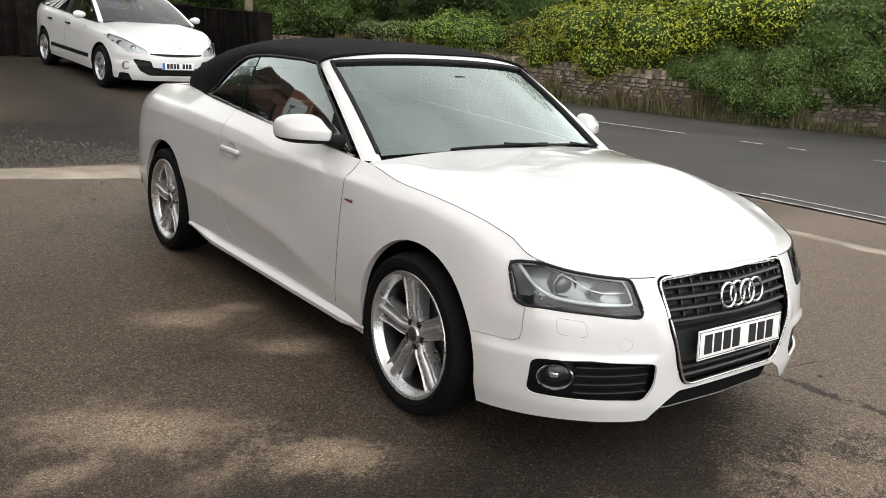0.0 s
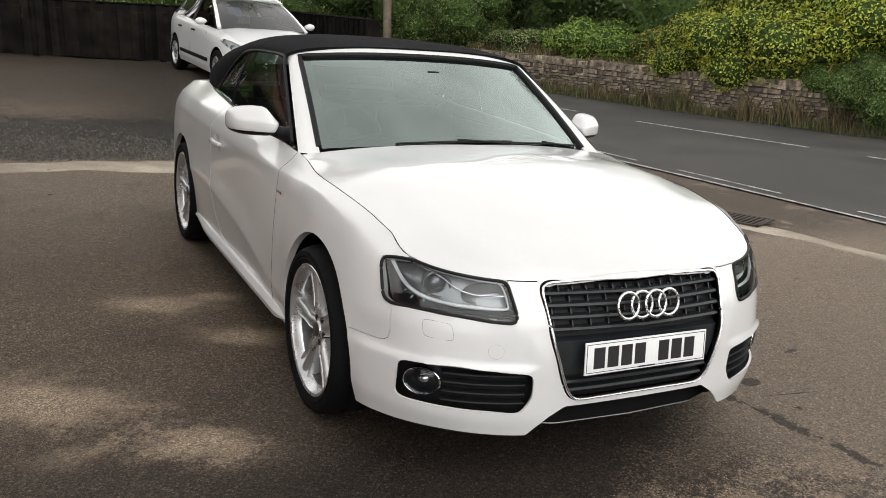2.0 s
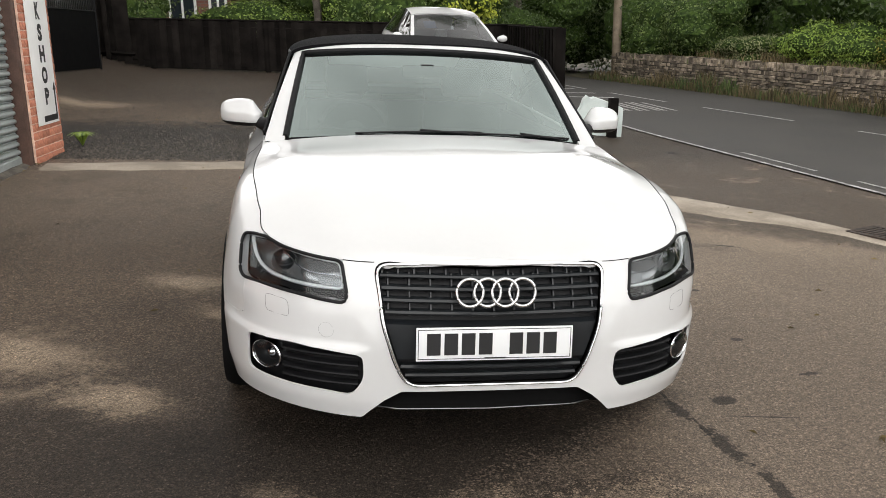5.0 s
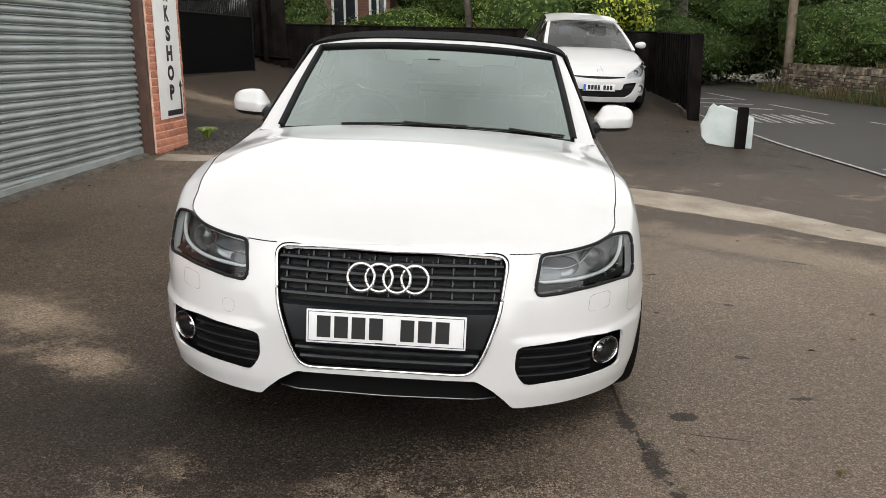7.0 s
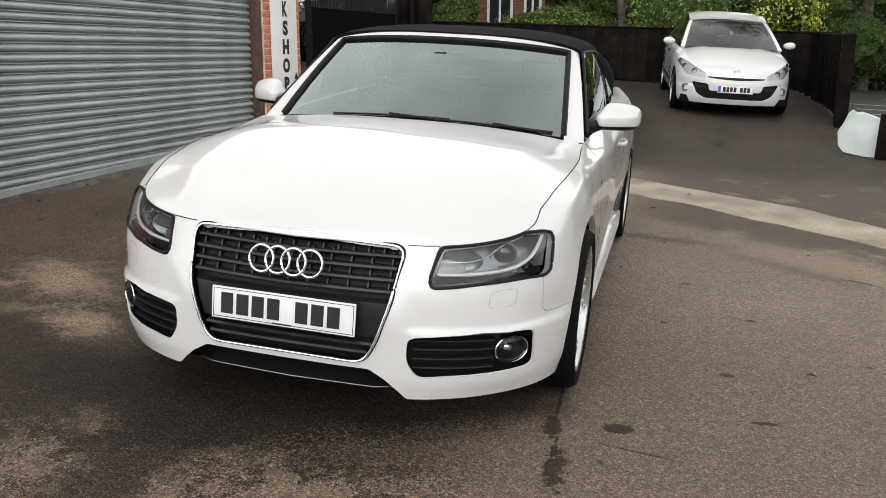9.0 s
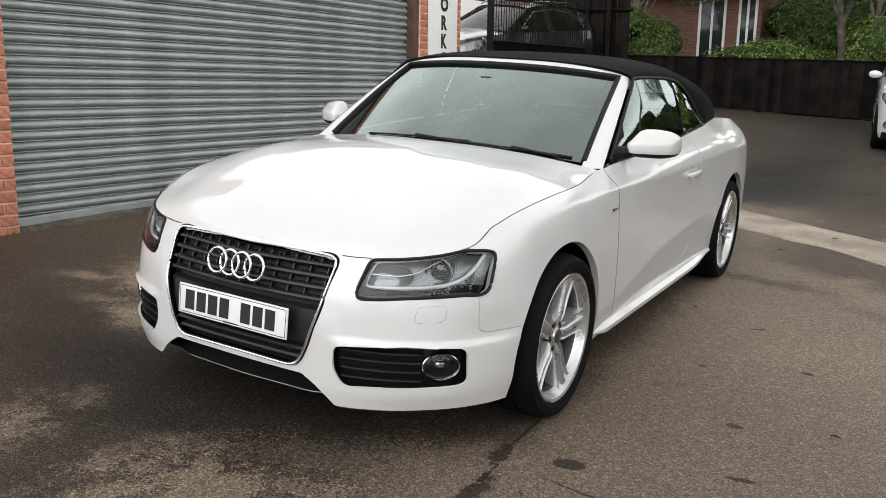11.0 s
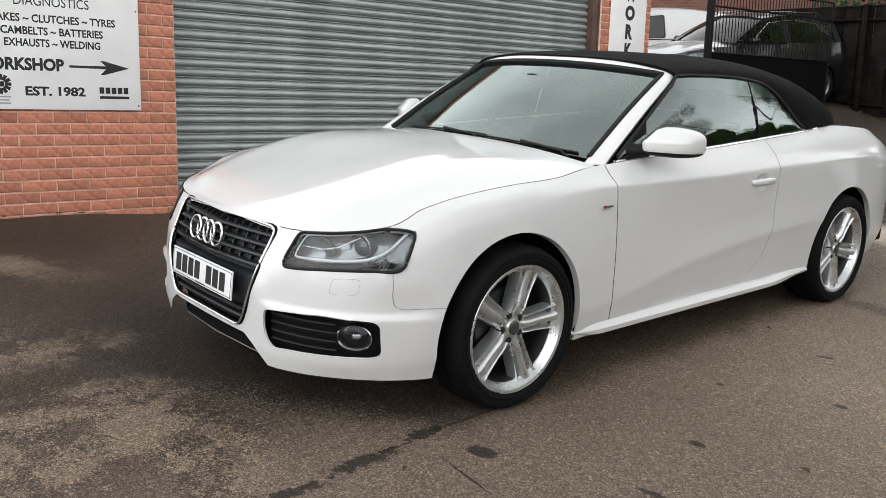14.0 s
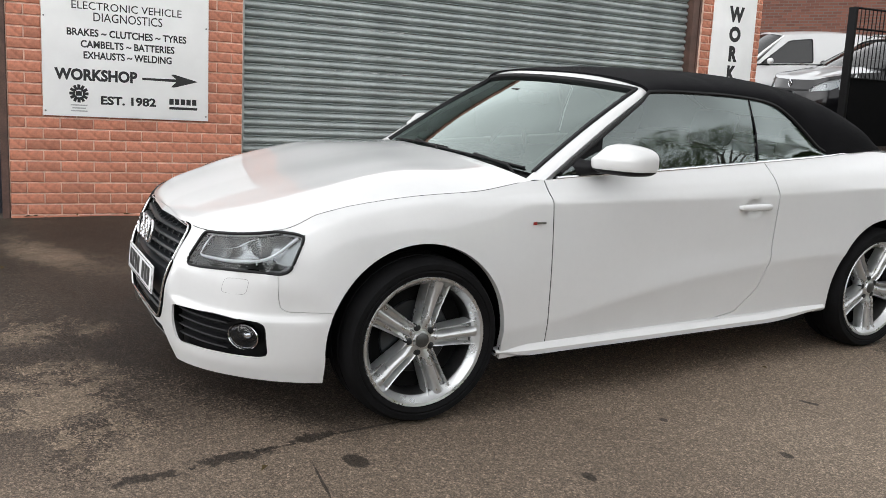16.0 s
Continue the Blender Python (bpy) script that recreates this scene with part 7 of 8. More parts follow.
    for x in (-0.36, 0.36):
        box(bm, x - 0.24, x + 0.24, 1.25, 1.42, belt - 0.3, belt + 0.16, 0.05)
        box(bm, x - 0.13, x + 0.13, 1.30, 1.40, belt + 0.17, belt + 0.33, 0.04)
    part("interior", bm, seat_mat, c, "dark interior")
    return c, sh, pane


blue_card = shade("card_blue", (0.10, 0.16, 0.30), 0.5, vary=0.05)
hatch, hsh, hpane = parked_car(car_matrix(2.29, 11.41, 3.1), "white five-door hatchback parked on the sloping drive", white_paint)
number_plate(hatch, Matrix.Translation((0.0, hsh.at_front(0, 0.44).y - 0.012, 0.435)) @ Matrix.Rotation(radians(-3), 4, "X"), blue=True)
# price card and tax disc behind the windscreen
for u, v, w, h, mt in ((-0.52, 0.62, 0.22, 0.10, blue_card), (-0.58, 0.61, 0.12, 0.06, plate_white), (0.02, 0.50, 0.045, 0.055, plate_white)):
    p = hpane(u, v) + Vector((0, 0.03, -0.03))
    bm = bmesh.new()
    sheet(bm, [[(p.x + dx * w / 2, p.y + dz * h * 0.75, p.z + dz * h * 0.55) for dx in (-1, 1)] for dz in (-1, 1)])
    part("windscreen_card", bm, mt, hatch, "card behind the windscreen", smooth=False)
# black car; its bonnet carries the reflected sky as a silver colour
suv, ssh, span = parked_car(car_matrix(-5.90, 11.9, -13.0), "black sports utility car with roof rails parked in the yard", black_paint, L=4.64, W=1.82, H=1.70, base=2.705, front=0.95, nose=0.92, belt=1.12, cowl=(0.15, 1.16), screen_top=(1.05, 1.60), roof_end=3.25, wheel_r=0.36, bonnet_paint=bonnet_sheen)
for sd in (1, -1):
    bm = bmesh.new()
    tube(bm, [(sd * 0.62, 1.25, 1.64), (sd * 0.63, 1.4, 1.70), (sd * 0.63, 2.6, 1.70), (sd * 0.62, 2.8, 1.64)], 0.016, 8)
    part("roof_rail", bm, chrome, suv, "bright roof rail")
    bm = bmesh.new()
    tube(bm, [(sd * 0.80, 0.75, 1.14), (sd * 0.70, 1.25, 1.50), (sd * 0.68, 1.9, 1.56), (sd * 0.69, 2.6, 1.50), (sd * 0.77, 2.95, 1.28), (sd * 0.80, 2.8, 1.16), (sd * 0.82, 1.7, 1.13)], 0.009, 6)
    part("window_trim", bm, chrome, suv, "bright window trim")
van, vsh, vpan = parked_car(car_matrix(-8.75, 12.5, -28.0), "white panel van parked behind the black car", white_paint, L=4.4, W=1.81, H=1.82, base=2.73, front=0.88, nose=0.90, belt=1.15, cowl=(-0.05, 1.15), screen_top=(0.75, 1.74), roof_end=3.45, wheel_r=0.32, van=True, category="van")

# ---- foliage ----
def leaf_material(name, a, b, rough=0.45):
    """Leaves: each leaf its own shade between two greens, thin enough to let some light through."""
    m = bpy.data.materials.new(name)
    m.use_nodes = True
    n, l = m.node_tree.nodes, m.node_tree.links
    p = n["Principled BSDF"]
    geo, info, mix = n.new("ShaderNodeNewGeometry"), n.new("ShaderNodeObjectInfo"), n.new("ShaderNodeMix")
    mix.data_type = "RGBA"
    mix.inputs["A"].default_value, mix.inputs["B"].default_value = (*a, 1), (*b, 1)
    l.new(geo.outputs["Random Per Island"], mix.inputs["Factor"])
    hs, mp = n.new("ShaderNodeHueSaturation"), n.new("ShaderNodeMapRange")
    mp.inputs["To Min"].default_value, mp.inputs["To Max"].default_value = 0.75, 1.25
    l.new(info.outputs["Random"], mp.inputs["Value"])
    l.new(mp.outputs[0], hs.inputs["Value"])
    l.new(mix.outputs["Result"], hs.inputs["Color"])
    l.new(hs.outputs[0], p.inputs["Base Color"])
    p.inputs["Roughness"].default_value = rough
    tr, ms = n.new("ShaderNodeBsdfTranslucent"), n.new("ShaderNodeMixShader")
    l.new(hs.outputs[0], tr.inputs["Color"])
    ms.inputs[0].default_value = 0.25
    l.new(p.outputs[0], ms.inputs[1])
    l.new(tr.outputs[0], ms.inputs[2])
    l.new(ms.outputs[0], n["Material Output"].inputs["Surface"])
    return m


leaf_dark = leaf_material("ivy_leaf", (0.038, 0.071, 0.0165), (0.180, 0.238, 0.064))
leaf_mid = leaf_material("laurel_leaf", (0.085, 0.150, 0.022), (0.34, 0.46, 0.080))
leaf_lime = leaf_material("lime_leaf", (0.14, 0.18, 0.018), (0.54, 0.57, 0.065))
leaf_yellow = leaf_material("yellow_leaf", (0.22, 0.20, 0.03), (0.48, 0.42, 0.08))
leaf_pale = leaf_material("grey_leaf", (0.12, 0.14, 0.06), (0.38, 0.39, 0.20))
leaf_rust = leaf_material("rust_leaf", (0.10, 0.045, 0.02), (0.22, 0.10, 0.04))
leaf_wood = leaf_material("wood_leaf", (0.034, 0.056, 0.016), (0.082, 0.118, 0.036))
leaf_crown = leaf_material("crown_leaf", (0.050, 0.078, 0.022), (0.120, 0.160, 0.048))
# solid filler cores; their dark green stands in for shade between the leaves
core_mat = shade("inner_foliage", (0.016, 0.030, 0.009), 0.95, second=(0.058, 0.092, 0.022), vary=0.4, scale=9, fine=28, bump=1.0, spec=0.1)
bark = shade("bark", (0.06, 0.05, 0.04), 0.9, second=(0.14, 0.12, 0.10), vary=0.3, scale=6, fine=50, bump=0.7)


def leaf_mesh(name, count, size, seed, lobes, material, droop=0.3):
    """Leaves on the outside of some overlapping lobes (centre, radii)."""
    rng = np.random.RandomState(seed)
    vol = np.array([r[0] * r[1] + r[1] * r[2] + r[0] * r[2] for c, r in lobes])
    pick = rng.choice(len(lobes), count, p=vol / vol.sum())
    cen, rad = np.array([c for c, r in lobes])[pick], np.array([r for c, r in lobes])[pick]
    d = rng.normal(size=(count, 3))
    d /= np.linalg.norm(d, axis=1)[:, None]
    wob = 1 + 0.16 * np.sin(d[:, :1] * 7 + seed) * np.cos(d[:, 1:2] * 6 + pick[:, None]) + 0.10 * np.sin(d[:, 2:3] * 15 + pick[:, None])
    depth = 1 - np.abs(rng.normal(0, 0.13, (count, 1))) + rng.normal(0, 0.05, (count, 1))
    p = cen + d * rad * wob * depth
    nrm = d / rad + rng.normal(0, 0.5, (count, 3)) / rad.mean(1)[:, None] + np.array([0, 0, 0.35]) / rad.mean(1)[:, None]
    nrm /= np.linalg.norm(nrm, axis=1)[:, None]
    t = np.cross(nrm, rng.normal(size=(count, 3)))
    t /= np.linalg.norm(t, axis=1)[:, None]
    t[:, 2] -= droop * rng.rand(count)
    t /= np.linalg.norm(t, axis=1)[:, None]
    s = np.cross(nrm, t)
    ln = size * rng.uniform(0.6, 1.4, (count, 1))
    wd = ln * rng.uniform(0.42, 0.62, (count, 1))
    fold = nrm * ln * 0.10
    v = np.stack([p - t * ln * 0.5, p + s * wd * 0.5 + fold, p + t * ln * 0.5, p - s * wd * 0.5 + fold], 1).reshape(-1, 3)
    me = bpy.data.meshes.new(name)
    idx = np.arange(count)[:, None] * 4
    faces = np.concatenate([idx + [0, 1, 2], idx + [0, 2, 3]], 1).reshape(-1, 3)
    me.from_pydata(v.tolist(), [], faces.tolist())
    me.materials.append(material)
    return me


def core_mesh(lobes, seed):
    bm = bmesh.new()
    for i, (c, r) in enumerate(lobes):
        v = bmesh.ops.create_icosphere(bm, subdivisions=3, radius=1.0)["verts"]
        for q in v:
            k = 0.80 + 0.16 * noise.noise(q.co * 2.5 + Vector((seed, i, 0)))
            q.co = Vector(c) + Vector((q.co.x * r[0], q.co.y * r[1], q.co.z * r[2])) * k
    me = bpy.data.meshes.new("inner_foliage")
    bm.to_mesh(me)
    bm.free()
    me.materials.append(core_mat)
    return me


def bush_lobes(seed, w, d, h, n=9):
    rng = np.random.RandomState(seed)
    out = []
    for i in range(n):
        r = rng.uniform(0.26, 0.42)
        out.append(((rng.uniform(-0.5, 0.5) * w * 0.75, rng.uniform(-0.5, 0.5) * d * 0.7, h * rng.uniform(0.28, 0.78)), (w * r, d * r * 1.05, h * r * 0.75)))
    out.append(((0, 0, h * 0.32), (w * 0.45, d * 0.45, h * 0.32)))
    return out


BUSH = {}


def bush(kind, x, y, turn, scale, label, z=None, name="bush"):
    mat_, count, size, seed, w, d, h = KINDS[kind]
    if kind not in BUSH:
        lobes = bush_lobes(seed, w, d, h)
        b = empty(name, Matrix.Identity(4), label, name)
        cr = new("foliage", leaf_mesh("foliage", count, size, seed, lobes, mat_))
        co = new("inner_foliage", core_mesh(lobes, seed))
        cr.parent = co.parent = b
        bm = bmesh.new()
        rng = np.random.RandomState(seed)
        for k in range(5):
            a = rng.rand() * 6.28
            tube(bm, [(0.1 * math.cos(a), 0.1 * math.sin(a), -0.2), (0.3 * w * 0.4 * math.cos(a), 0.3 * d * 0.4 * math.sin(a), h * 0.3), (w * 0.25 * math.cos(a), d * 0.25 * math.sin(a), h * 0.6)], [0.04, 0.03, 0.015], 6)
        part("stems", bm, bark, b)
        BUSH[kind] = b
        ob = b
        ob.matrix_basis = pose(x, y, ground_at(x, y) if z is None else z, 0, 0, turn) @ Matrix.Scale(scale, 4)
    else:
        ob = copy_thing(BUSH[kind], pose(x, y, ground_at(x, y) if z is None else z, 0, 0, turn))
        ob.scale = (scale,) * 3
    tagged(ob, label, name)
    return ob


KINDS = {
    "laurel": (leaf_mid, 15000, 0.088, 3, 2.6, 2.4, 2.3), "lime": (leaf_lime, 15000, 0.088, 4, 2.4, 2.2, 2.6), "ivy": (leaf_dark, 17500, 0.075, 5, 3.4, 2.2, 2.8), "ivy2": (leaf_dark, 17500, 0.078, 8, 3.0, 2.4, 3.2),
    "pale": (leaf_pale, 6500, 0.07, 6, 1.7, 1.6, 1.3), "yellow": (leaf_yellow, 2600, 0.08, 7, 1.1, 1.0, 1.5), "rust": (leaf_rust, 2600, 0.08, 9, 1.3, 1.2, 1.2), "hedge": (leaf_mid, 9000, 0.07, 10, 3.6, 1.4, 1.6), "conifer": (leaf_dark, 9000, 0.07, 12, 2.0, 2.0, 2.4),
    "wood": (leaf_wood, 11000, 0.135, 11, 5.0, 4.0, 5.2),
}


def wx(y, off):
    return road_right(y) + off


rs = np.random.RandomState(21)
# the overgrown stretch of the bank, ivy and shrubs spilling over the wall
LABELS = {"laurel": "bright green bush behind the stone wall", "lime": "yellow-green leafy shrub hanging over the stone wall", "yellow": "golden-leaved shrub behind the wall", "pale": "pale grey-green shrub behind the stone wall", "conifer": "dark green bush beside the telegraph pole", "rust": "russet-leaved bramble on the bank"}
for y, off, k, s, lift in ((12.7, 0.70, "lime", 0.62, 0.62), (11.7, 0.62, "lime", 0.70, 0.55), (10.7, 0.60, "lime", 0.72, 0.60), (12.0, 1.9, "lime", 1.0, 0.95), (10.6, 2.0, "lime", 1.05, 1.05), (9.4, 1.2, "lime", 0.72, 1.15), (9.2, 2.1, "laurel", 1.0, 1.2), (8.2, 1.5, "lime", 0.62, 1.35),
                           (9.3, 0.45, "ivy", 0.42, 0.25), (8.6, 0.50, "ivy2", 0.50, 0.15), (7.8, 0.45, "ivy", 0.62, -0.15), (6.9, 0.50, "ivy2", 0.60, -0.10), (6.0, 0.60, "ivy", 0.66, 0.25), (5.1, 0.55, "ivy2", 0.62, 0.10), (3.9, 0.35, "ivy", 0.75, -0.15), (2.6, 0.4, "ivy2", 0.75, -0.15), (1.2, 0.4, "ivy", 0.8, -0.15), (-0.4, 0.5, "ivy2", 0.8, -0.15), (-2.4, 1.0, "ivy", 1.1, -0.15), (-5.0, 1.1, "ivy2", 1.1, -0.15), (-8.0, 1.2, "ivy", 1.2, -0.15)):
    bush(k, wx(y, off), y, rs.uniform(0, 360), s, LABELS.get(k, "dark green ivy and bramble over the bank"), z=ground_at(wx(y, off), y) + lift)
for y, off, k, s in ((7.4, 2.0, "ivy", 1.0), (6.2, 2.0, "ivy2", 1.05), (4.6, 2.0, "ivy", 1.1), (3.0, 2.2, "ivy2", 1.2), (0.8, 2.4, "ivy", 1.2), (-2, 3.2, "ivy2", 1.3)):
    bush(k, wx(y, off), y, rs.uniform(0, 360), s, "dense dark green shrub on the bank behind the road")
bush("rust", wx(5.4, 1.3), 5.4, 0, 0.8, LABELS["rust"], z=1.75)
# shrubs behind the stone wall
for y, off, k, s, lift in ((17.7, 1.35, "laurel", 0.60, 0.55), (16.7, 1.30, "laurel", 0.66, 0.55), (15.8, 1.35, "laurel", 0.58, 0.55), (17.0, 2.0, "laurel", 0.70, 0.70), (14.9, 1.5, "yellow", 0.80, 0.72), (14.3, 1.6, "yellow", 0.62, 0.75), (19.1, 1.0, "pale", 0.78, 0.62), (20.1, 1.1, "pale", 0.72, 0.62), (21.7, 1.4, "conifer", 1.05, 0.45), (23.2, 1.7, "conifer", 1.2, 0.45), (20.8, 0.6, "rust", 0.35, 0.70), (13.6, 1.0, "pale", 0.36, 0.72)):
    bush(k, wx(y, off), y, rs.uniform(0, 360), s, LABELS[k], z=ground_at(wx(y, off), y) + lift)
# woods behind: dark masses of leaves
for x, y, s in ((20.5, 21.5, 1.35), (13.0, 29.5, 1.3), (17.5, 26.5, 1.4), (13.4, 28.0, 1.1), (16.5, 17.5, 1.0), (18.5, 21.0, 1.0), (-0.6, 27.0, 0.8), (16, 20, 1.0), (19, 15, 1.1), (21, 9, 1.1), (21.5, 3, 1.1), (22, -4, 1.1), (13.5, 26, 1.0), (9.5, 31, 1.1), (5, 34, 1.1), (0.5, 33, 1.0), (14, 33, 1.2), (-12, 32, 1.1), (25, 20, 1.4), (27, 10, 1.4), (27, 0, 1.4), (6.0, 26.5, 0.75), (8.0, 36, 1.0), (4.5, 31, 0.9), (11.0, 34, 1.0), (7.0, 41, 1.2), (2.0, 40, 1.2), (2.6, 23.5, 0.7), (8.2, 27.5, 0.8), (-7, 35, 1.2), (23, -14, 1.2), (16, -24, 1.3), (6, -28, 1.3), (-6, -27, 1.3)):
    bush("wood", x, y, rs.uniform(0, 360), s, "tall dark green woodland edge", name="tree_clump")
# garden behind the rear fence
for x, y, k, s in ((-0.6, 21.6, "conifer", 1.2), (-2.2, 20.0, "hedge", 1.0), (0.4, 20.4, "hedge", 0.95), (-4.0, 17.6, "conifer", 0.9), (3.2, 18.8, "lime", 1.0), (2.0, 17.6, "conifer", 1.05), (1.6, 19.6, "laurel", 1.1), (1.5, 22, "ivy2", 1.1), (2.8, 20.5, "laurel", 1.3)):
    bush(k, x, y, rs.uniform(0, 360), s, {"hedge": "clipped green garden hedge behind the fence"}.get(k, "leafy garden shrub behind the dark fence"))


def tree(x, y, height, crown, mat_, seed, label, trunk=0.16, count=9000):
    """A tapered trunk with limbs and a ragged crown."""
    rng = np.random.RandomState(seed)
    t = empty("tree", pose(x, y, ground_at(x, y), 0, 0, 0), label, "tree")
    bm = bmesh.new()
    pts = [Vector((0.12 * math.sin(k * 1.3 + seed) * k / 4, 0.12 * math.cos(k * 1.1) * k / 4, height * 0.6 * k / 6 - 0.2 * (k == 0))) for k in range(7)]
    tube(bm, pts, [trunk * (1.25 - 0.13 * k) for k in range(7)], 10)
    part("trunk", bm, bark, t)
    lobes = []
    for k in range(9):
        a = k * 2.4 + rng.rand()
        r = crown * rng.uniform(0.45, 0.8)
        tip = Vector((r * math.cos(a), r * math.sin(a), height * rng.uniform(0.5, 0.92)))
        start = pts[3 + k % 4]
        bm = bmesh.new()
        tube(bm, [start, start.lerp(tip, 0.5) + Vector((0, 0, 0.3)), tip], [trunk * 0.45, trunk * 0.28, 0.02], 6)
        part("limb", bm, bark, t)
        lobes.append((tuple(tip), (crown * 0.42, crown * 0.42, crown * 0.34)))
    lobes.append(((0, 0, height * 0.85), (crown * 0.5, crown * 0.5, height * 0.18)))
    ob = new("crown", leaf_mesh("crown", count, 0.115, seed, lobes, mat_))
    ob.parent = t
    return t


tree(-4.3, 18.0, 4.9, 1.9, leaf_wood, 61, "dark leafy garden tree beside the brick house", 0.10, 9000)
tree(0.2, 19.0, 6.5, 2.2, leaf_mid, 31, "slender garden tree with pale bark", 0.10)
tree(1.0, 18.6, 6.0, 2.0, leaf_mid, 32, "slender garden tree behind the fence", 0.08)
for x, y, h, seed in ((4.2, 21.5, 11.5, 51), (7.4, 26.5, 12.5, 52), (1.6, 25.5, 12.0, 53), (17.5, 14.0, 11.0, 54), (17.0, 20.0, 11.5, 55)):
    tree(x, y, h, 3.6, leaf_crown, seed, "tall dark broadleaf tree behind the fence and bank", 0.22, 19000)

# dry grass and weeds along the wall foot
def blades(name, count, seed, path, spread_, height, material, label, off=-0.12, lift=0.01):
    rng = np.random.RandomState(seed)
    v, f = [], []
    for k in range(count):
        y = path[0] + (path[1] - path[0]) * rng.rand()
        x = wx(y, off - abs(rng.normal(0, spread_)))
        h = height * rng.uniform(0.15, 1.0) ** 1.4 * (0.35 + 1.6 * abs(noise.noise((y * 1.1, 0, seed))) + 0.5 * abs(noise.noise((y * 4.3, 3, seed))))
        a, le = rng.rand() * 6.28, rng.uniform(0.05, 0.4) * h
        z = ground_at(x, y) + lift
        w = rng.uniform(0.006, 0.014)
        dx, dy = math.cos(a), math.sin(a)
        i = len(v)
        v += [(x - dy * w, y + dx * w, z), (x + dy * w, y - dx * w, z), (x + dx * le * 0.4 + dy * w * 0.6, y + dy * le * 0.4 - dx * w * 0.6, z + h * 0.6), (x + dx * le, y + dy * le, z + h)]
        f += [(i, i + 1, i + 2), (i, i + 2, i + 3)]
    me = bpy.data.meshes.new(name)
    me.from_pydata(v, [], f)
    me.materials.append(material)
    return tagged(new(name, me), label, "grass", kind="stuff")


dry = leaf_material("dry_grass", (0.060, 0.048, 0.024), (0.24, 0.185, 0.095), 0.8)
weed = leaf_material("green_weed", (0.04, 0.07, 0.02), (0.13, 0.17, 0.05), 0.7)
blades("dry_grass", 15000, 41, (-6, 25), 0.17, 0.50, dry, "dry tan grass along the foot of the wall")
blades("weeds", 12000, 42, (-6, 25), 0.17, 0.46, weed, "green weeds along the foot of the wall")
blades("wall_top_weeds", 9000, 43, (9.0, 24.4), 0.30, 0.50, dry, "dry tan weeds growing behind the wall top", 0.95, 0.74)
blades("wall_top_weeds", 7000, 44, (9.0, 24.4), 0.30, 0.46, weed, "green weeds growing behind the wall top", 0.95, 0.74)
# fern at the corner of the pier
bm = bmesh.new()
for k in range(26):
    a = k * 2.4
    r = random.uniform(0.10, 0.22)
    c = Vector((-2.95, 6.95, ground_at(-2.95, 6.95)))
    d = Vector((math.cos(a), math.sin(a), 0))
    s = Vector((-d.y, d.x, 0)) * 0.018
    q = [c, c + d * r * 0.5 + s + Vector((0, 0, 0.16)), c + d * r + Vector((0, 0, 0.12)), c + d * r * 0.5 - s + Vector((0, 0, 0.16))]
    bm.faces.new([bm.verts.new(p) for p in q])
tagged(part("weed_tuft", bm, leaf_mid, smooth=False), "small green fern growing at the pier corner", "weed")

# fallen leaves on the tarmac
litter_mat = leaf_material("fallen_leaf", (0.05, 0.035, 0.012), (0.26, 0.19, 0.06), 0.7)
rng = np.random.RandomState(77)
v, f = [], []
for k in range(170):
    if k < 70:
        x, y = rng.uniform(-3.1, 3.4), rng.uniform(-1.9, 9.5)
    elif k < 120:
        y = rng.uniform(-1.4, 6.4)
        x = -3.385 + 0.052 * (y - 0.35) + abs(rng.normal(0.05, 0.05))
    else:
        y = rng.uniform(8.0, 14.5)
        x = 3.75 + rng.normal(0, 0.18)
    if abs(x) < 1.0 and -0.9 < y < 3.8:
        continue
    z, a, ln = ground_at(x, y) + 0.016, rng.rand() * 6.28, rng.uniform(0.012, 0.034)
    d, s_ = (math.cos(a), math.sin(a)), (-math.sin(a) * 0.45, math.cos(a) * 0.45)
    i = len(v)
    v += [(x - d[0] * ln, y - d[1] * ln, z - 0.004), (x + s_[0] * ln, y + s_[1] * ln, z + 0.008), (x + d[0] * ln, y + d[1] * ln, z), (x - s_[0] * ln, y - s_[1] * ln, z + 0.006)]
    f += [(i, i + 1, i + 2), (i, i + 2, i + 3)]
me = bpy.data.meshes.new("leaf_litter")
me.from_pydata(v, [], f)
me.materials.append(litter_mat)
tagged(new("leaf_litter", me), "brown fallen leaves scattered over the tarmac", "leaves", kind="stuff")
# loose gravel beyond the edging and at the pier foot
gravel_mat = shade("loose_gravel", (0.026, 0.023, 0.020), 0.9, second=(0.12, 0.105, 0.088), vary=0.3, scale=30, fine=90, bump=0.5, per_piece=0.5)
v, f = [], []
for k in range(9000):
    if k < 8400:
        x = rng.uniform(-3.4, 0.4)
        y = 6.02 + abs(rng.normal(0, 1.25)) * (0.35 + 0.65 * smooth_step(0.4, -1.2, x))
    else:
        x, y = -2.9 + abs(rng.normal(0, 0.25)), 6.6 + rng.normal(0, 0.22)
    z, r = ground_at(x, y), rng.uniform(0.006, 0.022)
    i = len(v)
    a = rng.rand() * 6.28
    v += [(x + r * math.cos(a + q), y + r * math.sin(a + q), z - 0.003) for q in (0, 1.6, 3.2, 4.7)] + [(x + 0.4 * r * rng.normal() * 0.5, y + 0.4 * r * rng.normal() * 0.5, z + r * rng.uniform(0.5, 1.0))]
    f += [(i, i + 1, i + 4), (i + 1, i + 2, i + 4), (i + 2, i + 3, i + 4), (i + 3, i, i + 4)]
me = bpy.data.meshes.new("loose_gravel")
me.from_pydata(v, [], f)
me.materials.append(gravel_mat)
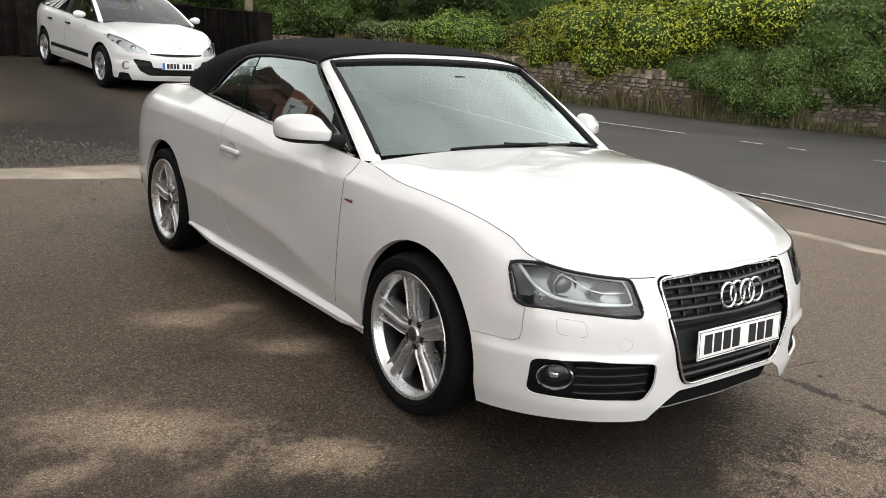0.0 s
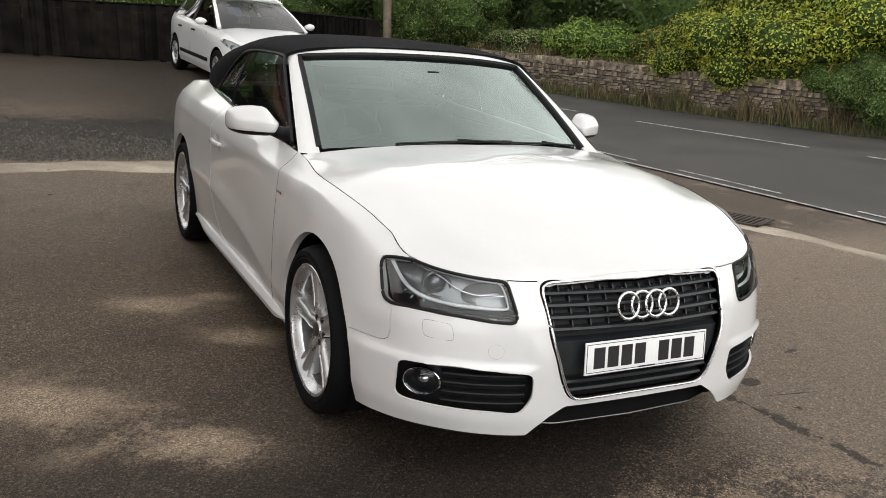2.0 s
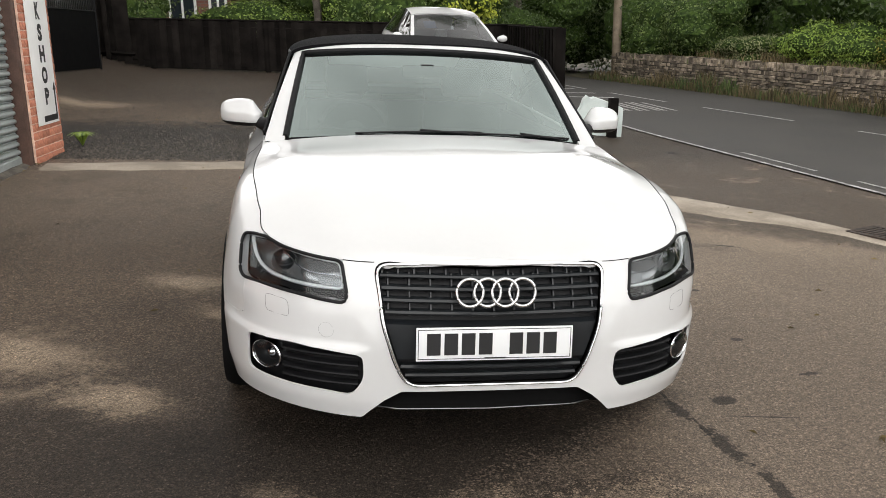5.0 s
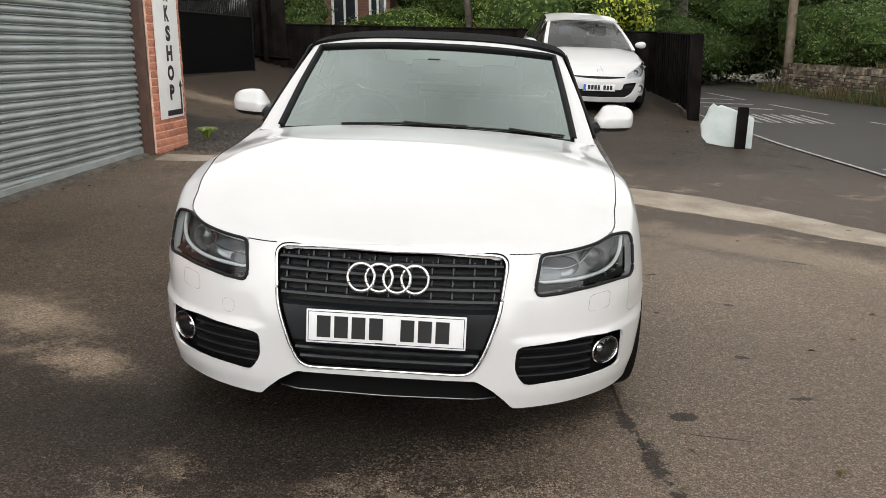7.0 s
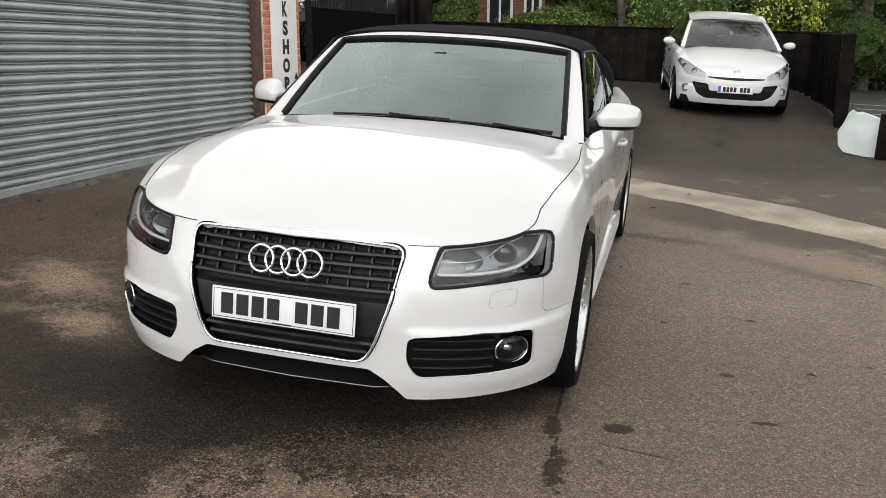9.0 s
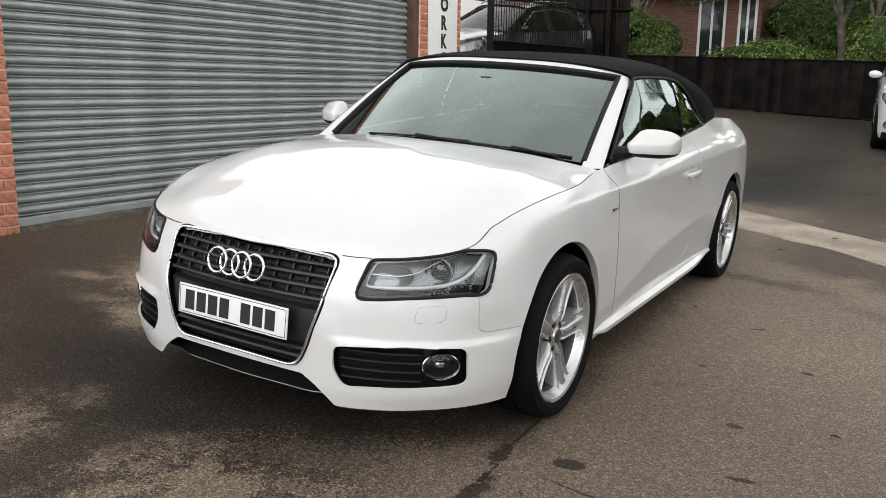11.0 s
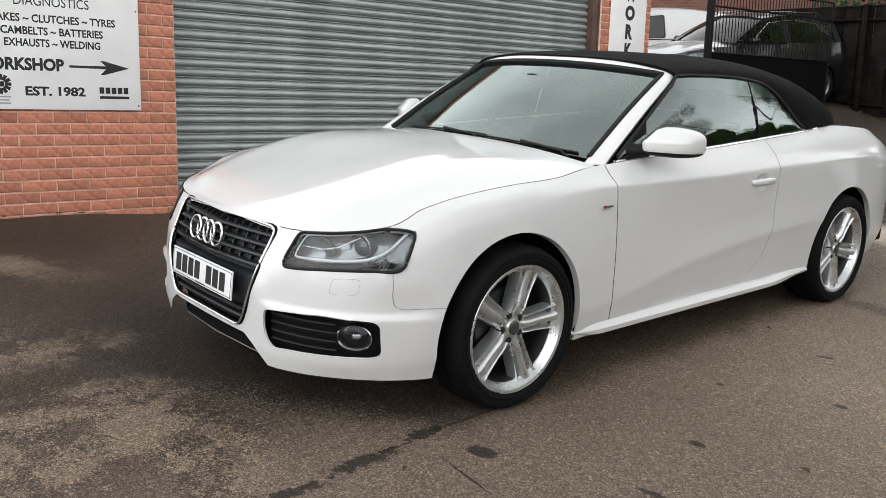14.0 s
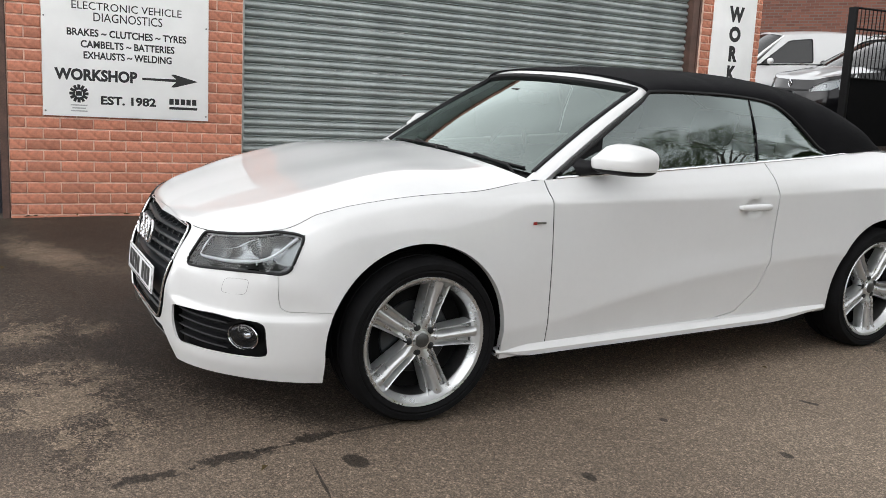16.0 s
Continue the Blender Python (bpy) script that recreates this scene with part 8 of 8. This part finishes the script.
tagged(new("loose_gravel", me), "dark loose gravel along the concrete edging", "gravel", kind="stuff")

# ---- stone wall across the road ----
stone_mat = shade("rubble_stone", (0.105, 0.085, 0.066), 0.9, second=(0.30, 0.245, 0.185), vary=0.4, scale=5, fine=50, bump=1.0, per_piece=0.5)
earth = shade("wall_earth", (0.075, 0.062, 0.050), 0.95, vary=0.3, scale=6, fine=40, bump=0.6)
WY0, WY1, WH = 5.2, 24.4, 0.84
bm = bmesh.new()
rows = []
for y in np.linspace(-9, WY1, 60):
    x = wx(y, 0.0)
    z = ground_at(x, y)
    h = WH - 0.05
    rows.append([(x + 0.05, y, z - 0.2), (x + 0.07, y, z + h), (x + 0.42, y, z + h), (x + 0.45, y, z - 0.2)])
sheet(bm, rows)
bmesh.ops.recalc_face_normals(bm, faces=bm.faces)
stone_wall = tagged(part("wall_stone", bm, earth, smooth=False), "old rubble stone wall with upright coping beside the road", "stone wall", kind="structure")


def stone(w, h, d):
    """An uneven stone block, chamfered by hand."""
    bm = bmesh.new()
    j = lambda k: random.uniform(-k, k)
    q = [(-w / 2, -h / 2), (w / 2, -h / 2), (w / 2, h / 2), (-w / 2, h / 2)]
    back = [bm.verts.new((d, y, z)) for y, z in q]
    mid = [bm.verts.new((0.02, y + j(w * 0.06), z + j(h * 0.1))) for y, z in q]
    face = [bm.verts.new((-0.012 + j(0.012), y * 0.82 + j(w * 0.06), z * 0.78 + j(h * 0.1))) for y, z in q]
    for a, b in ((back, mid), (mid, face)):
        for i in range(4):
            bm.faces.new((a[i], a[(i + 1) % 4], b[(i + 1) % 4], b[i]))
    bm.faces.new(face)
    bmesh.ops.recalc_face_normals(bm, faces=bm.faces)
    return bm


stone_set = []
for k in range(16):
    w, h = random.choice(((0.10, 0.085), (0.15, 0.095), (0.30, 0.10), (0.20, 0.07), (0.36, 0.11), (0.13, 0.12)))
    bm = stone(w, h, 0.15)
    me = bpy.data.meshes.new("stone")
    bm.to_mesh(me)
    bm.free()
    me.materials.append(stone_mat)
    stone_set.append((w, h, me))
rest = bmesh.new()
made = 0
placed = []
z = 0.02
while z < WH - 0.06:
    course = random.choice((0.060, 0.085, 0.12, 0.075))
    y = WY0 + random.uniform(0, 0.2)
    while y < WY1:
        w0, h0, me = random.choice(stone_set)
        w = w0 * random.uniform(0.9, 1.15)
        placed.append((y + w / 2, z + course / 2, w / w0, course / h0, me))
        y += w + 0.012
    z += course + 0.008
placed.sort(key=lambda q: (q[0] - 12) ** 2)


def stone_pose(y, z, sy, sz):
    x = wx(y, 0.045 + random.uniform(-0.04, 0.03))
    slope = (road_right(y + 0.2) - road_right(y - 0.2)) / 0.4
    return Matrix.Translation((x, y, ground_at(x, y) + z)) @ Matrix.Rotation(-math.atan(slope), 4, "Z") @ Matrix.Rotation(random.uniform(-0.09, 0.09), 4, "X") @ Matrix.Diagonal((1, sy, sz * random.uniform(0.72, 1.08), 1))


for i, (y, z, sy, sz, me) in enumerate(placed):
    m = stone_pose(y, z, sy, sz)
    if i < 290:
        ob = new("stone", me)
        ob.parent = stone_wall
        ob.matrix_basis = m
    else:
        n0 = len(rest.verts)
        rest.from_mesh(me)
        rest.verts.ensure_lookup_table()
        bmesh.ops.transform(rest, matrix=m, verts=rest.verts[n0:])
st = part("stones", rest, stone_mat, stone_wall, smooth=False)
st["kind"] = "stuff"
# upright coping stones
rest = bmesh.new()
y = 9.0
while y < WY1:
    w = random.uniform(0.05, 0.10)
    n0 = len(rest.verts)
    x = wx(y, 0.23)
    bm = boxed(-0.17, 0.17, -w / 2 + 0.006, w / 2 - 0.006, -0.05, random.uniform(0.08, 0.15))
    me = bpy.data.meshes.new("cope")
    bm.to_mesh(me)
    bm.free()
    rest.from_mesh(me)
    bpy.data.meshes.remove(me)
    rest.verts.ensure_lookup_table()
    bmesh.ops.transform(rest, matrix=Matrix.Translation((x, y, ground_at(x, y) + WH - 0.03)) @ Matrix.Rotation(random.uniform(-0.25, 0.1), 4, "X") @ Matrix.Rotation(random.uniform(-0.1, 0.1), 4, "Z"), verts=rest.verts[n0:])
    y += w
cp = part("coping_stones", rest, stone_mat, stone_wall, smooth=False)
cp["kind"] = "stuff"

# telegraph pole
pole_mat = shade("grey_pole_timber", (0.16, 0.125, 0.09), 0.85, second=(0.24, 0.19, 0.14), vary=0.25, scale=5, fine=60, bump=0.5)
bm = bmesh.new()
px, py = 10.42, 24.75
tube(bm, [(px, py, ground_at(px, py) - 0.3), (px + 0.02, py, 3.0), (px + 0.05, py, 8.5)], [0.15, 0.14, 0.11], 14)
tagged(part("telegraph_pole", bm, pole_mat), "weathered brown timber telegraph pole beyond the wall", "pole")

# painted word on the road, as bars
for k, (u0, u1) in enumerate(((0.0, 0.2), (0.27, 0.47), (0.54, 0.74), (0.80, 1.0))):
    for dx in (0.0, 0.16):
        a = Vector((5.75, 12.9)).lerp(Vector((7.35, 13.3)), u0 + (u1 - u0) * dx / 0.2)
        mark([(a.x, a.y), (a.x + 0.05, a.y + 1.9)], 0.10)
for y in (16.4, 17.8, 19.4):
    mark([(5.6, y), (7.2, y + 0.1)], 0.22)

# drain grate in the edging
grate = empty("drain_grate", Matrix.Translation((4.02, 2.45, ground_at(4.02, 2.45) + 0.013)) @ Matrix.Rotation(radians(20), 4, "Z"), "rusty iron drain grate set in the concrete edging", "drain")
rust_iron = shade("rusty_iron", (0.03, 0.024, 0.02), 0.8, second=(0.07, 0.05, 0.04), vary=0.3, scale=20, fine=90, bump=0.4)
# flat black plate below the bars, in place of a shaded hole
bm = bmesh.new()
box(bm, -0.16, 0.16, -0.22, 0.22, 0.0, 0.004)
part("pit", bm, dark_void, grate, smooth=False)
for a in ((-0.18, -0.15, -0.24, 0.24), (0.15, 0.18, -0.24, 0.24), (-0.18, 0.18, -0.24, -0.21), (-0.18, 0.18, 0.21, 0.24)):
    bm = bmesh.new()
    box(bm, *a, 0.0, 0.014, 0.002)
    part("frame_bar", bm, rust_iron, grate)
for k in range(9):
    bm = bmesh.new()
    box(bm, -0.15, 0.15, -0.20 + k * 0.048, -0.178 + k * 0.048, 0.002, 0.012, 0.002)
    part("grate_bar", bm, rust_iron, grate)

# ---- houses behind ----
house_brick = bpy.data.materials.new("house_brick")
house_brick.use_nodes = True
n_, l_ = house_brick.node_tree.nodes, house_brick.node_tree.links
bt = n_.new("ShaderNodeTexBrick")
bt.inputs["Scale"].default_value, bt.inputs["Brick Width"].default_value, bt.inputs["Row Height"].default_value, bt.inputs["Mortar Size"].default_value = 1.0, 0.225, 0.075, 0.008
bt.inputs["Color1"].default_value, bt.inputs["Color2"].default_value, bt.inputs["Mortar"].default_value = (0.120, 0.046, 0.032, 1), (0.185, 0.074, 0.050, 1), (0.135, 0.105, 0.088, 1)
tcx, mpx = n_.new("ShaderNodeTexCoord"), n_.new("ShaderNodeMapping")
mpx.inputs["Rotation"].default_value = (radians(90), 0, 0)
l_.new(tcx.outputs["Object"], mpx.inputs["Vector"])
l_.new(mpx.outputs[0], bt.inputs["Vector"])
l_.new(bt.outputs["Color"], n_["Principled BSDF"].inputs["Base Color"])
bpx = n_.new("ShaderNodeBump")
bpx.inputs["Strength"].default_value, bpx.inputs["Distance"].default_value = 0.5, 0.01
l_.new(bt.outputs["Fac"], bpx.inputs["Height"])
l_.new(bpx.outputs[0], n_["Principled BSDF"].inputs["Normal"])
n_["Principled BSDF"].inputs["Roughness"].default_value = 0.85
tile_mat = shade("roof_tile", (0.09, 0.05, 0.04), 0.85, second=(0.15, 0.09, 0.07), vary=0.3, scale=3, fine=40, bump=0.5)
frame_white = shade("white_window_frame", (0.72, 0.72, 0.70), 0.4, vary=0.04)


def house(m, w, d, h, roof, windows, label):
    """A brick house: walls, pitched roof, windows with frames, sills and panes; its front looks to -y."""
    hs = empty("brick_house", m, label, "house")
    bm = bmesh.new()
    box(bm, -w / 2, w / 2, 0, d, -0.5, h)
    part("wall", bm, house_brick, hs, smooth=False)
    bm = bmesh.new()
    o = 0.35
    sheet(bm, [[(-w / 2 - o, -o, h - 0.1), (w / 2 + o, -o, h - 0.1)], [(-w / 2 - o, d / 2, h + roof), (w / 2 + o, d / 2, h + roof)], [(-w / 2 - o, d + o, h - 0.1), (w / 2 + o, d + o, h - 0.1)]])
    bmesh.ops.solidify(bm, geom=bm.faces, thickness=0.12)
    part("roof", bm, tile_mat, hs, smooth=False)
    for x, z, ww, wh in windows:
        wdw = empty_part("window", hs, Matrix.Translation((x, 0, z)))
        bm = bmesh.new()
        for a in ((-ww / 2, -ww / 2 + 0.07, 0, wh), (ww / 2 - 0.07, ww / 2, 0, wh), (-ww / 2, ww / 2, 0, 0.07), (-ww / 2, ww / 2, wh - 0.07, wh), (-0.03, 0.03, 0, wh)):
            box(bm, a[0], a[1], -0.03, 0.03, a[2], a[3])
        part("window_frame", bm, frame_white, wdw, "white window frame", smooth=False)
        bm = bmesh.new()
        box(bm, -ww / 2 + 0.05, ww / 2 - 0.05, -0.012, -0.006, 0.05, wh - 0.05)
        part("pane", bm, shade("dark_pane", (0.02, 0.025, 0.03), 0.08, vary=0.1), wdw, smooth=False)
        bm = bmesh.new()
        box(bm, -ww / 2 - 0.05, ww / 2 + 0.05, -0.10, 0.0, -0.07, 0.0, 0.008)
        part("sill", bm, frame_white, wdw)
    return hs


house(pose(-4.5, 21.6, 0.6, 0, 0, -4), 5.0, 2.2, 3.15, 1.4, ((2.15, 1.3, 0.5, 1.7), (1.2, 1.3, 0.75, 1.7), (-1.4, 1.3, 0.75, 1.7)), "red brick house with white windows behind the fence")
house(pose(-13.0, 17.8, 0.9, 0, 0, 28), 16.0, 6.0, 5.6, 2.2, (), "low red brick building beyond the yard")
